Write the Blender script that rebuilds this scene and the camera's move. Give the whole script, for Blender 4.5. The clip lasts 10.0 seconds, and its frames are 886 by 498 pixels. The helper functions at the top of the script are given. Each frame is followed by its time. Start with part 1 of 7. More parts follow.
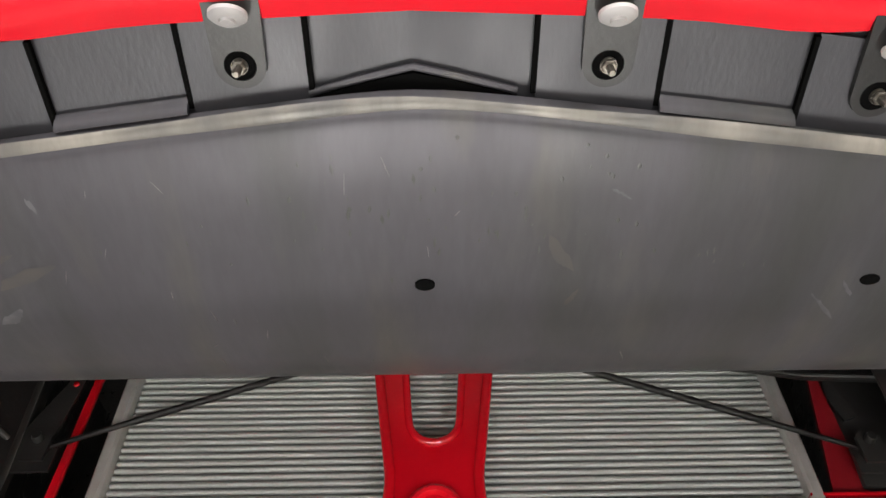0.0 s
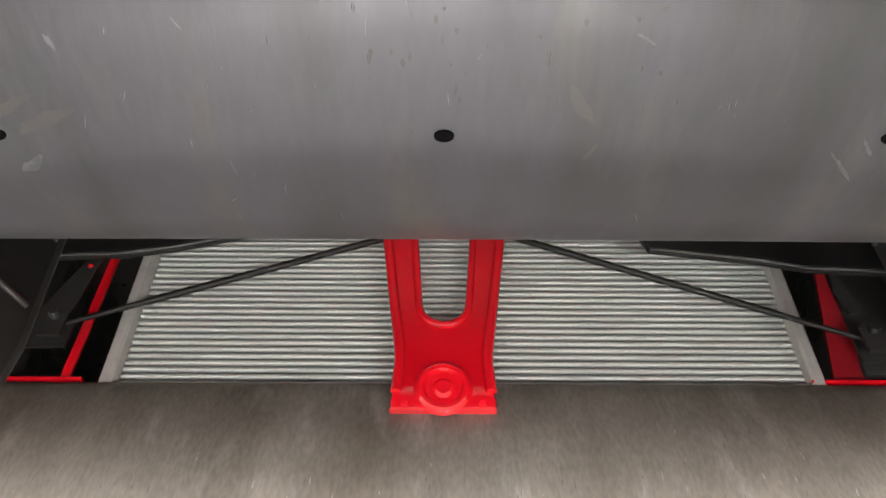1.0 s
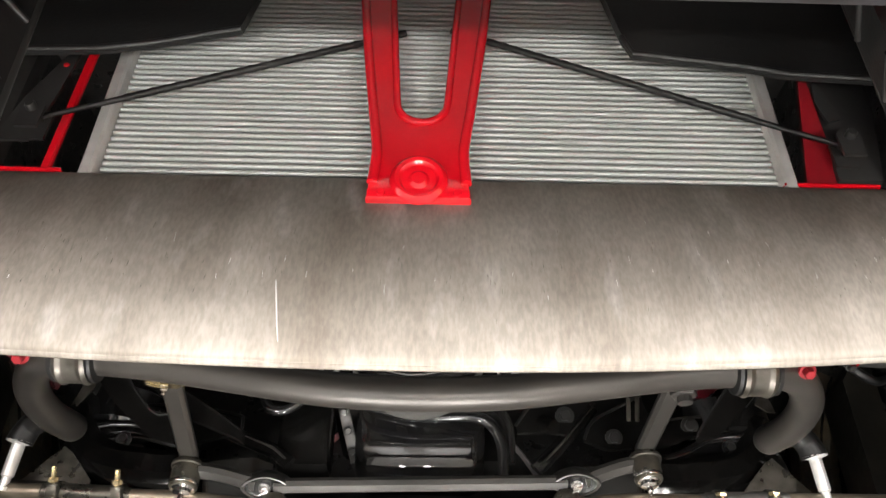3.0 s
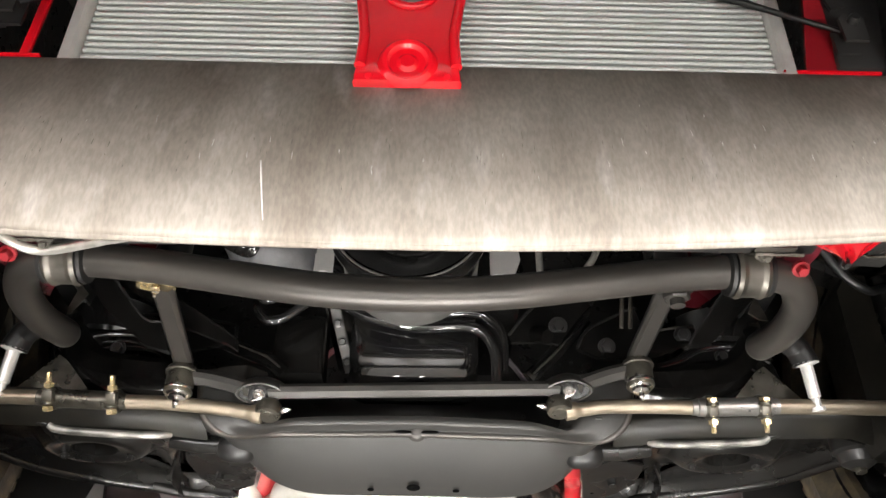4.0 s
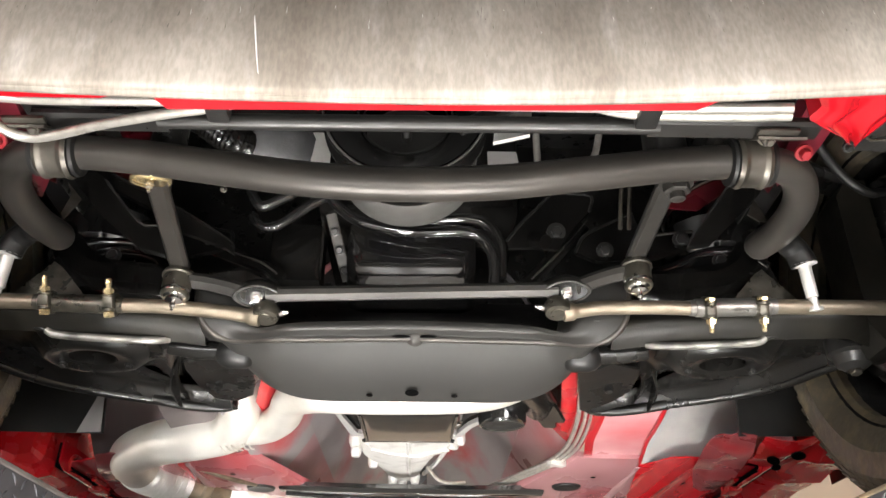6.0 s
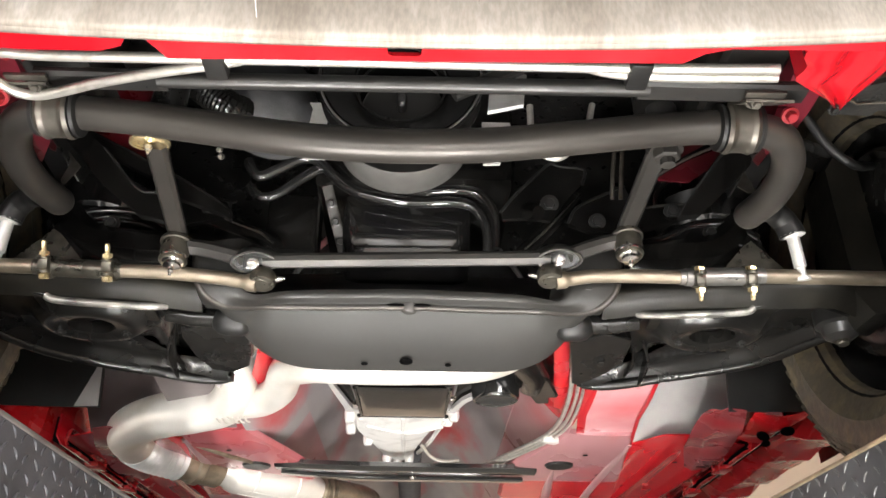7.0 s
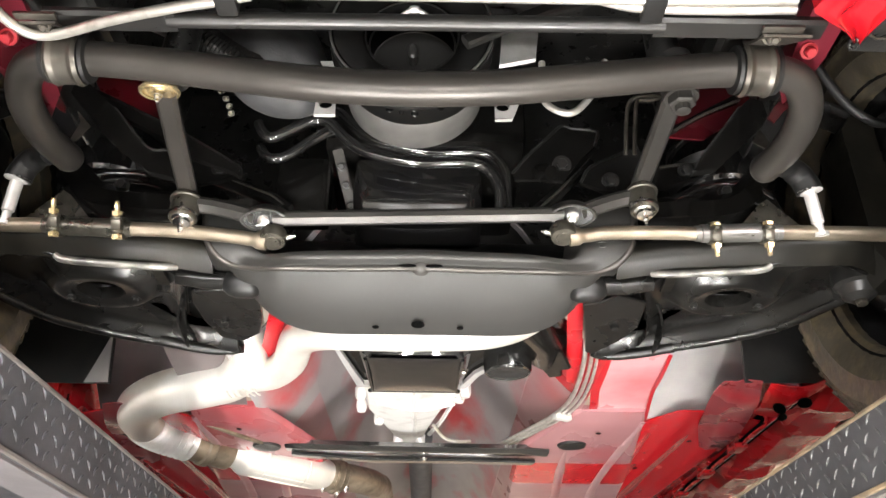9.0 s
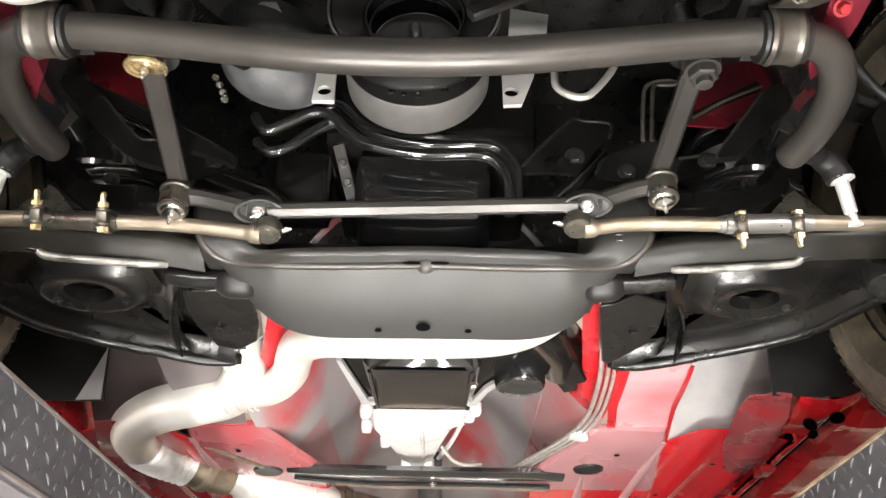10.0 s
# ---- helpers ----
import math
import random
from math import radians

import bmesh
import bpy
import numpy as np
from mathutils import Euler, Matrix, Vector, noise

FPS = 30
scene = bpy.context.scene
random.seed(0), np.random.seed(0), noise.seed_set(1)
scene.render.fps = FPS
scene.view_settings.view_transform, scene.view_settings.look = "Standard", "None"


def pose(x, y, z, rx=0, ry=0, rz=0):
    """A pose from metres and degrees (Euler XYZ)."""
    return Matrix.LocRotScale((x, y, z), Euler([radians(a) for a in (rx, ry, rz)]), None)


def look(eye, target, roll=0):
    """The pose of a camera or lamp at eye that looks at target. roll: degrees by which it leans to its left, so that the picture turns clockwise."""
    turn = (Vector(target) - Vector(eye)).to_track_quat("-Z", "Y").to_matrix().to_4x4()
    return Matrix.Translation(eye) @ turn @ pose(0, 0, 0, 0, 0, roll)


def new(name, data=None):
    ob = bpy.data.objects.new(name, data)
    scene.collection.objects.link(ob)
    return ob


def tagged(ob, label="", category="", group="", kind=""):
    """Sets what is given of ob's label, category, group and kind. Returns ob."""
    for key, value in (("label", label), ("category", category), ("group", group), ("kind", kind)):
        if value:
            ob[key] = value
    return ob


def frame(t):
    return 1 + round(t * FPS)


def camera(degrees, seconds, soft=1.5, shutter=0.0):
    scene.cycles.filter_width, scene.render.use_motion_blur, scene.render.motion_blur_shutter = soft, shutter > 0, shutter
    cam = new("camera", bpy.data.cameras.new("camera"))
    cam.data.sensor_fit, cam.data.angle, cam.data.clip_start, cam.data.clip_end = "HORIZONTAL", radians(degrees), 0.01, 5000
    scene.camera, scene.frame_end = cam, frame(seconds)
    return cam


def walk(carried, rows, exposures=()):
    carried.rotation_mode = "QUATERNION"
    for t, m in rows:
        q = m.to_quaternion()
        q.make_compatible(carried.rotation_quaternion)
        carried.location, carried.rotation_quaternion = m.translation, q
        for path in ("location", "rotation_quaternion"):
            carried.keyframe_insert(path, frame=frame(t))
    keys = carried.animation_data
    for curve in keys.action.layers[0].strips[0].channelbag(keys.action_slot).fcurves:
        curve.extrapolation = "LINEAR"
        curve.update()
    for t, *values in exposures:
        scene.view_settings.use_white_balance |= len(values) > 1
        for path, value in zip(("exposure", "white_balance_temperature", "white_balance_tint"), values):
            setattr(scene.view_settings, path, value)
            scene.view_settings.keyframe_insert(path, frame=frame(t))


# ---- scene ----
cam = camera(56.7, 10.0)
METRES, EYE, TILT, LEAN, TURN = 0.45, 1.45, 50.0, 0.8, 0.3
ROWS = [
    (0.0, 0.0, 0.0, 0.0, 0.0, 0.0, -0.0),
    (0.5, -0.0049, -0.007, -0.0341, 0.3, -3.15, -0.5),
    (1.0, -0.0142, -0.0054, -0.0776, 0.35, -5.26, -1.01),
    (1.5, -0.0047, -0.016, -0.1071, 0.49, -7.53, -1.26),
    (2.0, 0.0081, -0.0257, -0.145, 0.52, -9.69, -1.51),
    (3.5, 0.0403, -0.0389, -0.287, 0.25, -15.62, -2.05),
    (4.0, 0.0491, -0.0389, -0.3332, 0.23, -17.84, -2.01),
    (4.5, 0.0435, -0.0445, -0.3626, 0.15, -19.27, -1.62),
    (5.0, 0.0395, -0.0444, -0.3956, 0.07, -20.06, -1.47),
    (5.5, 0.0407, -0.0425, -0.4405, -0.14, -20.97, -1.57),
    (7.0, 0.0532, -0.1333, -0.5445, -0.34, -21.57, -2.25),
    (7.5, 0.0562, -0.1563, -0.586, -0.24, -21.4, -2.22),
    (8.0, 0.0475, -0.1783, -0.6189, -0.05, -21.95, -2.14),
    (8.5, 0.0413, -0.1972, -0.6485, 0.05, -22.14, -2.0),
    (9.0, 0.048, -0.1639, -0.6997, 0.11, -21.03, -1.77),
    (9.5, 0.04, -0.1282, -0.7797, 0.36, -19.7, -1.47),
    (10.0, 0.0729, -0.0629, -0.8847, 0.86, -18.18, -1.24),
]
walk(cam, [(t, pose(0.009, 0, EYE, TILT, LEAN, TURN) @ pose(METRES * x, METRES * y, METRES * z, 90 + pitch, roll, yaw)) for t, x, y, z, yaw, pitch, roll in ROWS],
     [(0.0, -0.55), (0.5, -0.1), (1.0, 0.0), (1.5, 0.16), (2.0, 0.2), (4.0, 0.2), (5.0, 0.2), (5.5, 0.26), (7.0, 0.36), (8.0, 0.55), (9.5, 0.62), (10.0, 0.72)])

# ---- light: assumed workshop windows and tube lamps, all out of view ----
scene.view_settings.exposure = 0.0
world = bpy.data.worlds.new("world")
scene.world = world
world.use_nodes = True
wn = world.node_tree.nodes
sky = wn.new("ShaderNodeTexSky")
sky.sky_type, sky.sun_disc, sky.sun_elevation, sky.sun_rotation = "NISHITA", False, radians(40), radians(160)
world.node_tree.links.new(sky.outputs[0], wn["Background"].inputs[0])
wn["Background"].inputs[1].default_value = 0.10


def area_lamp(name, m, sx, sy, watts, colour=(1, 1, 1)):
    lamp = bpy.data.lights.new(name, "AREA")
    lamp.shape, lamp.size, lamp.size_y, lamp.energy, lamp.color = "RECTANGLE", sx, sy, watts, colour
    ob = new(name, lamp)
    ob.matrix_world = m
    return ob


# Assumed windows and ceiling tubes; none of these sources is seen
for wx in (-1.55, 1.75):
    area_lamp("unseen_window_light", look((wx, -4.3, 1.6), (wx, 2, 1.6)), 2.0, 2.6, 360, (1.0, 0.98, 0.96))
area_lamp("unseen_tube_light", look((-2.2, 0.2, 4.1), (-1.6, 0.0, 0)), 0.3, 6.0, 520, (1.0, 0.97, 0.93))
area_lamp("unseen_tube_light", look((2.2, 0.2, 4.1), (1.6, 0.0, 0)), 0.3, 6.0, 520, (1.0, 0.97, 0.93))
# lamps added on the floor, out of view, to light the underside
area_lamp("added_floor_light", look((0.68, -1.1, 0.13), (0.5, 0.5, 2)), 0.56, 0.12, 28, (1.0, 0.97, 0.93))
area_lamp("added_floor_light", look((-0.45, -1.1, 0.13), (-0.4, 0.5, 2)), 0.56, 0.12, 23, (1.0, 0.97, 0.93))
area_lamp("added_floor_light", look((-0.3, 0.85, 0.13), (-0.28, 1.2, 2)), 0.12, 0.9, 48, (1.0, 0.97, 0.92))
area_lamp("added_floor_light", look((0.3, 0.85, 0.13), (0.28, 1.2, 2)), 0.12, 0.9, 40, (1.0, 0.97, 0.92))


# ---- materials ----
def material(name, colour, rough=0.5, metal=0.0, second=None, scale=20.0, mix=(0.4, 0.7), stretch=(1, 1, 1), bump=0.0,
             bump_scale=200.0, rough_var=0.0, coat=0.0, spec=0.5, stain=None, fine=0.0):
    """Principled surface with patchy second colour, fine bump and varied gloss."""
    m = bpy.data.materials.new(name)
    m.use_nodes = True
    n, l = m.node_tree.nodes, m.node_tree.links
    b = n["Principled BSDF"]
    b.inputs["Base Color"].default_value = (*colour, 1)
    b.inputs["Roughness"].default_value, b.inputs["Metallic"].default_value = rough, metal
    b.inputs["Coat Weight"].default_value, b.inputs["Coat Roughness"].default_value = coat, 0.08
    b.inputs["Specular IOR Level"].default_value = spec
    co = n.new("ShaderNodeNewGeometry")
    mp = n.new("ShaderNodeMapping")
    mp.inputs["Scale"].default_value = stretch
    l.new(co.outputs["Position"], mp.inputs[0])

    def noise_at(s, detail=5.0):
        t = n.new("ShaderNodeTexNoise")
        t.inputs["Scale"].default_value, t.inputs["Detail"].default_value = s, detail
        l.new(mp.outputs[0], t.inputs["Vector"])
        return t

    if second:
        a, c = noise_at(scale), n.new("ShaderNodeMapRange")
        c.inputs["From Min"].default_value, c.inputs["From Max"].default_value = mix
        l.new(a.outputs[0], c.inputs[0])
        x = n.new("ShaderNodeMix")
        x.data_type = "RGBA"
        x.inputs["A"].default_value, x.inputs["B"].default_value = (*colour, 1), (*second, 1)
        l.new(c.outputs[0], x.inputs["Factor"])
        out = x.outputs["Result"]
        if stain:
            a, c, y = noise_at(stain[1], 4.0), n.new("ShaderNodeMapRange"), n.new("ShaderNodeMix")
            c.inputs["From Min"].default_value, c.inputs["From Max"].default_value = stain[2], stain[3]
            l.new(a.outputs[0], c.inputs[0])
            y.data_type = "RGBA"
            y.inputs["B"].default_value = (*stain[0], 1)
            l.new(c.outputs[0], y.inputs["Factor"])
            l.new(out, y.inputs["A"])
            out = y.outputs["Result"]
        if fine:
            a, c, y = noise_at(bump_scale * 0.8, 2.0), n.new("ShaderNodeMapRange"), n.new("ShaderNodeMix")
            c.inputs["From Min"].default_value, c.inputs["From Max"].default_value = 0.35, 0.65
            c.inputs["To Min"].default_value, c.inputs["To Max"].default_value = 1 - fine, 1 + fine
            l.new(a.outputs[0], c.inputs[0])
            y.data_type, y.blend_type = "RGBA", "MULTIPLY"
            y.inputs["Factor"].default_value = 1.0
            l.new(out, y.inputs["A"])
            l.new(c.outputs[0], y.inputs["B"])
            out = y.outputs["Result"]
        l.new(out, b.inputs["Base Color"])
    if rough_var:
        a, c = noise_at(scale * 1.7), n.new("ShaderNodeMapRange")
        c.inputs["From Min"].default_value, c.inputs["From Max"].default_value = 0.3, 0.7
        c.inputs["To Min"].default_value, c.inputs["To Max"].default_value = rough - rough_var, rough + rough_var
        l.new(a.outputs[0], c.inputs[0])
        l.new(c.outputs[0], b.inputs["Roughness"])
    if bump:
        a, c = noise_at(bump_scale, 3.0), n.new("ShaderNodeBump")
        c.inputs["Strength"].default_value, c.inputs["Distance"].default_value = bump, 0.002
        l.new(a.outputs[0], c.inputs["Height"])
        l.new(c.outputs[0], b.inputs["Normal"])
    return m


RED = material("red_paint", (0.72, 0.006, 0.016), 0.13, 0, (0.62, 0.005, 0.014), 14, (0.4, 0.7), coat=0.9, bump=0.03, bump_scale=40)
RED_NOSE = material("nose_red_paint", (0.56, 0.006, 0.015), 0.18, 0, (0.48, 0.005, 0.013), 14, (0.4, 0.7), coat=0.9, bump=0.03, bump_scale=40)
# Body red dimmed so that it doesn't clip under the lamps; slightly mottled
RED_HORN = material("dimmed_scuffed_red", (0.4, 0.005, 0.011), 0.2, 0, (0.31, 0.015, 0.023), 11, (0.4, 0.7), coat=0.6, bump=0.05, bump_scale=40, rough_var=0.08)
RED_DUSTY = material("red_floor_paint", (0.46, 0.008, 0.014), 0.22, 0, (0.33, 0.085, 0.093), 3.2, (0.58, 0.88), (1.6, 0.8, 1), 0.03, 60, 0.08, coat=0.4)
TOE = material("pink_overspray", (0.55, 0.25, 0.268), 0.34, 0, (0.52, 0.10, 0.115), 5.0, (0.54, 0.76), bump=0.06, rough_var=0.1, coat=0.25)
RED_LIP = material("clean_red_flange", (0.5, 0.007, 0.014), 0.3, 0, (0.4, 0.02, 0.028), 9, (0.45, 0.75), bump=0.05, bump_scale=80, rough_var=0.08, coat=0.3)
# Red darkened for shade under the floor, with mauve overspray patches
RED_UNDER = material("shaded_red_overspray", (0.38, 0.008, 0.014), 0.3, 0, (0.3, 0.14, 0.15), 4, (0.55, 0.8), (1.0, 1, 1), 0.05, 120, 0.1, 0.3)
MAUVE = material("mauve_overspray", (0.32, 0.18, 0.187), 0.34, 0, (0.34, 0.05, 0.058), 3.2, (0.52, 0.74), bump=0.06, rough_var=0.1, coat=0.2)
BEIGE = material("warm_beige_wall", (0.58, 0.38, 0.2), 0.7, 0, (0.5, 0.33, 0.18), 2, (0.4, 0.7), bump=0.05)
RUB_RED = material("rubbed_red_overspray", (0.2, 0.04, 0.045), 0.3, 0, (0.28, 0.018, 0.024), 9, (0.4, 0.62), bump=0.2, bump_scale=45, rough_var=0.12, coat=0.15)
# Mauve darkened to hold the shade on the left panels
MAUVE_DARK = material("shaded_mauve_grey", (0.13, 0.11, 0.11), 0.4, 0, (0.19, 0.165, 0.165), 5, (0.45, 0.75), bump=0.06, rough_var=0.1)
MEMBER = material("pinkish_overspray", (0.31, 0.145, 0.155), 0.28, 0, (0.38, 0.035, 0.044), 3.0, (0.46, 0.68), (1.5, 0.8, 1), 0.03, 120, 0.08, 0.35)
TICK = material("dark_brushed_mark", (0.1, 0.088, 0.072), 0.6, 0.4, (0.14, 0.125, 0.105), 50, (0.4, 0.6))
MARK = material("dark_water_mark", (0.03, 0.032, 0.027), 0.5, 0.22, (0.04, 0.04, 0.039), 60, (0.4, 0.6))
SILL = material("wavy_red_sill", (0.38, 0.007, 0.011), 0.26, 0, (0.22, 0.02, 0.016), 9, (0.45, 0.7), bump=0.6, bump_scale=20, rough_var=0.1, spec=0.25)
WEB = material("low_sheen_black", (0.0085, 0.008, 0.0068), 0.4, 0, (0.018, 0.0165, 0.0125), 14, (0.42, 0.72), bump=0.2, bump_scale=90, rough_var=0.12, spec=0.2)
DULL = material("dull_black", (0.02, 0.0195, 0.0195), 0.45, 0, (0.034, 0.033, 0.031), 14, (0.4, 0.7), bump=0.2, bump_scale=60, rough_var=0.1, spec=0.35)
# Shaded copy of the body red, darkness put into the colour
RED_SHADE = material("shade_dimmed_red", (0.22, 0.006, 0.011), 0.4, 0, (0.14, 0.006, 0.009), 12, (0.4, 0.7), bump=0.1, rough_var=0.1)
PAN = material("wavy_gloss_black", (0.006, 0.006, 0.0065), 0.09, 0.0, (0.010, 0.0095, 0.0085), 22, (0.4, 0.7), bump=0.3, bump_scale=9, rough_var=0.04, coat=0.8, spec=0.7)
TUNNEL = material("tunnel_overspray", (0.30, 0.285, 0.29), 0.4, 0, (0.42, 0.03, 0.04), 3.4, (0.5, 0.68), (2.2, 0.7, 1), 0.1, 120, 0.1, 0.2)
PRIMER = material("grey_primer", (0.36, 0.35, 0.34), 0.5, 0, (0.28, 0.27, 0.27), 9, (0.4, 0.65), bump=0.1, rough_var=0.1)
ALU_DARK = material("weathered_aluminium", (0.046, 0.044, 0.050), 0.46, 0.4, (0.028, 0.0293, 0.027), 3.0, (0.46, 0.72), (4.5, 1.0, 1), 0.05, 70, 0.07, stain=((0.054, 0.051, 0.046), 7, 0.56, 0.8), fine=0.05, spec=0.4)
ALU_BRUSHED = material("brushed_aluminium", (0.275, 0.252, 0.222), 0.58, 0.78, (0.165, 0.143, 0.12), 4, (0.34, 0.68), (3.0, 1, 1.0), 0.09, 150, 0.06, stain=((0.305, 0.285, 0.26), 14, 0.55, 0.78), fine=0.1)
ALU = material("bare_aluminium", (0.70, 0.69, 0.67), 0.38, 0.45, (0.58, 0.57, 0.55), 40, (0.4, 0.7), bump=0.1, rough_var=0.08)
ALU_CAST = material("cast_aluminium", (0.66, 0.655, 0.64), 0.5, 0.25, (0.5, 0.49, 0.475), 30, (0.5, 0.72), bump=0.35, bump_scale=300)
ALU_PIPE = material("aluminised_pipe", (0.70, 0.68, 0.64), 0.36, 0.45, (0.56, 0.53, 0.475), 9, (0.45, 0.75), bump=0.06, rough_var=0.08, stain=((0.5, 0.42, 0.31), 5, 0.6, 0.85))
STEEL_WARM = material("bare_steel", (0.31, 0.262, 0.2), 0.38, 0.75, (0.19, 0.158, 0.118), 45, (0.4, 0.65), (0.5, 1, 1), 0.1, 300, 0.08)
CHROME = material("bright_steel", (0.8, 0.79, 0.77), 0.16, 1.0, (0.6, 0.58, 0.55), 60, (0.5, 0.7))
ZINC = material("yellow_zinc", (0.74, 0.61, 0.38), 0.24, 0.8, (0.6, 0.47, 0.24), 90, (0.4, 0.6))
SATIN = material("satin_black_paint", (0.0145, 0.0142, 0.0138), 0.33, 0.0, (0.023, 0.0222, 0.021), 18, (0.4, 0.7), bump=0.05, bump_scale=350, rough_var=0.06)
BAY = material("bay_gloss_black", (0.0045, 0.0044, 0.0042), 0.15, 0, (0.0085, 0.008, 0.0074), 16, (0.42, 0.72), bump=0.07, bump_scale=40, rough_var=0.06, spec=0.28)
# Body red darkened to hold the shade of the bay
APRON = material("deep_shade_red", (0.085, 0.004, 0.008), 0.32, 0, (0.05, 0.004, 0.007), 9, (0.35, 0.65), bump=0.06, rough_var=0.1, coat=0.15)
SATIN_GREY = material("satin_charcoal_paint", (0.047, 0.043, 0.039), 0.36, 0.5, (0.066, 0.06, 0.054), 8, (0.4, 0.7), rough_var=0.06, bump=0.03, bump_scale=150)
GLOSS = material("gloss_black_paint", (0.0085, 0.0085, 0.0088), 0.13, 0.0, (0.016, 0.0155, 0.0145), 22, (0.4, 0.7), bump=0.08, bump_scale=70, rough_var=0.06, coat=1.0, spec=0.7)
BLACK = material("grimy_black", (0.0105, 0.0105, 0.0102), 0.34, 0.0, (0.021, 0.02, 0.0185), 30, (0.45, 0.7), bump=0.25, rough_var=0.12, spec=0.5)
RUBBER = material("black_rubber", (0.0085, 0.0085, 0.0085), 0.42, 0.0, (0.02, 0.0192, 0.0185), 12, (0.5, 0.75), bump=0.15, spec=0.4)
TYRE = material("tyre_rubber", (0.055, 0.047, 0.035), 0.42, 0.0, (0.115, 0.09, 0.052), 45, (0.45, 0.75), bump=0.35, bump_scale=120, rough_var=0.1)
TREAD = material("tread_plate_steel", (0.056, 0.057, 0.062), 0.5, 0.1, (0.034, 0.035, 0.038), 10, (0.35, 0.65), bump=0.15, bump_scale=90, rough_var=0.1, spec=0.35)
# Red of the rail behind the horn, darkened to plum
PLUM = material("darkened_plum_red", (0.125, 0.013, 0.022), 0.3, 0, (0.09, 0.009, 0.015), 9, (0.4, 0.7), bump=0.06, rough_var=0.1, coat=0.3)
TREAD_LUG = material("worn_tread_lug", (0.075, 0.075, 0.077), 0.45, 0.25, (0.13, 0.127, 0.123), 24, (0.5, 0.7))
# Pale steel; on the bottom flange it stands for caught light
FLANGE = material("pale_flange_steel", (0.16, 0.15, 0.145), 0.45, 0.3, (0.10, 0.09, 0.085), 14, (0.4, 0.65), bump=0.1)
FLANGE_DARK = material("dull_grey_flange", (0.11, 0.104, 0.11), 0.5, 0.2, (0.08, 0.075, 0.08), 14, (0.4, 0.65), bump=0.1)
RUNWAY_BLUE = material("dull_blue_grey_plate", (0.06, 0.0615, 0.07), 0.55, 0.1, (0.04, 0.0415, 0.047), 8, (0.35, 0.65), bump=0.15, bump_scale=90, rough_var=0.1, spec=0.3)
WORN_EDGE = material("worn_edge_steel", (0.33, 0.25, 0.16), 0.5, 0.4, (0.2, 0.16, 0.11), 30, (0.4, 0.6), bump=0.2)
STAIN = material("brown_stain", (0.046, 0.0405, 0.0365), 0.5, 0.3, (0.037, 0.035, 0.0365), 60, (0.35, 0.65))
SCUFF = material("pale_scuff", (0.068, 0.068, 0.072), 0.5, 0.22, (0.044, 0.044, 0.048), 120, (0.4, 0.6))
# Sheenless near-black that stands for the shade inside holes and gaps
HOLE_SHADE = material("hole_shade_black", (0.003, 0.003, 0.003), 0.9, 0, spec=0.0)
# Crest highlight put into a pale colour, with some scuffs
CREST = material("highlight_crest", (0.2, 0.186, 0.162), 0.5, 0.4, (0.075, 0.072, 0.068), 9, (0.34, 0.66), (3, 1, 1), 0.12, 90, 0.1, fine=0.12)
PULLEY = material("satin_black_pulley", (0.0055, 0.0055, 0.0055), 0.22, 0.0, (0.01, 0.0098, 0.0095), 30, (0.4, 0.7), spec=0.35)
LIPGREY = material("dark_grey_lip", (0.042, 0.042, 0.047), 0.46, 0.25, (0.032, 0.032, 0.0365), 9, (0.4, 0.7), (3, 1, 1), 0.08, 160, 0.08, spec=0.4)
XMEMBER = material("crossmember_paint", (0.021, 0.0203, 0.0192), 0.47, 0.05, (0.027, 0.026, 0.0243), 6, (0.4, 0.7), bump=0.05, bump_scale=120, rough_var=0.07, spec=0.35)
LINK_GREY = material("forged_link_grey", (0.034, 0.032, 0.0295), 0.36, 0.4, (0.05, 0.047, 0.043), 12, (0.4, 0.7), rough_var=0.06)
GLOSS_ARM = material("dusty_gloss_black", (0.0065, 0.0063, 0.006), 0.27, 0.0, (0.0135, 0.0128, 0.0115), 7, (0.46, 0.72), bump=0.02, bump_scale=60, rough_var=0.08, coat=0.05, spec=0.36)
LIP = material("worn_black_edge", (0.25, 0.24, 0.22), 0.35, 0.5, (0.1, 0.097, 0.09), 40, (0.45, 0.6))
STRAP = material("worn_strap_steel", (0.115, 0.105, 0.09), 0.38, 0.7, (0.06, 0.055, 0.047), 40, (0.4, 0.65), rough_var=0.08)
SOCKET = material("worn_grey_steel", (0.13, 0.121, 0.1), 0.32, 0.75, (0.07, 0.065, 0.054), 40, (0.4, 0.65), bump=0.1, rough_var=0.08)
SLEEVE = material("bare_grey_sleeve", (0.34, 0.33, 0.315), 0.33, 0.8, (0.25, 0.24, 0.225), 30, (0.4, 0.65), rough_var=0.06)
DAMPER = material("damper_grey", (0.105, 0.102, 0.098), 0.48, 0.3, (0.085, 0.082, 0.078), 30, (0.4, 0.7), rough_var=0.06)
PUMP = material("dull_grey_casting", (0.05, 0.05, 0.052), 0.55, 0.25, (0.085, 0.085, 0.087), 26, (0.45, 0.7), bump=0.25)
FIN = material("radiator_fin", (0.42, 0.43, 0.42), 0.5, 0.1, (0.37, 0.38, 0.37), 600, (0.35, 0.65))
RAD_TUBE = material("radiator_tube", (0.55, 0.57, 0.55), 0.55, 0.5, (0.49, 0.51, 0.49), 300, (0.4, 0.65), rough_var=0.04)
LINE = material("plated_line", (0.66, 0.635, 0.59), 0.3, 0.75, (0.5, 0.475, 0.43), 60, (0.5, 0.7))
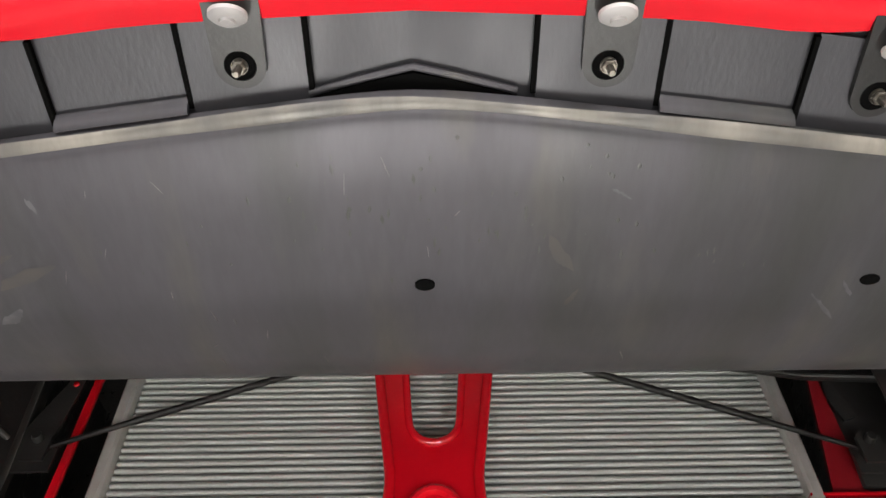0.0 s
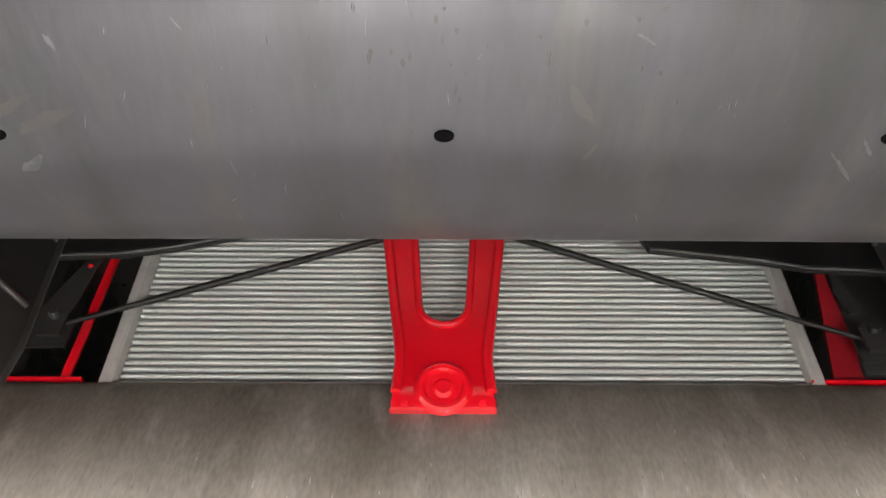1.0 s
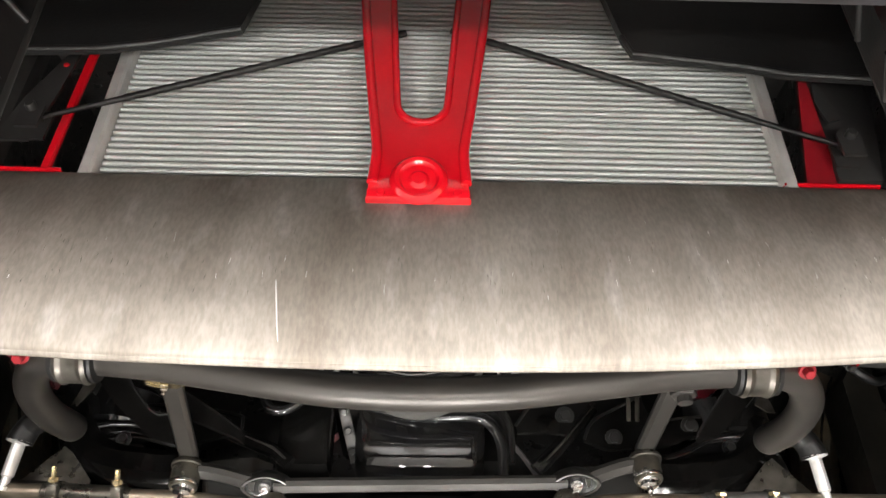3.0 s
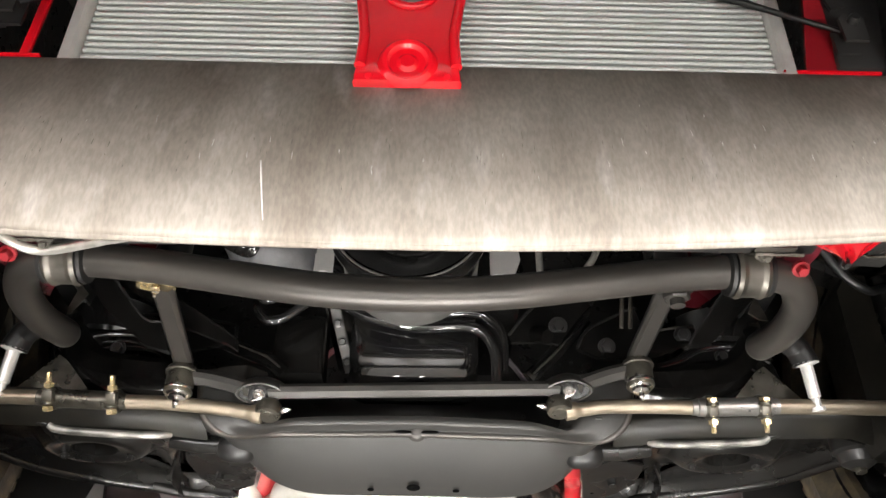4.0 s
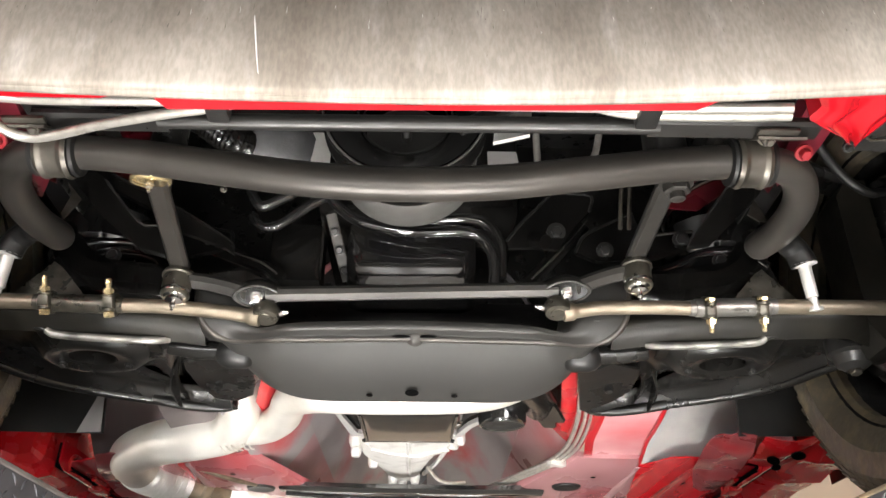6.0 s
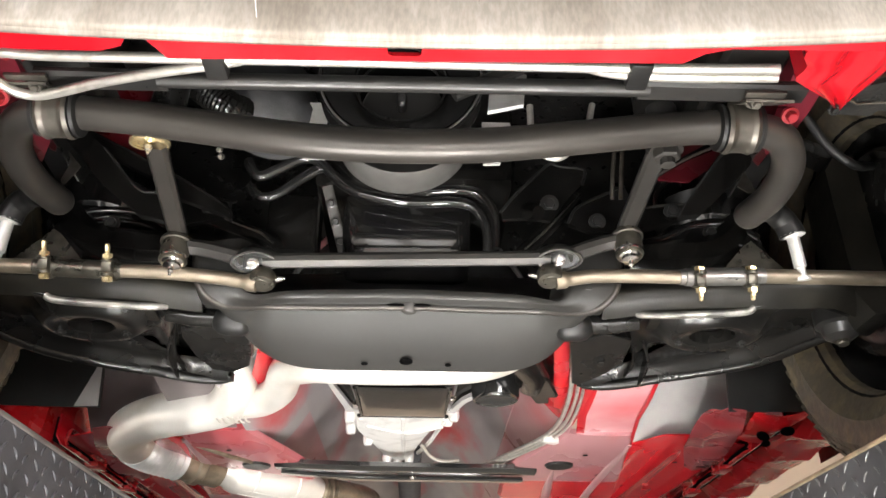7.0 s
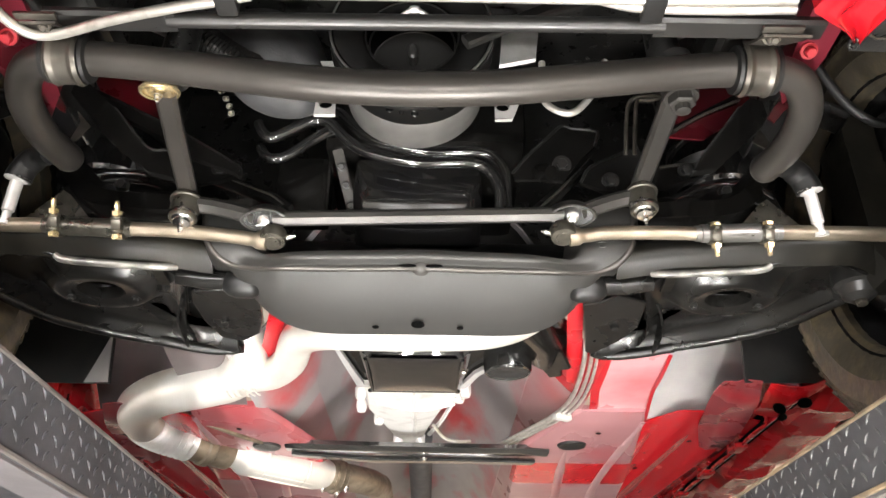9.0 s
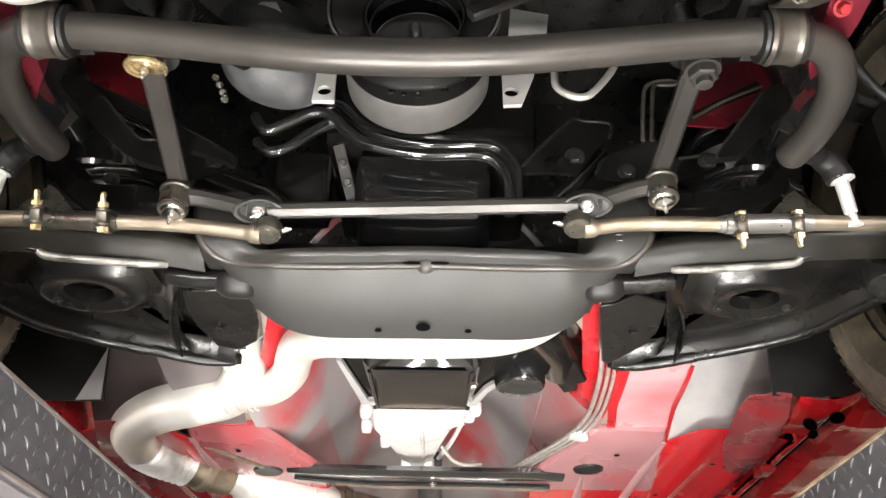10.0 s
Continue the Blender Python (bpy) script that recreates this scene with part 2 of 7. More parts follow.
CONCRETE = material("grey_concrete", (0.21, 0.204, 0.194), 0.45, 0, (0.155, 0.151, 0.145), 2.0, (0.35, 0.65), bump=0.1, bump_scale=30)
GREY_WALL = material("warm_grey_wall", (0.42, 0.35, 0.28), 0.7, 0, (0.36, 0.3, 0.25), 1.5, (0.4, 0.7), bump=0.05, bump_scale=60)
WALL = material("white_wall", (0.78, 0.77, 0.74), 0.7, 0, (0.7, 0.69, 0.66), 1.5, (0.4, 0.7), bump=0.05, bump_scale=60)


# Glowing top for the added floor lamps
LAMP = material("added_lamp_diffuser", (0.9, 0.9, 0.88), 0.4)
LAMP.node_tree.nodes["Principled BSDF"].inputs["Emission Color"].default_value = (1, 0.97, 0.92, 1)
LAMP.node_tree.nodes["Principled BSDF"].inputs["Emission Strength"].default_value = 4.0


# ---- mesh helpers ----
def thing(name, base, label, category, group="", kind=""):
    ob = new(name)
    ob.location = base
    ob.empty_display_size = 0.05
    return tagged(ob, label, category, group, kind)


def world_of(ob):
    v = Vector(ob.location)
    while ob.parent:
        ob = ob.parent
        v += Vector(ob.location)
    return v


def mesh_of(name, bm, mat, smooth=38):
    bmesh.ops.remove_doubles(bm, verts=bm.verts, dist=1e-6)
    bmesh.ops.recalc_face_normals(bm, faces=bm.faces)
    for e in bm.edges:
        e.smooth = len(e.link_faces) == 2 and e.calc_face_angle(0) < radians(smooth)
    for f in bm.faces:
        f.smooth = True
    me = bpy.data.meshes.new(name)
    bm.to_mesh(me)
    bm.free()
    me.materials.append(mat)
    return me


def part(name, bm, mat, parent=None, label="", smooth=38):
    """One mesh object, its vertices given in world metres, under a thing or a part."""
    verts = [v.co for v in bm.verts]
    mid = sum(verts, Vector()) / max(1, len(verts))
    bm.transform(Matrix.Translation(-mid))
    ob = new(name, mesh_of(name, bm, mat, smooth))
    ob.location = mid - (world_of(parent) if parent else Vector())
    ob.parent = parent
    return tagged(ob, label)


def single(name, bm, mat, label, category, group="", kind="", smooth=38):
    return tagged(part(name, bm, mat, None, "", smooth), label, category, group, kind)


def spline(pts, n=8):
    """A smooth line through the points (Catmull-Rom)."""
    p = [Vector(q) for q in pts]
    p = [p[0] * 2 - p[1], *p, p[-1] * 2 - p[-2]]
    out = []
    for a, b, c, d in zip(p, p[1:], p[2:], p[3:]):
        for k in range(n):
            t = k / n
            out.append(0.5 * (2 * b + (c - a) * t + (2 * a - 5 * b + 4 * c - d) * t * t + (3 * b - a - 3 * c + d) * t ** 3))
    return out + [p[-2]]


def loft(bm, rings, cap=True, closed=True):
    """Quads from ring to ring."""
    vs = [[bm.verts.new(p) for p in r] for r in rings]
    n = len(vs[0])
    for a, b in zip(vs, vs[1:]):
        for i in range(n if closed else n - 1):
            bm.faces.new((a[i], a[(i + 1) % n], b[(i + 1) % n], b[i]))
    if cap and closed:
        bm.faces.new(vs[0][::-1])
        bm.faces.new(vs[-1])
    return bm


def tube(bm, pts, r, seg=14, flat=1.0, up=(0, 0, 1)):
    """A round (or flattened) bar along a line; r is one radius or one for each point."""
    pts, seg = [Vector(p) for p in pts], max(seg, 10)
    rr = r if isinstance(r, (list, tuple)) else [r] * len(pts)
    rings, side = [], None
    for i, p in enumerate(pts):
        d = (pts[min(i + 1, len(pts) - 1)] - pts[max(i - 1, 0)]).normalized()
        if side is None:
            side = d.cross(Vector(up))
            side = (side if side.length > 1e-3 else d.cross(Vector((1, 0, 0)))).normalized()
        side = (side - d * side.dot(d)).normalized()
        top = side.cross(d)
        rings.append([p + (side * math.cos(a) + top * math.sin(a) * flat) * rr[i] for a in (2 * math.pi * k / seg for k in range(seg))])
    return loft(bm, rings)


def bar(bm, pts, w, h, up=(0, 0, 1), ch=0.25):
    """A bar of chamfered rectangular section, w wide and h high, along a line."""
    pts = [Vector(p) for p in pts]
    rings = []
    for i, p in enumerate(pts):
        d = (pts[min(i + 1, len(pts) - 1)] - pts[max(i - 1, 0)]).normalized()
        s = d.cross(Vector(up)).normalized()
        u = s.cross(d)
        c = min(w, h) * ch
        prof = [(w / 2 - c, h / 2), (w / 2, h / 2 - c), (w / 2, c - h / 2), (w / 2 - c, -h / 2), (c - w / 2, -h / 2), (-w / 2, c - h / 2), (-w / 2, h / 2 - c), (c - w / 2, h / 2)]
        rings.append([p + s * a + u * b for a, b in prof])
    return loft(bm, rings)


def lathe(bm, m, profile, seg=24, closed=False):
    """Turned about the z axis of m: (radius, height) pairs."""
    rings = []
    for k in range(seg):
        a = 2 * math.pi * k / seg
        rings.append([m @ Vector((r * math.cos(a), r * math.sin(a), h)) for r, h in profile])
    vs = [[bm.verts.new(p) for p in r] for r in rings]
    n = len(profile)
    for i in range(seg):
        a, b = vs[i], vs[(i + 1) % seg]
        for j in range(n if closed else n - 1):
            bm.faces.new((a[j], b[j], b[(j + 1) % n], a[(j + 1) % n]))
    return bm


def axis(at, towards):
    """A pose at a point whose z axis goes towards a direction."""
    return Matrix.Translation(at) @ Vector(towards).to_track_quat("Z", "Y").to_matrix().to_4x4()


def box(bm, lo, hi, bevel=0.0, m=None):
    lo, hi = Vector(lo), Vector(hi)
    r = bmesh.ops.create_cube(bm, size=1.0, matrix=Matrix.Translation((lo + hi) / 2) @ Matrix.Diagonal((*(hi - lo), 1)))
    if bevel:
        edges = list({e for v in r["verts"] for e in v.link_edges})
        r = bmesh.ops.bevel(bm, geom=edges, offset=bevel, segments=2, affect="EDGES", profile=0.6)
    if m:
        bmesh.ops.transform(bm, matrix=m, verts=list({v for f in r["faces"] for v in f.verts} if bevel else r["verts"]))
    return bm


def shell(bm, f, nu, nv, thick):
    """A sheet f(u, v) -> point with a thickness, closed at its rim."""
    g = [[Vector(f(i / nu, j / nv)) for j in range(nv + 1)] for i in range(nu + 1)]

    def normal(i, j):
        a = g[min(i + 1, nu)][j] - g[max(i - 1, 0)][j]
        b = g[i][min(j + 1, nv)] - g[i][max(j - 1, 0)]
        return a.cross(b).normalized()

    front = [[bm.verts.new(p) for p in row] for row in g]
    back = [[bm.verts.new(g[i][j] + normal(i, j) * thick) for j in range(nv + 1)] for i in range(nu + 1)]
    for i in range(nu):
        for j in range(nv):
            bm.faces.new((front[i][j], front[i + 1][j], front[i + 1][j + 1], front[i][j + 1]))
            bm.faces.new((back[i][j], back[i][j + 1], back[i + 1][j + 1], back[i + 1][j]))
    rim = [(i, 0) for i in range(nu)] + [(nu, j) for j in range(nv)] + [(i, nv) for i in range(nu, 0, -1)] + [(0, j) for j in range(nv, 0, -1)]
    for (a, b), (c, d) in zip(rim, rim[1:] + rim[:1]):
        bm.faces.new((front[a][b], back[a][b], back[c][d], front[c][d]))
    return bm


def plate(bm, outline, thick, m, holes=()):
    """A flat plate in the xy plane of m, with holes cut through."""
    loops = []
    edges = []
    for ring in (outline, *holes):
        vs = [bm.verts.new((x, y, 0)) for x, y in ring]
        loops.append(vs)
        edges += [bm.edges.new((a, b)) for a, b in zip(vs, vs[1:] + vs[:1])]
    made = bmesh.ops.triangle_fill(bm, use_beauty=True, edges=edges)
    faces = [g for g in made["geom"] if isinstance(g, bmesh.types.BMFace)]
    out = bmesh.ops.extrude_face_region(bm, geom=faces)
    vs = [g for g in out["geom"] if isinstance(g, bmesh.types.BMVert)]
    bmesh.ops.translate(bm, verts=vs, vec=(0, 0, thick))
    bmesh.ops.transform(bm, matrix=m, verts=vs + [v for l in loops for v in l])
    return bm


def oval(cx, cy, rx, ry, n=24):
    return [(cx + rx * math.cos(2 * math.pi * k / n), cy + ry * math.sin(2 * math.pi * k / n)) for k in range(n)]


def lerp(table, x):
    """Value at x of a table of (x, value)."""
    return float(np.interp(x, [a for a, _ in table], [b for _, b in table]))


def curve(table, x):
    """Like lerp, but smooth: monotone cubic through the table of (x, value)."""
    xs, ys = [a for a, _ in table], [b for _, b in table]
    d = [(ys[i + 1] - ys[i]) / (xs[i + 1] - xs[i]) for i in range(len(xs) - 1)]
    m = [d[0]] + [0 if a * b <= 0 else 2 * a * b / (a + b) for a, b in zip(d, d[1:])] + [d[-1]]
    i = max(0, min(len(d) - 1, sum(1 for q in xs[1:-1] if q <= x)))
    h = xs[i + 1] - xs[i]
    t = (x - xs[i]) / h
    return ((1 + 2 * t) * (1 - t) ** 2 * ys[i] + t * (1 - t) ** 2 * h * m[i] + t * t * (3 - 2 * t) * ys[i + 1] + t * t * (t - 1) * h * m[i + 1])


def bolt(name, at, towards, r, h, mat, parent, washer=1.5, label="", stud=0.0):
    """A hexagon head on a washer, pointing towards a direction."""
    bm, m = bmesh.new(), axis(at, towards)
    lathe(bm, m, [(0, -0.002), (r * washer, -0.002), (r * washer, 0.0015), (r, 0.0015)], 16)
    hexa = [(r * math.cos(k * math.pi / 3), r * math.sin(k * math.pi / 3)) for k in range(6)]
    loft(bm, [[m @ Vector((x, y, 0.0)) for x, y in hexa], [m @ Vector((x, y, h * 0.85)) for x, y in hexa], [m @ Vector((x * 0.85, y * 0.85, h)) for x, y in hexa]])
    if stud:
        lathe(bm, m, [(r * 0.55, 0), (r * 0.55, h + stud), (r * 0.4, h + stud + 0.001), (0, h + stud + 0.001)], 10)
    return part(name, bm, mat, parent, label, 30)


# ---- the workshop ----
def slab(name, lo, hi, mat, label="", category=""):
    return single(name, box(bmesh.new(), lo, hi), mat, label, category, kind="structure")


# Unseen room added to bounce light; side and back tints suit reflections
slab("floor", (-5, -4.6, -0.1), (5, 8, 0), CONCRETE, "grey concrete workshop floor", "floor")
slab("ceiling", (-5, -4.6, 4.3), (5, 8, 4.4), WALL, "white workshop ceiling", "ceiling")
slab("wall_west", (-5.1, -4.6, 0), (-5, 8, 4.3), WALL, "white workshop wall", "wall")
slab("wall_east", (5, -4.6, 0), (5.1, 8, 4.3), BEIGE, "unseen workshop wall, beige for its reflection in the paint", "wall")
slab("wall_back", (-5, 8, 0), (5, 8.1, 4.3), GREY_WALL, "unseen workshop wall, grey for its reflection in the paint", "wall")
bm = bmesh.new()
plate(bm, [(-5, 0), (5, 0), (5, 4.3), (-5, 4.3)], 0.12, Matrix.Translation((0, -4.5, 0)) @ pose(0, 0, 0, 90), [[(x - 1.02, 0.28), (x + 1.02, 0.28), (x + 1.02, 2.92), (x - 1.02, 2.92)] for x in (-1.55, 1.75)])
single("wall_front", bm, WALL, "unseen white workshop wall with two assumed window openings", "wall", kind="structure")

# Unseen housings for the added floor lights
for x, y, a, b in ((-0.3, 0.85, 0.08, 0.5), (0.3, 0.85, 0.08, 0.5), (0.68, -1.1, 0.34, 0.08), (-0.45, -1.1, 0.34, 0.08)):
    lamp = thing("added_floor_lamp", (x, y, 0), "added black floor lamp, out of view, that lights the underside", "work lamp", "floor work lamps")
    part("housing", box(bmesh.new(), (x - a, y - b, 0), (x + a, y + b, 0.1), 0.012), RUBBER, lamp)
    part("diffuser", box(bmesh.new(), (x - a * 0.8, y - b * 0.92, 0.098), (x + a * 0.8, y + b * 0.92, 0.112), 0.004), LAMP, lamp, "glowing top of the added floor lamp")

# ---- vehicle lift ----
lift = thing("vehicle_lift", (0, 2, 0), "dark steel drive-on car lift with tread plate runways", "car lift")
for name, x0, s in (("runway", -0.405, -1), ("runway", 0.542, 1)):
    x1 = x0 + s * 0.5
    lo, hi = min(x0, x1), max(x0, x1)
    ring = [(x0, 1.5), (x1, 1.5), (x1, 1.408), (x1 - s * 0.05, 1.408), (x1 - s * 0.05, 1.414), (x1 - s * 0.006, 1.414), (x1 - s * 0.006, 1.494), (x0 + s * 0.006, 1.494), (x0 + s * 0.006, 1.414), (x0 + s * 0.006, 1.408), (x0, 1.408)]
    bm = bmesh.new()
    loft(bm, [[(x, y, z) for x, z in ring] for y in (0.62, 2.9, 5.2)])
    run = part("runway", bm, TREAD if s > 0 else RUNWAY_BLUE, lift, smooth=20)
    # Flange is paler than the plate, as if lit from the floor
    bm = bmesh.new()
    bar(bm, [(x0 + s * 0.031, 0.62, 1.4065), (x0 + s * 0.031, 5.2, 1.4065)], 0.056, 0.005, ch=0.1)
    part("bottom_flange", bm, FLANGE if s > 0 else FLANGE_DARK, run, "bottom flange, paler to look lit")
    bm = bmesh.new()
    bar(bm, [(x0 + s * 0.002, 0.62, 1.4985), (x0 + s * 0.002, 5.2, 1.4985)], 0.007, 0.006)
    part("pale_edge", bm, WORN_EDGE if s > 0 else FLANGE, run, "tan worn upper edge" if s > 0 else "scuffed upper edge")
    bm = bmesh.new()
    bar(bm, [(x0 - s * 0.0005, 0.62, 1.411), (x0 - s * 0.0005, 5.2, 1.411)], 0.005, 0.006)
    part("pale_edge", bm, WORN_EDGE if s > 0 else FLANGE, run, "tan worn lower edge" if s > 0 else "scuffed lower edge")
    bm = bmesh.new()
    for row in range(4):
        for k in range(84):
            y, z = 0.66 + k * 0.0265 + (row % 2) * 0.013, 1.428 + row * 0.0195
            a = radians(52 if (k + row) % 2 else -38)
            d = Vector((0, math.cos(a), math.sin(a))) * 0.008
            c = Vector((x0 - s * 0.0042, y, z))
            n = Vector((0, -d.z, d.y)) * 0.25
            tube(bm, [c - d, c - d * 0.5 + n * 0.75, c + n, c + d * 0.5 + n * 0.75, c + d], [0.0004, 0.0013, 0.0017, 0.0013, 0.0004], 6, up=(1, 0, 0))
    tagged(part("tread_lug", bm, TREAD_LUG if s > 0 else RUNWAY_BLUE, run, "raised worn tread lugs"), kind="stuff")
    for y in (0.75, 5.05):
        part("post", box(bmesh.new(), (x1 + s * 0.006 - 0.0, y - 0.07, 0), (x1 + s * 0.15, y + 0.07, 2.2), 0.008) if s > 0 else
             box(bmesh.new(), (x1 - 0.15, y - 0.07, 0), (x1 - 0.006, y + 0.07, 2.2), 0.008), SATIN_GREY, lift)


# ---- car body ----
body = thing("car_body", (0, 1.5, 1.69), "glossy red car body seen from below, with grey overspray", "car body")


def nose(u, v):
    x = (u - 0.5) * 1.6
    e = 0.1335 + 0.044 * abs(x) + 0.004 * math.exp(-((abs(x) - 0.16) / 0.035) ** 2) + 0.5 * max(0, abs(x) - 0.45) ** 2
    tab = [(0, (0.0, 1.753)), (0.15, (-0.012, 1.7505)), (0.3, (-0.035, 1.7525)), (0.45, (-0.058, 1.768)), (0.6, (-0.075, 1.80)), (0.8, (-0.085, 1.9)), (1, (-0.06, 2.06))]
    return x, e + curve([(a, b[0]) for a, b in tab], v), curve([(a, b[1]) for a, b in tab], v)


part("nose_cover", shell(bmesh.new(), nose, 96, 30, -0.004), RED_NOSE, body, "glossy red flexible nose cover")
# Unseen hood, fenders and firewall, added to keep light out of the bay
part("hood", shell(bmesh.new(), lambda u, v: ((u - 0.5) * 1.84, 0.1 + v * 1.6, 2.06 + 0.28 * v ** 0.5 - 0.1 * (2 * u - 1) ** 4), 20, 12, 0.01), RED, body)
# Black sheet added so that the bay stays dark above
part("hood_dark_sheet", shell(bmesh.new(), lambda u, v: ((u - 0.5) * 1.8, 0.2 + v * 1.54, 2.03 + 0.27 * v ** 0.5 - 0.1 * (2 * u - 1) ** 4), 20, 12, 0.006), BLACK, body, "unseen black sheet under the hood that darkens the bay")
def toe_z(y):
    return 1.742 + 0.5 * max(0, 1.76 - y) ** 1.8


for s in (1, -1):
    def fender(u, v):
        y = 0.12 + u * 1.75
        arch = 1.83 + math.sqrt(max(0, 0.37 ** 2 - (y - 1.225) ** 2)) if abs(y - 1.225) < 0.37 else 1.74
        return s * (0.93 - 0.2 * max(0, 0.55 - y) ** 1.5), y, arch + (2.27 - arch) * v
    part("fender", shell(bmesh.new(), fender, 60, 6, 0.004), RED, body)
    # Black shells added inside the fender to keep the wheel well dark
    part("wheelhouse", shell(bmesh.new(), lambda u, v: (s * (0.5 + 0.42 * v), 1.225 + 0.42 * math.cos(math.pi * u), 1.85 + 0.42 * math.sin(math.pi * u)), 24, 4, 0.003), WEB, body)
    part("wheelhouse_side", shell(bmesh.new(), lambda u, v: (s * 0.915, 0.75 + 1.2 * u, 1.70 + 0.56 * v), 6, 4, 0.003), WEB, body)
    if s > 0:
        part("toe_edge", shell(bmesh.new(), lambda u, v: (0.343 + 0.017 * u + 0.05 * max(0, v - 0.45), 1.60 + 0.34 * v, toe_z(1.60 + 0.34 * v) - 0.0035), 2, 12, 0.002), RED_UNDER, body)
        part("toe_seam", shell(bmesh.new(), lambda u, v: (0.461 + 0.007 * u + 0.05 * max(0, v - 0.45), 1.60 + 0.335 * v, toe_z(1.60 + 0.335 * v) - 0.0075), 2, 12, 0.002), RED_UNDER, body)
    # Black fender and dark red plates hold the bay's shade as colour
    part("inner_fender", shell(bmesh.new(), lambda u, v: (s * (0.5 - 0.04 * v), 0.72 + u * 0.78, 1.93 + v * 0.38), 12, 6, 0.003), BLACK, body)
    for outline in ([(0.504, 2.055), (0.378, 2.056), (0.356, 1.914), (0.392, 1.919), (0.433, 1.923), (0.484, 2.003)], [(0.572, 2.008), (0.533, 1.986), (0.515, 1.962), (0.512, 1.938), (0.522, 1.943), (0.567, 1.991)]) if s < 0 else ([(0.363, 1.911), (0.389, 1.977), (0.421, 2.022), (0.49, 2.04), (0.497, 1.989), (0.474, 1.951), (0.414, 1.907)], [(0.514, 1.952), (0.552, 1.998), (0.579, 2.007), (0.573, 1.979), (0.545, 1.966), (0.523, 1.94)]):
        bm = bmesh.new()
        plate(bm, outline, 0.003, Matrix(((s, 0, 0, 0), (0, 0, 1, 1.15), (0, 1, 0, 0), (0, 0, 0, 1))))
        part("apron", bm, APRON, body, "red inner apron, shade put into its colour", 20)
    part("front_filler", shell(bmesh.new(), lambda u, v: (s * (0.42 + 0.08 * v), 0.42 + u * 0.42, 1.86 + v * 0.44), 8, 6, 0.003), BLACK, body)

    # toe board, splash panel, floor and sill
    # Left toe board and splash panel carry their shade in the colour
    part("toe_board", shell(bmesh.new(), lambda u, v: (s * (0.345 + 0.12 * u + 0.05 * max(0, v - 0.45)), 1.585 + 0.365 * v, toe_z(1.585 + 0.365 * v)), 8, 16, 0.003), TOE if s > 0 else MAUVE_DARK, body, "pinkish oversprayed toe board" if s > 0 else "toe board in mauve grey, darkened as shade")
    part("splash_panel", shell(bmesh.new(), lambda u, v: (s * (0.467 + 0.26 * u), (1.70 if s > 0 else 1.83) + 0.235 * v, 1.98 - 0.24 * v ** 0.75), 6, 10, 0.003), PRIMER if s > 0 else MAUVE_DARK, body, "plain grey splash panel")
    cut = 1.82 if s > 0 else 2.1
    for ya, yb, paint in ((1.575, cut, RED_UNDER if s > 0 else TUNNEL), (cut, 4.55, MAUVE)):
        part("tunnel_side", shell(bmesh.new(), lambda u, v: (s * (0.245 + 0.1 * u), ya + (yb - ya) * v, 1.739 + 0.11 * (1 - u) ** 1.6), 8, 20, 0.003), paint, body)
    part("tunnel_lip", shell(bmesh.new(), lambda u, v: (s * ((0.243 + 0.055 * v if s > 0 else 0.203 + 0.095 * v) + 0.026 * u + 0.004 * u * v), 1.385 + 0.385 * v, 1.762 - 0.004 * math.sin(math.pi * u)), 6, 10, 0.003), RED_LIP, body, "bright red flange along the tunnel")

    def pan(u, v):
        x = 0.338 + 0.381 * u
        front = 1.87 + 0.07 * max(0, min(1, (0.55 - x) / 0.05))
        y = front + (4.6 - front) * v
        rib = 0.008 * max(0, 1 - abs(((x + 0.04 * y) * 11) % 1 - 0.5) / 0.2) ** 0.7 * min(1, v * 12)
        return s * x, y, 1.735 - rib - 0.02 * max(0, u - 0.7) / 0.3
    part("floor_panel", shell(bmesh.new(), pan, 40, 60, 0.003), RED_DUSTY, body, "red floor panel with grey overspray and pressed ribs")
    spread = [(1.875, 0.0), (1.95, 0.008), (2.1, 0.03), (2.4, 0.07), (2.8, 0.11), (3.6, 0.15), (4.55, 0.15)]
    inner = [(1.875, 0.340), (1.944, 0.306), (2.165, 0.236), (2.5, 0.245), (3.6, 0.29), (4.55, 0.29)]
    for ya, yb, paint, note in ((1.875, 2.27, MEMBER, "mauve grey floor member with a drain hole"), (2.27, 2.485, RED_DUSTY, "red stretch of the floor member"), (2.485, 4.5, MAUVE, "pinkish grey rear stretch of the floor member")):
        bm = bmesh.new()
        loft(bm, [[(s * ((x + lerp(spread, y)) if x > 0.4 else x + lerp(inner, y)), y, z + 0.010 * max(0, 1.93 - y) / 0.065) for x, z in ((0.0, 1.74), (0.008, 1.7285), (0.018, 1.7255), (0.465, 1.7245), (0.478, 1.7265), (0.487, 1.736))] for y in (ya + (yb - ya) * q / 10 for q in range(11))])
        part("floor_member", bm, paint, body, note, 30)
    # pale pressed bands along the floor
    for run in (((1.925, 0.486), (2.07, 0.482), (2.3, 0.479), (2.5, 0.482), (2.83, 0.512), (3.6, 0.57), (4.5, 0.6)), ((2.16, 0.352), (2.235, 0.356), (2.5, 0.378), (2.838, 0.407), (3.6, 0.44), (4.5, 0.45))):
        bm = bmesh.new()
        ys = [run[0][0] + (run[-1][0] - run[0][0]) * (q / 40) ** 1.5 for q in range(41)]
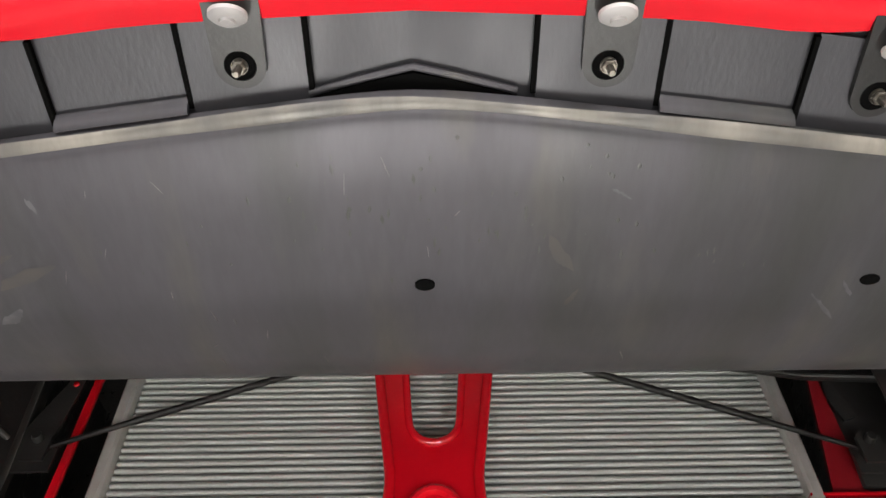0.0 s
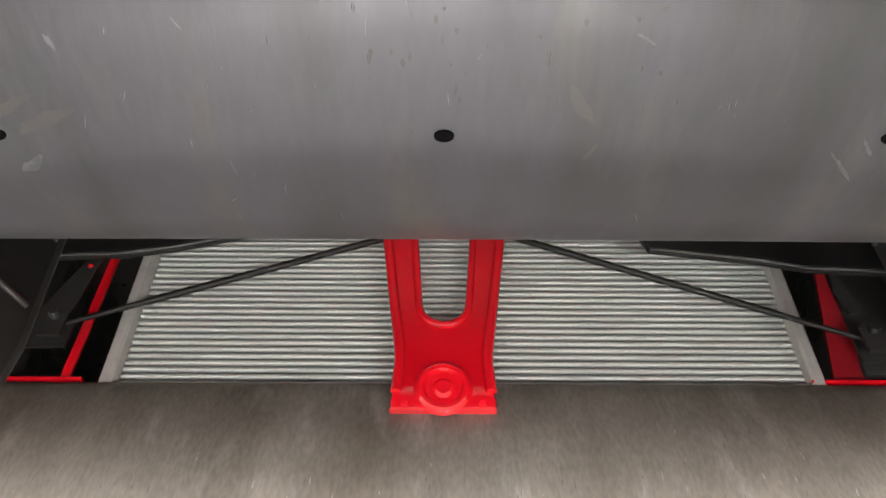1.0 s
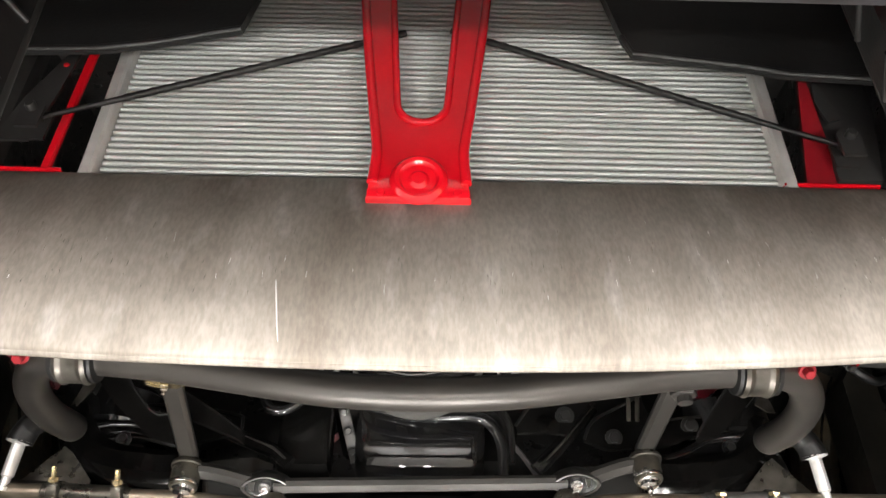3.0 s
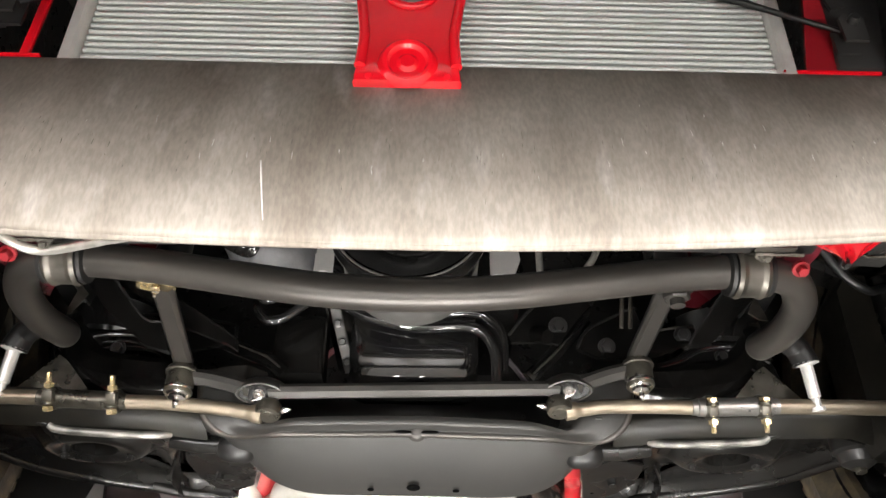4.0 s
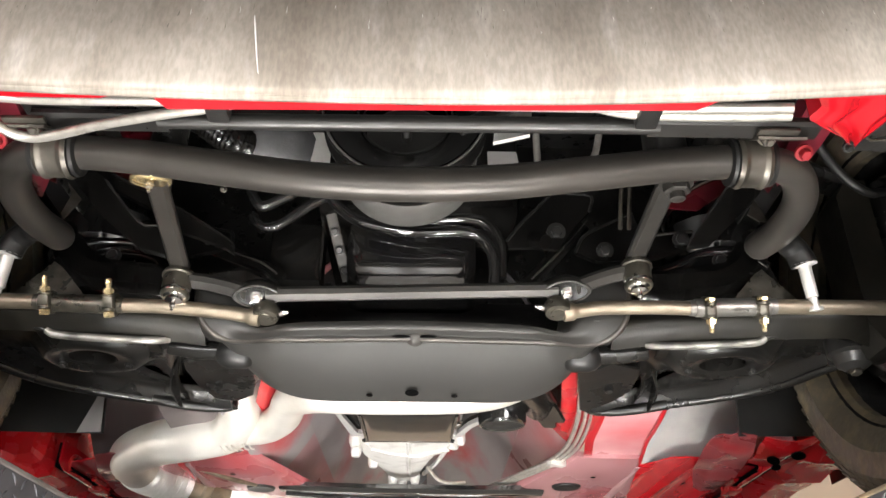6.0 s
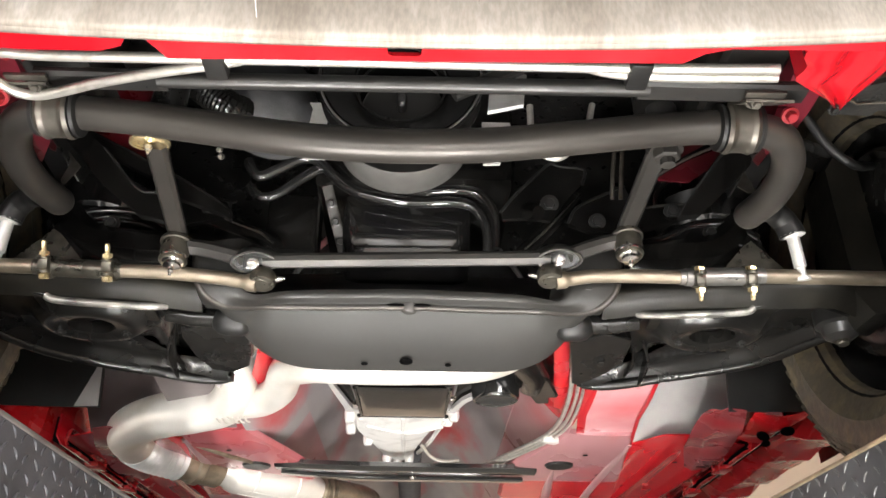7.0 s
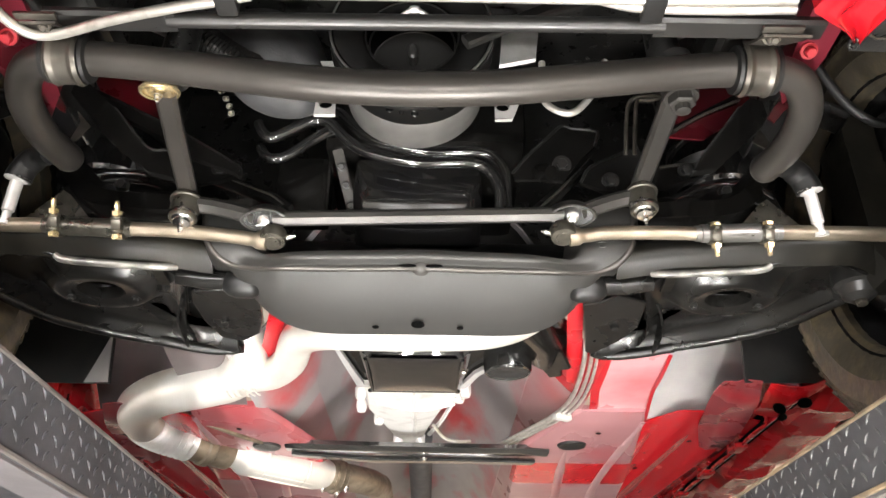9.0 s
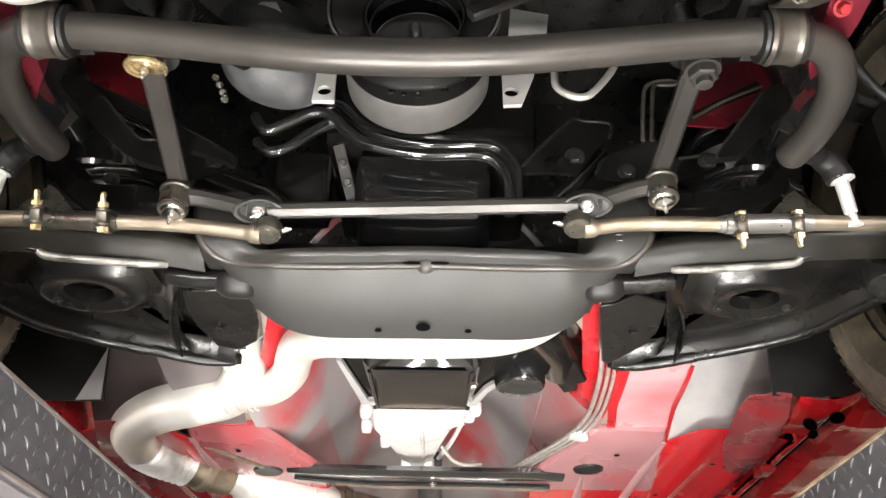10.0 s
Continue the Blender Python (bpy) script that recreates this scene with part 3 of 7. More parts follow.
        loft(bm, [[(s * (curve(run, y) + a * min(1, 0.35 + (y - run[0][0]) / 0.3)), y, 1.7262 - b * min(1, 0.3 + (y - run[0][0]) / 0.2)) for a, b in ((-0.015, -0.006), (-0.0125, 0.001), (-0.008, 0.0045), (0, 0.006), (0.008, 0.0045), (0.0125, 0.001), (0.015, -0.006))] for y in ys])
        part("pressed_band", bm, MAUVE, body, "pale pressed band along the floor", 60)
    bm = bmesh.new()
    y0 = 1.655 if s > 0 else 1.83
    sec = [(0.735, 1.74), (0.74, 1.712), (0.752, 1.695), (0.775, 1.685), (0.81, 1.683), (0.85, 1.69), (0.885, 1.71), (0.9, 1.75), (0.9, 1.9), (0.735, 1.85)]
    random.seed(31)
    loft(bm, [[(s * (0.81 + (x - 0.81) * f * random.uniform(0.95, 1.05)), y + random.uniform(-0.012, 0.012), 1.75 + (z - 1.75) * f * random.uniform(0.82, 1.12)) for x, z in sec] for y, f in ((y0, 0.5), (y0 + 0.015, 0.8), (y0 + 0.05, 0.97), (y0 + 0.1, 1), *((y0 + 0.15 + 0.06 * k, 1 + 0.018 * math.sin(2.3 * k + 0.7) * math.sin(0.9 * k)) for k in range(30)), (4.5, 1))])
    sill = part("rocker_panel", bm, SILL, body, "glossy red rocker panel", 14)
    bm = bmesh.new()
    n, x = 7, s * 0.715
    holes = [[(a, 0.004), (a + 0.004, 0.0), (a + 0.133, 0.0), (a + 0.137, 0.004), (a + 0.137, 0.026), (a + 0.133, 0.03), (a + 0.004, 0.03), (a, 0.026)] for a in ((0.175 if s > 0 else 0.05) + 0.237 * k for k in range(n))]
    outline = [(0, 0.006), (0.03, -0.006), (n * 0.237 + 0.2, -0.006), (n * 0.237 + 0.2, 0.05), (0, 0.05)]
    plate(bm, outline, 0.003, Matrix(((0, 0, s, x), (1, 0, 0, y0), (0, 1, 0, 1.70), (0, 0, 0, 1))), holes)
    part("pinch_flange", bm, RED_HORN, sill, "red slotted flange under the sill", 20)
    # Black strip put behind the slots in place of their shade
    part("sill_dark_backing", box(bmesh.new(), (min(s * 0.722, s * 0.732), y0 + 0.02, 1.70), (max(s * 0.722, s * 0.732), 4.4, 1.75)), HOLE_SHADE, sill, "black strip behind the slots, standing for their shade")
    for k in range(7):
        bm = bmesh.new()
        a = y0 + (0.175 if s > 0 else 0.05) + 0.237 * k
        loop = [(s * (0.712 - 0.003 * math.sin(3 * q)), a + 0.0685 + 0.075 * math.copysign(abs(math.cos(q)) ** 0.5, math.cos(q)), 1.715 + 0.019 * math.copysign(abs(math.sin(q)) ** 0.6, math.sin(q))) for q in (2 * math.pi * j / 28 for j in range(29))]
        tube(bm, loop, 0.0042, 8, up=(1, 0, 0))
        part("slot_rim", bm, SILL, sill)
        # Black plate under the flange stands for the slot's shade
        bm = bmesh.new()
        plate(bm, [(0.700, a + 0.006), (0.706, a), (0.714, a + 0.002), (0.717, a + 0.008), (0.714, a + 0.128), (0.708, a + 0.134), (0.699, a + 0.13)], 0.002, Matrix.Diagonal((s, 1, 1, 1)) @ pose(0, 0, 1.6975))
        part("slot_shade", bm, HOLE_SHADE, sill, "black plate standing for a slot's shade in the flange", 20)
    for k in range(7):
        bm = bmesh.new()
        y = y0 + (0.328 if s > 0 else 0.203) + 0.237 * k
        box(bm, (min(s * 0.700, s * 0.73), y, 1.692), (max(s * 0.700, s * 0.73), y + 0.06, 1.702), 0.0035)
        part("sill_bracket", bm, SILL, sill, "", 40)
    bm = bmesh.new()
    shell(bm, lambda u, v: (s * (0.607 + 0.3 * u) if s > 0 else s * (0.632 + 0.28 * u), (1.64 if s > 0 else 1.806) + 0.02 * u - 0.1 * v, (1.716 if s > 0 else 1.757) + 0.01 * u + 0.42 * v), 6, 6, 0.006)
    flap = part("mud_flap", bm, RUBBER, body, "black rubber splash flap")
    if s < 0:
        # Paler triangle laid on the flap's lower corner
        bm = bmesh.new()
        shell(bm, lambda u, v: (-0.634 - 0.05 * u * (1 - v), 1.801 + 0.004 * u - 0.024 * v, 1.759 + 0.1 * v), 6, 6, -0.002)
        part("pale_patch", bm, PRIMER, flap, "pale corner")
    def closing(u, v):
        y = (1.665 if s > 0 else 1.84) + 0.43 * v
        xa = curve([(0, 0.578), (0.25, 0.583), (0.55, 0.602), (1, 0.655)], v)
        xb = curve([(0, 0.632), (0.42, 0.683), (0.7, 0.696), (1, 0.70)], v)
        return s * (xa + (xb - xa) * u), y - 0.05 * u * (1 - v), 1.7255 - 0.016 * u + 0.0045 * math.sin(11 * v + 3 * u) * (1 - 0.5 * v) - 0.004 * math.exp(-((u - 0.35) / 0.12) ** 2)
    part("sill_closing", shell(bmesh.new(), closing, 14, 30, 0.002), RUB_RED, body, "wavy mauve closing panel beside the sill")
    if s > 0:
        def flange_end(u, v):
            x, y = 0.655 + 0.095 * u + 0.02 * v, 1.635 + 0.16 * v - 0.03 * u
            return x, y, 1.708 - 0.012 * math.sin(math.pi * u) + 0.007 * math.sin(7 * v + 5 * u) * math.sin(math.pi * v) + 0.03 * max(0, 0.2 - v)
        end = part("flange_end", shell(bmesh.new(), flange_end, 14, 18, 0.002), SILL, sill, "crumpled red end of the slotted flange")
        # Black ovals hung below the flange stand for shaded openings
        for x, y, rx, ry, a in ((0.690, 1.700, 0.011, 0.034, -30), (0.724, 1.665, 0.013, 0.03, -25), (0.715, 1.752, 0.009, 0.024, -20)):
            bm = bmesh.new()
            plate(bm, oval(0, 0, rx, ry, 20), 0.002, pose(x, y, 1.6865, 0, 0, a))
            part("opening", bm, HOLE_SHADE, end, "black oval standing for a shaded opening")
    # black discs under the floor, standing for the shade of small holes
    for x, y in ((0.40, 1.99), (0.62, 2.05), (0.55, 2.3), (0.66, 1.95)):
        bm = bmesh.new()
        plate(bm, oval(0, 0, 0.006, 0.006, 12), 0.001, pose(s * x, y, 1.7195 if x < 0.5 else 1.722))
        part("drain_hole", bm, HOLE_SHADE, body, "black disc standing for a small hole's shade")
    # plug in the floor
    bm = bmesh.new()
    lathe(bm, pose(0.357 if s > 0 else -0.364, 2.1 if s > 0 else 2.14, 1.7235), [(0, -0.0025), (0.024, -0.0025), (0.031, -0.0035), (0.034, 0.0), (0.034, 0.012)], 24)
    part("floor_plug", bm, RUBBER, body, "black rubber drain plug")


def tunnel(u, v):
    x, y = (u - 0.5) * 0.49, 1.5 + 3.1 * v
    return x, y, 1.846 + (0.2 - 0.07 * v) * (1 - abs(2 * u - 1) ** 3)


part("tunnel", shell(bmesh.new(), tunnel, 24, 30, 0.003), TUNNEL, body, "grey oversprayed transmission tunnel")
part("firewall", box(bmesh.new(), (-0.92, 1.52, 1.85), (0.92, 1.535, 2.32)), BLACK, body)

# red lower radiator support and horns
bm = bmesh.new()
slot = [(0.009 + a, b) for a, b in ((-0.0125, 0.6485), (-0.009, 0.6465), (0.011, 0.6465), (0.0145, 0.6485), (0.0145, 0.6555), (0.011, 0.6575), (-0.009, 0.6575), (-0.0125, 0.6555))]
plate(bm, [(-0.21, 0.60), (0.42, 0.60), (0.40, 0.638), (0.27, 0.640), (0.251, 0.646), (0.236, 0.658), (0.04, 0.663), (-0.182, 0.667), (-0.197, 0.64)], 0.003, pose(0, 0, 1.697), [slot])
sup = part("radiator_support", bm, RED_HORN, body, "glossy red lower radiator support with a slot", 20)
bm = bmesh.new()
shell(bm, lambda u, v: (-0.182 + 0.418 * u, 0.667 - 0.009 * u, 1.6985 + 0.005 * v), 8, 2, 0.003)
part("rear_flange", bm, RED_HORN, sup)
bm = bmesh.new()
plate(bm, [(-0.46, 0.62), (-0.205, 0.62), (-0.216, 0.65), (-0.226, 0.682), (-0.24, 0.704), (-0.26, 0.711), (-0.33, 0.711), (-0.46, 0.704)], 0.003, pose(0, 0, 1.742))
part("raised_end", bm, RED_HORN, sup, "raised red end of the support", 20)
bm = bmesh.new()
box(bm, (-0.41, 0.625, 1.70), (0.41, 0.632, 1.85))
part("support_web", bm, BLACK, sup)
for s, x0 in ((-1, -0.352), (1, 0.372)):
    bm = bmesh.new()
    if s < 0:
        bar(bm, [(x0 + 0.018, 0.628, 1.84), (x0 + 0.023, 0.63, 2.12)], 0.009, 0.006, (0, 1, 0))
    else:
        plate(bm, [(0.352, 1.85), (0.386, 1.85), (0.373, 1.992), (0.3685, 1.992)], 0.004, Matrix(((1, 0, 0, 0), (0, -0.15, 1, 0.905), (0, 1, 0, 0), (0, 0, 0, 1))))
    # Right post takes the shaded red, left one the full red
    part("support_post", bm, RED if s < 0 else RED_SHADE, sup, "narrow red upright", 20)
    part("support_foot", box(bmesh.new(), (x0 - 0.045, 0.615, 1.8485), (x0 + 0.04, 0.66, 1.8515), 0.0008), RED, sup)
    part("side_baffle", box(bmesh.new(), (s * 0.41 - 0.03, 0.62, 1.86), (s * 0.41 + 0.03, 0.64, 2.1), 0.004), DULL, sup, "dark side baffle of the radiator")
    bm = bmesh.new()
    if s < 0:
        plate(bm, [(-0.348, 2.0), (-0.336, 2.003), (-0.342, 1.95), (-0.352, 1.885), (-0.385, 1.885), (-0.372, 1.94)], 0.003, Matrix(((1, 0, 0, 0), (0, 0, 1, 0.616), (0, 1, 0, 0), (0, 0, 0, 1))))
        side = part("side_panel", bm, DULL, sup, "dusty dark panel beside the upright", 20)
        part("rivet", lathe(bmesh.new(), axis((-0.345, 0.6155, 1.985), (0, -1, 0)), [(0, 0.0015), (0.0025, 0.001), (0.0032, 0)], 12), RED, side)
    else:
        plate(bm, [(0.383, 1.985), (0.391, 1.962), (0.398, 1.93), (0.384, 1.925), (0.378, 1.95)], 0.003, Matrix(((1, 0, 0, 0), (0, 0, 1, 0.612), (0, 1, 0, 0), (0, 0, 0, 1))))
        side = part("side_panel", bm, DULL, sup, "dusty dark tab beside the upright", 20)
        part("reservoir", box(bmesh.new(), (0.343, 0.66, 1.94), (0.362, 0.70, 1.982), 0.006), PUMP, sup, "small greenish grey reservoir")
    # frame horn
    bm = bmesh.new()
    rows = ((0.62, 0.378, 0.482, 1.772), (0.70, 0.383, 0.482, 1.772), (0.735, 0.384, 0.479, 1.773), (0.752, 0.394, 0.474, 1.7745), (0.770, 0.390, 0.469, 1.7755), (0.784, 0.408, 0.464, 1.776), (0.798, 0.432, 0.459, 1.777), (0.812, 0.446, 0.456, 1.779)) if s > 0 else ((0.69, 0.36, 0.482, 1.812), (0.72, 0.36, 0.481, 1.811), (0.765, 0.36, 0.465, 1.808), (0.785, 0.362, 0.43, 1.807), (0.80, 0.372, 0.405, 1.807))
    sec = [(0, 0.05)] + [(k / 30, 0.0045 * math.exp(-((k / 30) / 0.05) ** 2) + 0.0065 * math.exp(-((k / 30 - 0.5) / 0.13) ** 2) - 0.0035 * math.exp(-((k / 30 - 0.27) / 0.07) ** 2) - 0.003 * math.exp(-((k / 30 - 0.74) / 0.06) ** 2) + 0.004 * math.exp(-((k / 30 - 1) / 0.05) ** 2)) for k in range(31)] + [(1, 0.05)]
    rings = []
    for k in range(33):
        y = rows[0][0] + (rows[-1][0] - rows[0][0]) * (1 - (1 - k / 32) ** 1.8)
        xa, xb, z = (curve([(r[0], r[q]) for r in rows], y) for q in (1, 2, 3))
        rings.append([(s * (xa + (xb - xa) * a), y, z + b) for a, b in sec])
    loft(bm, rings)
    # Left horn takes the shaded red in place of the lit one
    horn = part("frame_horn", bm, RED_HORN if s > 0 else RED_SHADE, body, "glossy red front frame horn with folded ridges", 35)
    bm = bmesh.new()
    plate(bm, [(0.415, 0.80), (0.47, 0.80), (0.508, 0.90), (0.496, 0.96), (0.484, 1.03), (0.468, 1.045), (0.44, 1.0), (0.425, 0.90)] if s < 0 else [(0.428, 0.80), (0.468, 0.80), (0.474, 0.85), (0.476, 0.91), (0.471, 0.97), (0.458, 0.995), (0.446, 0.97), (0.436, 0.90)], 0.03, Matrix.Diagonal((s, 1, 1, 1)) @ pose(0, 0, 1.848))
    part("horn_rail", bm, PLUM, horn, "red rail behind the horn, darkened to plum", 20)
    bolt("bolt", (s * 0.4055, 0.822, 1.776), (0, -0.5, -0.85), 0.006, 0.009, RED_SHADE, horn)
    bolt("bolt", (s * 0.449, 0.815, 1.779), (0, -0.5, -0.85), 0.0042, 0.006, BLACK, horn)
    bm = bmesh.new()
    plate(bm, [(0.462, 0.795), (0.52, 0.77), (0.56, 0.785), (0.56, 0.835), (0.505, 0.828), (0.50, 0.838), (0.455, 0.836)], 0.006, Matrix.Diagonal((s, 1, 1, 1)) @ pose(0, 0, 1.79))
    part("side_plate", bm, BLACK, horn, "black bracket plate beside the horn", 20)
    bm = bmesh.new()
    tube(bm, [(s * 0.466, 0.811, 1.789), (s * 0.475, 0.816, 1.788), (s * 0.505, 0.812, 1.788)], 0.0016, 6)
    part("bracket_edge", bm, STRAP, horn)

# ---- front wheels ----
def wheel(s):
    x, c = 0.785 * s, (1.225, 1.83)
    w = body
    m = axis((x, *c), (-s, 0, 0))
    prof = [(0.2, 0.085), (0.215, 0.105), (0.24, 0.117), (0.243, 0.1195), (0.247, 0.118), (0.275, 0.118), (0.279, 0.12), (0.284, 0.117), (0.30, 0.108), (0.316, 0.094),
            (0.324, 0.078), (0.3285, 0.062), (0.3205, 0.058), (0.3205, 0.05), (0.33, 0.046), (0.3305, 0.02), (0.322, 0.016), (0.322, 0.008), (0.3305, 0.004)]
    prof = prof + [(r, -h) for r, h in prof[::-1]]
    t = part("tyre", lathe(bmesh.new(), m, prof, 72, True), TYRE, w, "black worn tyre standing on the lift", smooth=30)
    bm = bmesh.new()
    for k in range(72):
        q = m @ pose(0, 0, 0, 0, 0, k * 5 + 1.5) @ pose(0.3125, 0, 0.0945, 0, 52, 12)
        box(bm, (-0.019, -0.0085, -0.006), (0.017, 0.0085, 0.0018), 0, q)
        box(bm, (-0.0015, -0.0105, 0.0), (0.0015, 0.0105, 0.0015), 0, m @ pose(0, 0, 0, 0, 0, k * 5 + 1.5) @ pose(0.289, 0, 0.1135, 0, 30, 0))
    tagged(part("tread_block", bm, TYRE, t), kind="stuff")
    rim = [(0.206, 0.095), (0.214, 0.101), (0.214, 0.09), (0.204, 0.086), (0.197, 0.06), (0.19, 0.03), (0.188, -0.05), (0.09, -0.06), (0.06, -0.07), (0, -0.07), (0, -0.078), (0.2, -0.075), (0.206, -0.09)]
    r = part("rim", lathe(bmesh.new(), m, rim, 48), GLOSS, w, "dark steel wheel rim")
    part("brake_drum", lathe(bmesh.new(), m, [(0, 0.06), (0.05, 0.06), (0.055, 0.05), (0.135, 0.048), (0.142, 0.04), (0.145, 0.0), (0.14, -0.06), (0, -0.06)], 40), BLACK, r)
    bm = bmesh.new()
    loft(bm, [[(x - s * (0.09 + a), y, z) for y, z in ((1.19, 1.72 + b), (1.27, 1.72 + b), (1.27, 1.99 - b), (1.19, 1.99 - b))] for a, b in ((0, 0), (0.03, 0.0), (0.05, 0.03))])
    part("steering_knuckle", bm, WEB, r)
    plate_m = axis((x - s * 0.075, 1.225, 1.84), (-s, 0, 0))
    part("backing_plate", lathe(bmesh.new(), plate_m, [(0.06, 0.0), (0.08, 0.006), (0.125, 0.006), (0.14, 0.0), (0.15, 0.004), (0.158, -0.004), (0.158, -0.02)], 40), GLOSS_ARM, r, "gloss black brake backing plate")
    for k in range(5):
        q = plate_m @ Vector((0.102 * math.cos(1.2 * k + 0.5), 0.102 * math.sin(1.2 * k + 0.5), 0.007))
        bolt("plate_bolt", q, (-s, 0, -0.1), 0.007, 0.007, STRAP if k % 2 else SATIN, r, 1.4)
    bm = bmesh.new()
    tube(bm, spline([(x - s * 0.085, 1.16, 1.95), (x - s * 0.13, 1.13, 1.93), (x - s * 0.17, 1.12, 1.96), (x - s * 0.22, 1.10, 2.04), (x - s * 0.26, 1.10, 2.1)], 6), 0.0065, 10)
    part("brake_hose", bm, RUBBER, r, "black rubber brake hose")
    bm = bmesh.new()
    bar(bm, spline([(x - s * 0.10, 1.225, 1.995), (x - s * 0.18, 1.21, 2.02), (x - s * 0.27, 1.20, 2.05)], 6), 0.05, 0.022, ch=0.35)
    part("upper_arm", bm, GLOSS_ARM, r, "gloss black upper arm in the shade")
    part("caliper_bolt", lathe(bmesh.new(), axis((x - s * 0.115, 1.36, 1.80), (-s, 0, 0)), [(0, 0.014), (0.009, 0.014), (0.011, 0), (0.011, -0.03)], 12), CHROME, r)


wheel(1), wheel(-1)

# ---- front bumper beam ----
bumper = thing("bumper_beam", (0, 0.3, 1.74), "weathered grey aluminium front bumper beam, scratched", "bumper")


def beam(u, v):
    x = (u - 0.5) * 1.5
    crest = 0.167 + 0.14 * math.sqrt(x * x + 0.0006) - 0.0034 + 0.4 * max(0, abs(x) - 0.4) ** 2
    prof = [(0, (0.0, 1.7515)), (0.03, (0.012, 1.7455)), (0.08, (0.04, 1.7415)), (0.22, (0.19, 1.739)), (0.45, (0.47, 1.7405)), (0.65, (0.74, 1.7515)), (0.8, (0.92, 1.768)), (0.88, (0.985, 1.779)), (0.93, (1.0, 1.787)), (1, (1.01, 1.84))]
    a = curve([(p, q[0]) for p, q in prof], v)
    return x, crest + (0.376 - crest) * a, curve([(p, q[1]) for p, q in prof], v)


part("beam", shell(bmesh.new(), beam, 120, 60, 0.004), ALU_DARK, bumper)


# Pale tube holds the highlight along the crest
bm = bmesh.new()
tube(bm, [Vector(beam(k / 120, 0.04)) + Vector((0, 0, 0.0006)) for k in range(121)], [0.0042 + 0.0012 * math.sin(k * 0.37) * math.sin(k * 0.11 + 1) + 0.0012 * min(1, max(0, (k - 60) / 20)) for k in range(121)], 12, flat=0.45)
part("crest", bm, CREST, bumper, "scuffed crest along the front edge, its highlight painted pale")


def crest_y(x):
    return beam(x / 1.5 + 0.5, 0)[1]


bm = bmesh.new()
shell(bm, lambda u, v: ((u - 0.5) * 1.4, crest_y((u - 0.5) * 1.4) + 0.004 - 0.05 * v, 1.7568 + 0.001 * v), 80, 4, -0.003)
part("recessed_lip", bm, LIPGREY, bumper, "recessed dark lip with mounting pockets")
for a, b, c in ((-0.092, -0.043, -0.069), (0.051, 0.101, 0.079), (0.164, 0.225, 0.193), (-0.215, -0.154, -0.185), (-0.34, -0.28, -0.31), (0.29, 0.34, 0.315)):
    bm = bmesh.new()
    shell(bm, lambda u, v: (a + (b - a) * u, crest_y(a + (b - a) * u) + 0.001 - 0.042 * v, 1.7538 + 0.001 * v), 6, 3, -0.004)
    pad = part("mounting_pad", bm, LIPGREY, bumper)
    # Black strips beside the pads stand for shaded slots
    for e, w in ((a, -0.0022), (b, 0.0022)):
        bm = bmesh.new()
        y = crest_y(e)
        box(bm, (min(e, e + w), y - 0.04, 1.7535), (max(e, e + w), y - 0.001, 1.756))
        part("slot", bm, HOLE_SHADE, pad, "black strip beside the pad, standing for a slot's shade")
    y = crest_y(c) - 0.019
    bm = bmesh.new()
    tongue = [(c + 0.0105 * math.cos(q), y + 0.0105 * math.sin(q)) for q in (math.pi * k / 12 for k in range(13))] + [(c - 0.0115, y - 0.035), (c + 0.0115, y - 0.035)]
    plate(bm, tongue, 0.0025, pose(0, 0, 1.7508))
    tab = part("tab", bm, RUBBER, pad, "dark rounded mounting tab", 20)
    part("stud_seat", lathe(bmesh.new(), axis((c, y, 1.7507), (0, -0.1, -1)), [(0, 0.0005), (0.0062, 0.0005), (0.0072, -0.001)], 20), HOLE_SHADE, tab, "black ring round the stud, standing for shade")
    bolt("stud", (c, y, 1.7500), (0, -0.1, -1), 0.0031, 0.003, STRAP, tab, 1.1, "small worn stud", 0.005)
    bm = bmesh.new()
    lathe(bm, axis((c + 0.0, y - 0.0235, 1.7452), (0, 0.6, -0.8)), [(0, 0.0035), (0.003, 0.0035), (0.0032, 0.0022), (0.006, 0.0018), (0.0075, 0.0006), (0.0075, -0.001)], 24)
    part("push_button", bm, PRIMER, tab, "flat grey round fastener head")
# Black filler stands for the shade in the middle gap
bm = bmesh.new()
loft(bm, [[(x, crest_y(x) + 0.001 - 0.0075 * max(0.05, 1 - abs(x) / 0.043), 1.7535), (x, crest_y(x) + 0.002, 1.7535), (x, crest_y(x) + 0.002, 1.759), (x, crest_y(x) + 0.001 - 0.0075 * max(0.05, 1 - abs(x) / 0.043), 1.759)] for x in (-0.043, -0.03, -0.015, 0, 0.015, 0.03, 0.043)])
part("centre_gap", bm, HOLE_SHADE, bumper, "black filler over the middle of the beam, standing for the gap's shade")
bm = bmesh.new()
tube(bm, [(x, crest_y(x) - 0.0005 - 0.0085 * max(0.05, 1 - abs(x) / 0.043), 1.7545) for x in (-0.043, -0.02, 0, 0.02, 0.043)], 0.0017, 8)
part("gap_edge", bm, ALU_DARK, bumper, "pale folded edge over the gap")
for a, b in ((-0.28, -0.217), (-0.152, -0.094), (0.103, 0.162), (0.227, 0.288)):
    bm = bmesh.new()
    shell(bm, lambda u, v: (a + (b - a) * u, crest_y(a + (b - a) * u) - 0.005 + 0.005 * v, 1.7566 - 0.006 * math.sin(0.5 * math.pi * v) ** 2), 10, 5, -0.002)
    part("pocket_edge", bm, ALU_DARK, bumper, "soft lower edge of the pocket")
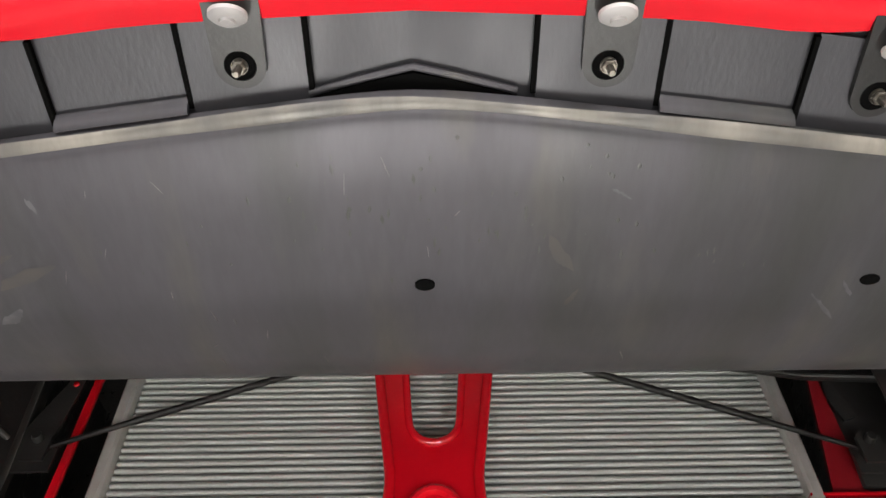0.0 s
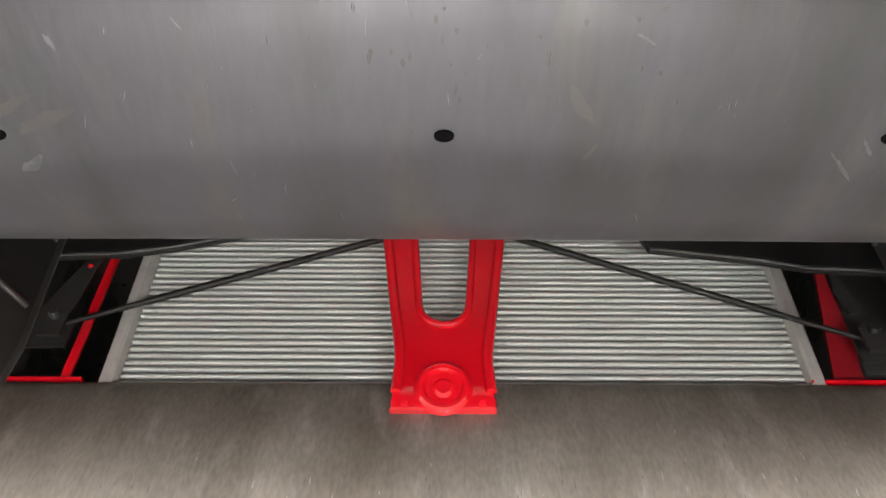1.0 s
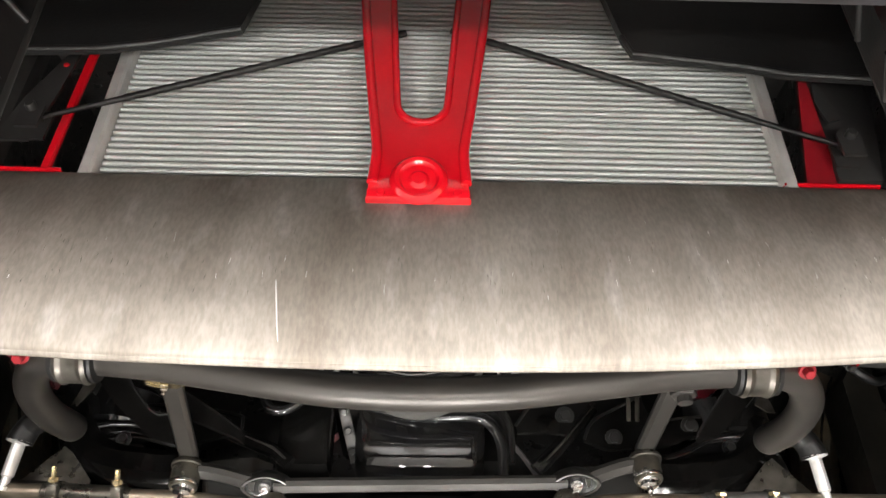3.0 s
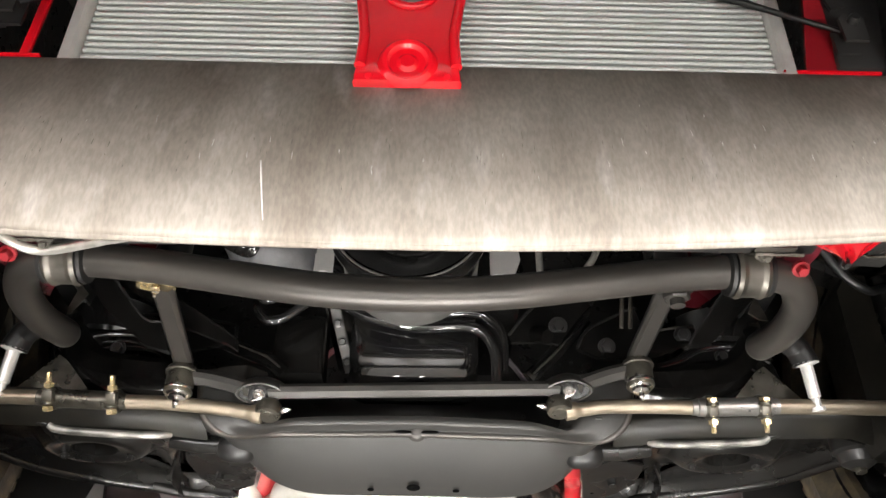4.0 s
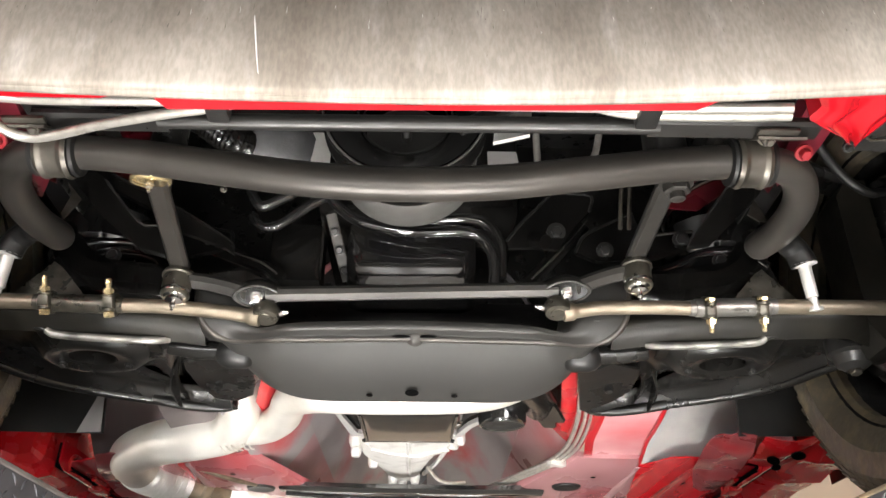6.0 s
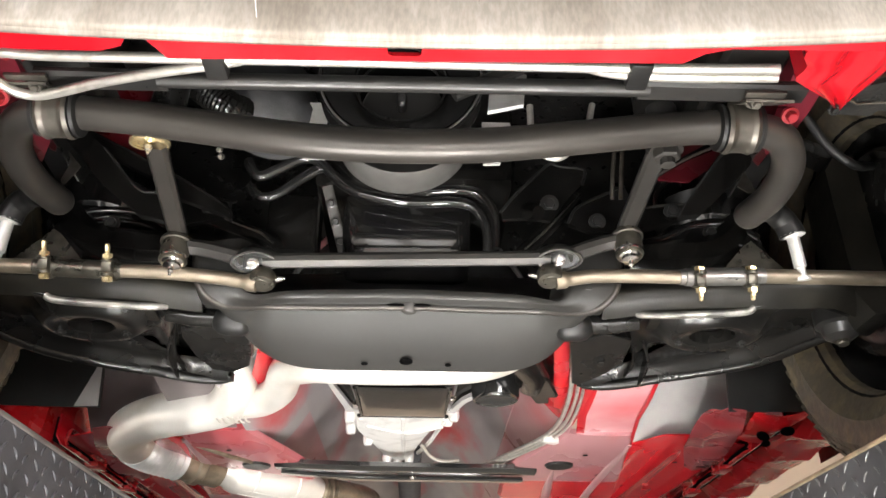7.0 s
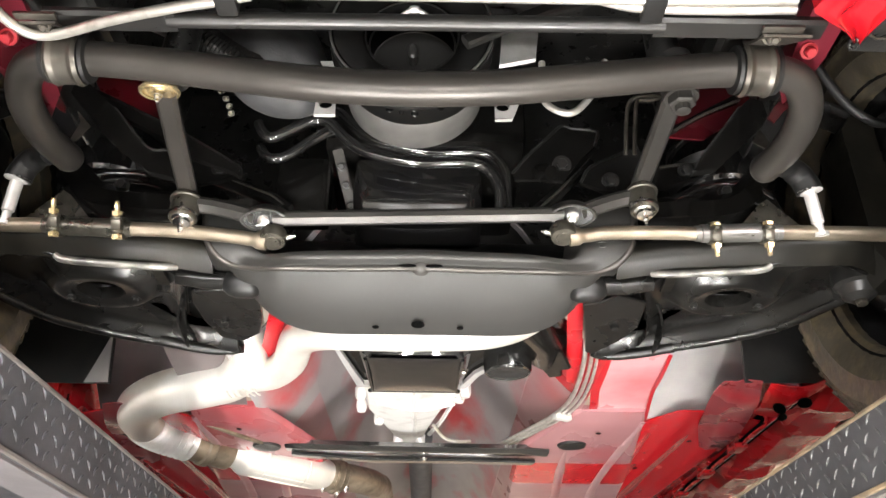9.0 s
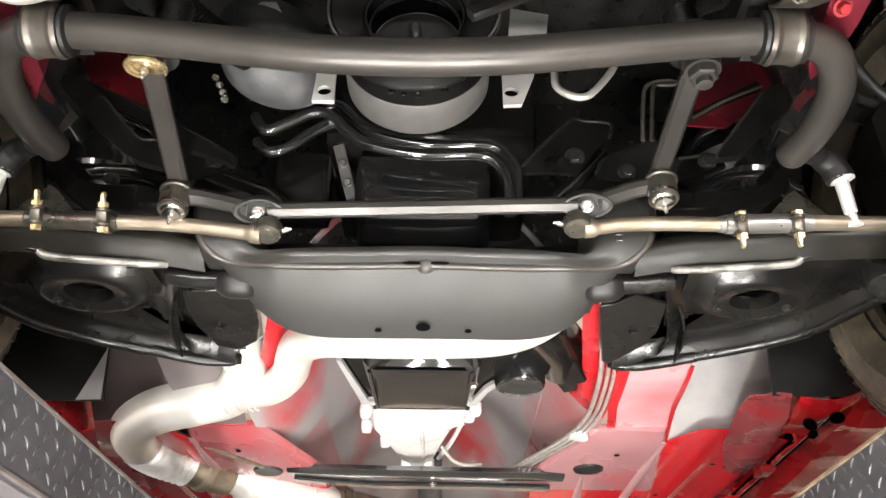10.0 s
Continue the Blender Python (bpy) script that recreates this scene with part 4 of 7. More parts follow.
# Black ovals laid on the beam stand for shaded slots
for x in (0.003, 0.2165, -0.2105):
    bm = bmesh.new()
    y = 0.2655
    plate(bm, oval(0, 0, 0.0048, 0.0034, 20), 0.002, Matrix.Translation((x, y, 1.7392)) @ pose(0, 0, 0, 2))
    part("drain_slot", bm, HOLE_SHADE, bumper, "black oval standing for a small slot's shade")
random.seed(4)
for k in range(22):
    x, v = random.uniform(-0.27, 0.27), random.uniform(0.1, 0.72)
    p, q = Vector(beam(x / 1.5 + 0.5, v)), Vector(beam((x + random.uniform(-0.004, 0.004)) / 1.5 + 0.5, min(0.85, v + random.uniform(0.01, 0.05))))
    bm = bmesh.new()
    off = Vector((0, 0, -0.0002))
    tube(bm, [p + off, p.lerp(q, 0.5) + off, q + off], [0.00005, random.uniform(0.0001, 0.0003), 0.00005], 5)
    part("scratch", bm, FLANGE, bumper)

bm = bmesh.new()
for k in range(120):
    x = random.gauss(0.015, 0.06) if k < 70 else random.uniform(-0.3, 0.3)
    v = random.uniform(0.1, 0.35) if k < 70 else random.uniform(0.1, 0.7)
    p, q = Vector(beam(x / 1.5 + 0.5, v)), Vector(beam((x + random.uniform(-0.0015, 0.0015)) / 1.5 + 0.5, v + random.uniform(0.01, 0.05)))
    off = Vector((0, 0, 0.00015))
    tube(bm, [p + off, p.lerp(q, 0.5) + off, q + off], [0.00005, random.uniform(0.0004, 0.0011), 0.00005], 6, flat=0.4)
tagged(part("water_mark", bm, MARK, bumper), kind="stuff")
for x, y, w, l, a, mt in ((-0.185, 0.257, 0.0036, 0.016, 65, STAIN), (-0.2, 0.25, 0.003, 0.015, 60, STAIN), (0.066, 0.247, 0.0032, 0.012, -30, STAIN), (0.074, 0.276, 0.0014, 0.006, 25, STAIN), (0.2, 0.285, 0.0012, 0.012, -40, SCUFF), (0.208, 0.272, 0.0009, 0.006, -35, SCUFF), (-0.2, 0.285, 0.003, 0.008, 50, SCUFF), (-0.168, 0.215, 0.0012, 0.004, -20, SCUFF), (0.09, 0.212, 0.0006, 0.005, -60, SCUFF)):
    bm = bmesh.new()
    q = Matrix.Translation((x, y, 0)) @ pose(0, 0, 0, 0, 0, a)
    ring = [(w * (1 + 0.15 * math.sin(5 * t + x * 90)) * math.cos(t), l * (1 + 0.2 * math.sin(3 * t + y * 70)) * math.sin(t)) for t in (2 * math.pi * k / 22 for k in range(22))]
    flat = [q @ Vector((c, d, 0)) for c, d in ring]

    def on_beam(p):
        v = min((k / 200 for k in range(20, 190)), key=lambda t: abs(beam(p.x / 1.5 + 0.5, t)[1] - p.y))
        return Vector(beam(p.x / 1.5 + 0.5, v)) + Vector((0, 0, -0.0004))
    rim = [bm.verts.new(on_beam(p)) for p in flat]
    mid = bm.verts.new(on_beam(Vector((x, y, 0))))
    for k in range(22):
        bm.faces.new((rim[k], rim[(k + 1) % 22], mid))
    part("stain" if mt is STAIN else "scuff", bm, mt, bumper, "brown stain" if mt is STAIN else "pale scuff")

# ---- lower valance ----
valance = thing("front_valance", (0, 0.59, 1.64), "brushed bare aluminium lower front valance, dark at its top", "valance")
VAL = [(0, (0.66, 1.850)), (0.12, (0.622, 1.848)), (0.2, (0.606, 1.836)), (0.3, (0.598, 1.81)), (0.45, (0.587, 1.77)), (0.62, (0.579, 1.72)), (0.74, (0.5775, 1.69)), (0.84, (0.579, 1.665)), (0.9, (0.5805, 1.652)),
       (0.93, (0.5815, 1.6475)), (0.96, (0.5845, 1.6445)), (0.985, (0.588, 1.646)), (1, (0.589, 1.652))]


def val(u, v):
    x = (u - 0.5) * 1.3
    low = max(0, min(1, (v - 0.2) / 0.7))
    return x, curve([(a, b[0]) for a, b in VAL], v) - (0.0055 if x > 0 else -0.003) * (x / 0.35) ** 2 * low, curve([(a, b[1]) for a, b in VAL], v) + 0.10 * x * x * low


part("panel", shell(bmesh.new(), val, 60, 80, 0.003), ALU_BRUSHED, valance)
bm = bmesh.new()
tube(bm, [val(k / 60, 0.975) for k in range(61)], 0.003, 10)
part("rolled_lip", bm, ALU_BRUSHED, valance, "bright rolled lower edge")
bm = bmesh.new()
pts = [Vector(val(-0.099 / 1.3 + 0.5 + 0.001 * k, 0.655 + 0.035 * k)) + Vector((0, -0.0004, 0)) for k in range(7)]
tube(bm, pts, [0.0002, 0.0005, 0.0006, 0.0005, 0.0005, 0.0004, 0.0002], 5)
part("scratch", bm, ALU, valance, "long bright scratch")

random.seed(21)
for count, paint, name, r0 in ((170, TICK, "dark_mark", 0.00035), (30, ALU, "bright_mark", 0.00015)):
    bm = bmesh.new()
    for k in range(count):
        x = random.uniform(-0.4, 0.4)
        v = random.gauss(0.57, 0.08)
        dv, dx = random.uniform(0.008, 0.03), random.uniform(-0.0008, 0.0008)
        pts = [Vector(val((x + dx * j) / 1.3 + 0.5, min(0.93, max(0.15, v + dv * j)))) + Vector((0, -0.0001, 0)) for j in (0, 0.5, 1)]
        tube(bm, pts, [0.00005, r0 * random.uniform(0.4, 1.1), 0.00005], 5)
    tagged(part(name, bm, paint, valance), kind="stuff")

# ---- red centre brace ----
brace = thing("centre_brace", (0.004, 0.6, 1.8), "glossy red forked steel brace on the valance", "brace")
fork_out = [(-0.036, 1.818), (-0.034, 1.85), (-0.036, 1.872), (-0.041, 1.91), (-0.052, 2.0), (-0.06, 2.08), (-0.03, 2.09), (-0.024, 2.0), (-0.019, 1.925)]
arc = [(0.0045 + 0.0225 * math.cos(q), 1.914 + 0.024 * math.sin(q)) for q in (math.pi + math.pi * k / 10 for k in range(11))]
right = [(0.009 - x, z) for x, z in fork_out]
outline = fork_out + arc + right[::-1]
bm = bmesh.new()
plate(bm, outline, 0.006, Matrix(((1, 0, 0, 0), (0, 0, 1, 0.590), (0, 1, 0, 0), (0, 0, 0, 1))))
part("fork", bm, RED, brace, "", 20)
for side in (fork_out[:6], right[:6]):
    bm = bmesh.new()
    tube(bm, spline([(x * 0.97, 0.588, z) for x, z in side], 6), 0.0048, 10)
    part("folded_edge", bm, RED, brace)
bm = bmesh.new()
tube(bm, spline([(x, 0.589, z) for x, z in fork_out[6:][::1] + arc + right[6:][::-1]], 3), 0.0036, 10)
part("folded_edge", bm, RED, brace)
bm = bmesh.new()
loft(bm, [[(-w + 0.004, 0.5905, z), (-0.97 * w + 0.004, 0.5868 + d, z), (0.97 * w + 0.004, 0.5868 + d, z), (w + 0.004, 0.5905, z), (w + 0.004, 0.602, z), (-w + 0.004, 0.602, z)] for w, z, d in ((0.0425, 1.8015, 0.0022), (0.0438, 1.8025, 0.0006), (0.0438, 1.807, 0.0003), (0.0428, 1.815, 0.0007), (0.0425, 1.8185, 0.0015), (0.0375, 1.8205, 0.0022), (0.0362, 1.826, 0.0035))])
foot = part("foot", bm, RED, brace)
for x in (-0.027, 0.036):
    part("rivet", lathe(bmesh.new(), axis((x, 0.588, 1.8065), (0, -1, -0.25)), [(0, 0.003), (0.003, 0.0025), (0.004, 0)], 10), RED, foot)
bm = bmesh.new()
lathe(bm, axis((0.004, 0.5872, 1.8205), (0, -1, -0.12)), [(0, 0.004), (0.006, 0.004), (0.009, 0.001), (0.0145, 0.001), (0.017, 0.005), (0.020, 0.0058), (0.023, 0.003), (0.0245, 0)], 32)
part("pressed_boss", bm, RED, brace)

# ---- radiator ----
radiator = thing("radiator", (0.02, 0.64, 1.84), "silver aluminium radiator core with horizontal tubes", "radiator")
X0, X1 = -0.284, 0.327
bm = bmesh.new()
box(bm, (X0, 0.6325, 1.835), (X1, 0.654, 2.2))
part("core", bm, FIN, radiator, "grey core behind the fins")
tube_mesh = None
for k in range(36):
    z = 1.846 + 0.0077 * k
    if tube_mesh is None:
        bm = bmesh.new()
        tube(bm, [(X0, 0, 0), (X1, 0, 0)], 0.0026, 16)
        tube_mesh = mesh_of("tube", bm, RAD_TUBE)
    ob = new("tube", tube_mesh)
    ob.parent, ob.location = radiator, Vector((0, 0.6285, z)) - Vector(radiator.location)
bm = bmesh.new()
for k in range(36):
    z = 1.846 + 0.0077 * k
    n = 300
    top = [bm.verts.new((X0 + (X1 - X0) * i / n, 0.631, z + (0.0062 if i % 2 else 0.0015))) for i in range(n + 1)]
    back = [bm.verts.new((v.co.x, 0.6495, v.co.z)) for v in top]
    for i in range(n):
        bm.faces.new((top[i], top[i + 1], back[i + 1], back[i]))
tagged(part("fin", bm, FIN, radiator, "fine zigzag cooling fins", 1), kind="stuff")
for x in (X0 - 0.007, X1 + 0.006):
    bm = bmesh.new()
    bar(bm, [(x, 0.632, 1.838), (x, 0.632, 2.2)], 0.012, 0.036, (0, 1, 0), 0.2)
    part("side_channel", bm, ALU, radiator, "plain silver side channel")
for x, s in ((-0.34, -1), (0.381, 1)):
    rod = thing("stay_rod", (x, 0.61, 1.9), "thin black ribbed stay rod across the radiator", "stay rod", "stay rods over the radiator")
    bm = bmesh.new()
    z0, z1, x1 = (1.904, 2.03, -0.015) if s < 0 else (1.89, 2.035, 0.03)
    pts = [Vector((x, 0.606, z0)).lerp(Vector((x1, 0.604, z1)), k / 60) for k in range(61)]
    tube(bm, pts, [0.0023 + (0.0006 if k % 2 and 12 < k else 0) + 0.0008 * min(1, k / 14) for k in range(61)], 8)
    part("rod", bm, RUBBER, rod)
    for dy in (-0.008, 0.008):
        bm = bmesh.new()
        plate(bm, [(-0.010, -0.022), (0.010, -0.022), (0.011, 0.004), (0.006, 0.010), (-0.006, 0.010), (-0.011, 0.004)], 0.003, Matrix.Translation((x + s * 0.006, 0.606 + dy, z0)) @ pose(0, 0, 0, 90))
        part("bracket", bm, DULL, rod, "thin dark bracket at the rod end", 20)
    bm = bmesh.new()
    lathe(bm, axis((x + s * 0.006, 0.592, z0), (0, -1, 0)), [(0, 0.004), (0.004, 0.004), (0.005, 0.002), (0.005, -0.03)], 12)
    part("pin", bm, SATIN, rod)
for s in (-1, 1):
    duct = thing("duct_side", (s * 0.35, 0.49, 1.752), "dark plastic side wall of the grille duct", "air duct", "grille duct sides")
    side = Matrix(((0.35, 0, s * 0.9, s * 0.335 + 0.012), (0.9, 0, -0.3, 0.47), (0, 1, 0, 1.752), (0, 0, 0, 1)))
    rim = [(0, 0), (0.04, 0.0), (0.045, 0.05), (0.03, 0.30), (-0.04, 0.30), (-0.025, 0.06)]
    bm = bmesh.new()
    plate(bm, rim, 0.008, side)
    part("wall", bm, RUBBER, duct, "", 20)
    bm = bmesh.new()
    tube(bm, [side @ Vector((x, z, 0.004)) for x, z in rim[1:4]], 0.0045, 8)
    part("rolled_edge", bm, SATIN, duct)
    for z in (0.08, 0.15, 0.22):
        bm = bmesh.new()
        tube(bm, [side @ Vector((x, z, -0.001 if s < 0 else -0.001)) for x in (-0.02, 0.03)], 0.003, 8)
        part("rib", bm, RUBBER, duct)
    edge = [(-0.15, 2.1), (-0.17, 1.998), (-0.253, 1.974), (-0.297, 1.966), (-0.5, 1.955), (-0.5, 2.1)] if s < 0 else [(0.16, 2.1), (0.18, 1.998), (0.188, 1.975), (0.29, 1.96), (0.33, 1.951), (0.5, 1.94), (0.5, 2.1)]
    top = Matrix(((1, 0, 0, 0.0 if s < 0 else 0.012), (0, 0, 1, 0.575), (0, 1, 0, 0), (0, 0, 0, 1)))
    baffle = thing("upper_baffle", (s * 0.33, 0.58, 1.96), "black upper air baffle over the radiator", "air duct", "upper baffles")
    bm = bmesh.new()
    plate(bm, edge, 0.01, top)
    part("panel", bm, RUBBER, baffle, "", 20)
    bm = bmesh.new()
    tube(bm, [top @ Vector((x, z, 0.002)) for x, z in edge[1:-1]], 0.0032, 8)
    part("rolled_edge", bm, RUBBER, baffle)

# ---- front lines and cooler tube ----
lines = thing("cooler_line", (0, 0.77, 1.785), "pale plated metal lines bent back at the end, with black clips", "metal line")
bm = bmesh.new()
tube(bm, spline([(0.372, 0.762, 1.785), (0.23, 0.766, 1.785), (0, 0.766, 1.785), (-0.18, 0.767, 1.785), (-0.34, 0.768, 1.785), (-0.385, 0.766, 1.785), (-0.408, 0.785, 1.785), (-0.398, 0.818, 1.785), (-0.37, 0.829, 1.785), (-0.30, 0.806, 1.785), (-0.235, 0.788, 1.785), (-0.19, 0.779, 1.786), (-0.155, 0.774, 1.79)], 7), 0.0055, 10)
part("upper_line", bm, LINE, lines)
bm = bmesh.new()
tube(bm, spline([(0.375, 0.774, 1.785), (0.30, 0.777, 1.785), (0.23, 0.777, 1.786), (0.20, 0.774, 1.788), (0.17, 0.769, 1.793)], 6), 0.0055, 10)
part("lower_line", bm, LINE, lines)
for x in (-0.178, 0.236):
    bm = bmesh.new()
    box(bm, (x - 0.011, 0.752, 1.776), (x + 0.011, 0.79, 1.796), 0.004)
    part("clip", bm, RUBBER, lines, "black rubber clip")
rodt = thing("front_tie_bar", (0, 0.815, 1.80), "slim black cross tube with flat sleeves at both ends", "cross tube")
bm = bmesh.new()
tube(bm, [(-0.25, 0.822, 1.803), (0, 0.82, 1.803), (0.26, 0.818, 1.803)], 0.0085, 14)
part("tube", bm, SATIN, rodt)
for x0, x1, y in ((-0.375, -0.242, 0.825), (0.25, 0.425, 0.82)):
    bm = bmesh.new()
    bar(bm, [(x0, y, 1.805), (x1, y, 1.805)], 0.028, 0.012, ch=0.3)
    part("sleeve", bm, SATIN, rodt, "satin black flat sleeve")

# ---- anti-roll bar ----
sway = thing("anti_roll_bar", (0, 0.9, 1.76), "thick satin charcoal anti-roll bar curved at both ends", "anti-roll bar")
half = [(0, 0.892, 1.776), (0.1, 0.893, 1.781), (0.2, 0.896, 1.796), (0.29, 0.898, 1.810), (0.36, 0.897, 1.8155), (0.405, 0.899, 1.816), (0.44, 0.915, 1.815), (0.462, 0.95, 1.811), (0.47, 0.99, 1.808), (0.472, 1.04, 1.811), (0.468, 1.085, 1.818), (0.466, 1.11, 1.823)]
pts = spline([(-x + 0.09 * max(0, x - 0.38), y, z) for x, y, z in half[:0:-1]] + half, 6)
rad = [0.0195] * len(pts)
for k, f in enumerate((0.5, 0.75, 0.9, 0.97)):
    rad[k] = rad[-1 - k] = 0.0195 * f
bm = bmesh.new()
tube(bm, pts, rad, 24)
part("bar", bm, SATIN_GREY, sway)
for s in (1, -1):
    x = 0.383 * s
    bm = bmesh.new()
    lathe(bm, axis((x - s * 0.026, 0.898, 1.8155), (s, 0, 0)), [(0.0195, 0), (0.027, 0.002), (0.0275, 0.006), (0.025, 0.009), (0.025, 0.043), (0.0275, 0.046), (0.027, 0.05), (0.0195, 0.052)], 28)
    part("bushing", bm, RUBBER, sway, "black rubber bushing")
    bm = bmesh.new()
    ring = [(0.898 + 0.0262 * math.cos(a), 1.8155 + 0.0262 * math.sin(a)) for a in (math.radians(150 + 12 * k) for k in range(22))]
    prof = [(0.898 - 0.027, 1.86), *ring, (0.898 + 0.027, 1.86)]

    def strap(u, v):
        k = u * (len(prof) - 1)
        i = min(int(k), len(prof) - 2)
        y, z = [a + (b - a) * (k - i) for a, b in zip(prof[i], prof[i + 1])]
        ridge = 0.0022 * (math.exp(-((v - 0.12) / 0.07) ** 2) + math.exp(-((v - 0.88) / 0.07) ** 2))
        d = Vector((y - 0.898, z - 1.8155)).normalized()
        return x + s * (v - 0.5) * 0.034, y + d.x * ridge, z + d.y * ridge
    shell(bm, strap, 46, 18, 0.002 * s)
    clamp = part("clamp", bm, STRAP, sway, "pressed steel strap clamp round the bar")
    bm = bmesh.new()
    shell(bm, lambda u, v: (x + (u - 0.5) * (0.034 + 0.016 * v), 0.874 - 0.062 * v, 1.838 - 0.05 * v ** 0.8), 6, 8, 0.003)
    part("flange", bm, STRAP, clamp)
    part("flange", box(bmesh.new(), (x - 0.02, 0.92, 1.842), (x + 0.02, 0.96, 1.847), 0.0015), SATIN, clamp)
    bolt("clamp_bolt", (x - s * 0.012, 0.822, 1.795), (0, -0.45, -1), 0.0075, 0.010, STRAP, clamp, 1.3, "", 0.003)
    part("top_plate", box(bmesh.new(), (x - 0.021 - s * 0.006, 0.803, 1.789), (x + 0.021 - s * 0.006, 0.812, 1.793), 0.001), STRAP, clamp, "thin plate over the strap bolt")
    box_bm = bmesh.new()
    bar(box_bm, [(x, 0.80, 1.868), (x, 0.96, 1.868)], 0.075, 0.04, ch=0.15)
    part("frame_pad", box_bm, SATIN, sway)
    # end link
    link = thing("sway_bar_link", (s * 0.55, 1.17, 1.79), "short bright steel stabiliser link with a black rubber boot", "stabiliser link", "stabiliser links")
    bm = bmesh.new()
    tube(bm, spline([(s * 0.49, 1.108, 1.836), (s * 0.515, 1.13, 1.848), (s * 0.537, 1.143, 1.843), (s * 0.547, 1.148, 1.829), (s * 0.55, 1.15, 1.82)], 5), [0.016] * 8 + [0.0175] * 6 + [0.018] * 7, 14)
    part("boot", bm, RUBBER, link, "black rubber boot")
    bm = bmesh.new()
    lathe(bm, axis((s * 0.55, 1.15, 1.82), (s * 0.08, 0.12, -0.6)), [(0, -0.004), (0.017, -0.004), (0.018, 0.0), (0.0088, 0.003), (0.0085, 0.046), (0.006, 0.048), (0.006, 0.06), (0.010, 0.061), (0.010, 0.066), (0, 0.067)], 20)
    part("stud", bm, ALU, link, "bright plated stud")

# ---- steering linkage ----
centre = thing("centre_link", (0.005, 1.155, 1.75), "satin charcoal forged steering centre link", "steering link")
EL, ER = Vector((-0.205, 1.158, 1.768)), Vector((0.215, 1.152, 1.778))
bm = bmesh.new()
bar(bm, [EL + Vector((0.012, 0, 0)), ER - Vector((0.012, 0, 0))], 0.02, 0.017, (0, 0.55, 0.83), 0.3)
part("bar", bm, LINK_GREY, centre)
IL, IR = Vector((-0.313, 1.152, 1.782)), Vector((0.311, 1.142, 1.80))
nrm = Vector((0, -0.62, -0.78))
for e, i in ((EL, IL), (ER, IR)):
    bm = bmesh.new()
    along = (ER - EL).normalized()
    top_axis = nrm.cross(along).normalized()
    almond = Matrix((( along.x, top_axis.x, nrm.x, e.x), (along.y, top_axis.y, nrm.y, e.y), (along.z, top_axis.z, nrm.z, e.z), (0, 0, 0, 1)))
    ring = [(0.034 * math.copysign(abs(math.cos(q)) ** 1.35, math.cos(q)), 0.0185 * math.sin(q)) for q in (2 * math.pi * k / 32 for k in range(32))]
    loft(bm, [[almond @ Vector((a * f, c * f, h)) for a, c in ring] for f, h in ((0.75, -0.016), (0.95, -0.012), (1, -0.004), (1, 0.004), (0.94, 0.0075), (0.84, 0.0078), (0.78, 0.0055))])
    eye = part("eye", bm, LINK_GREY, centre)
    bm = bmesh.new()
    loft(bm, [[almond @ Vector((a * f, c * f, h)) for a, c in ring] for f, h in ((0.80, 0.004), (0.80, 0.0066), (0.5, 0.0062))])
    part("recess", bm, BAY, eye, "dark recess round the bolt")
    bolt("nut", e + nrm * 0.0072, nrm, 0.0072, 0.007, CHROME, eye, 1.1, "bright castle nut with a cotter pin", 0.004)
    bm = bmesh.new()
    tube(bm, [e + nrm * 0.018 + Vector((-0.007, 0, -0.004)), e + nrm * 0.02, e + nrm * 0.018 + Vector((0.006, 0, 0.005))], 0.0012, 6)
    part("cotter_pin", bm, CHROME, eye)
    bm = bmesh.new()
    d = i - e
    bar(bm, spline([e + d * 0.12, e + d * 0.4 + Vector((0, 0, 0.004)), e + d * 0.7 + Vector((0, 0, 0.006)), e + d * 0.97 + Vector((0, 0, 0.004))], 5), 0.022, 0.018, (0, 0.55, 0.83), 0.3)
    part("arm", bm, LINK_GREY, centre)
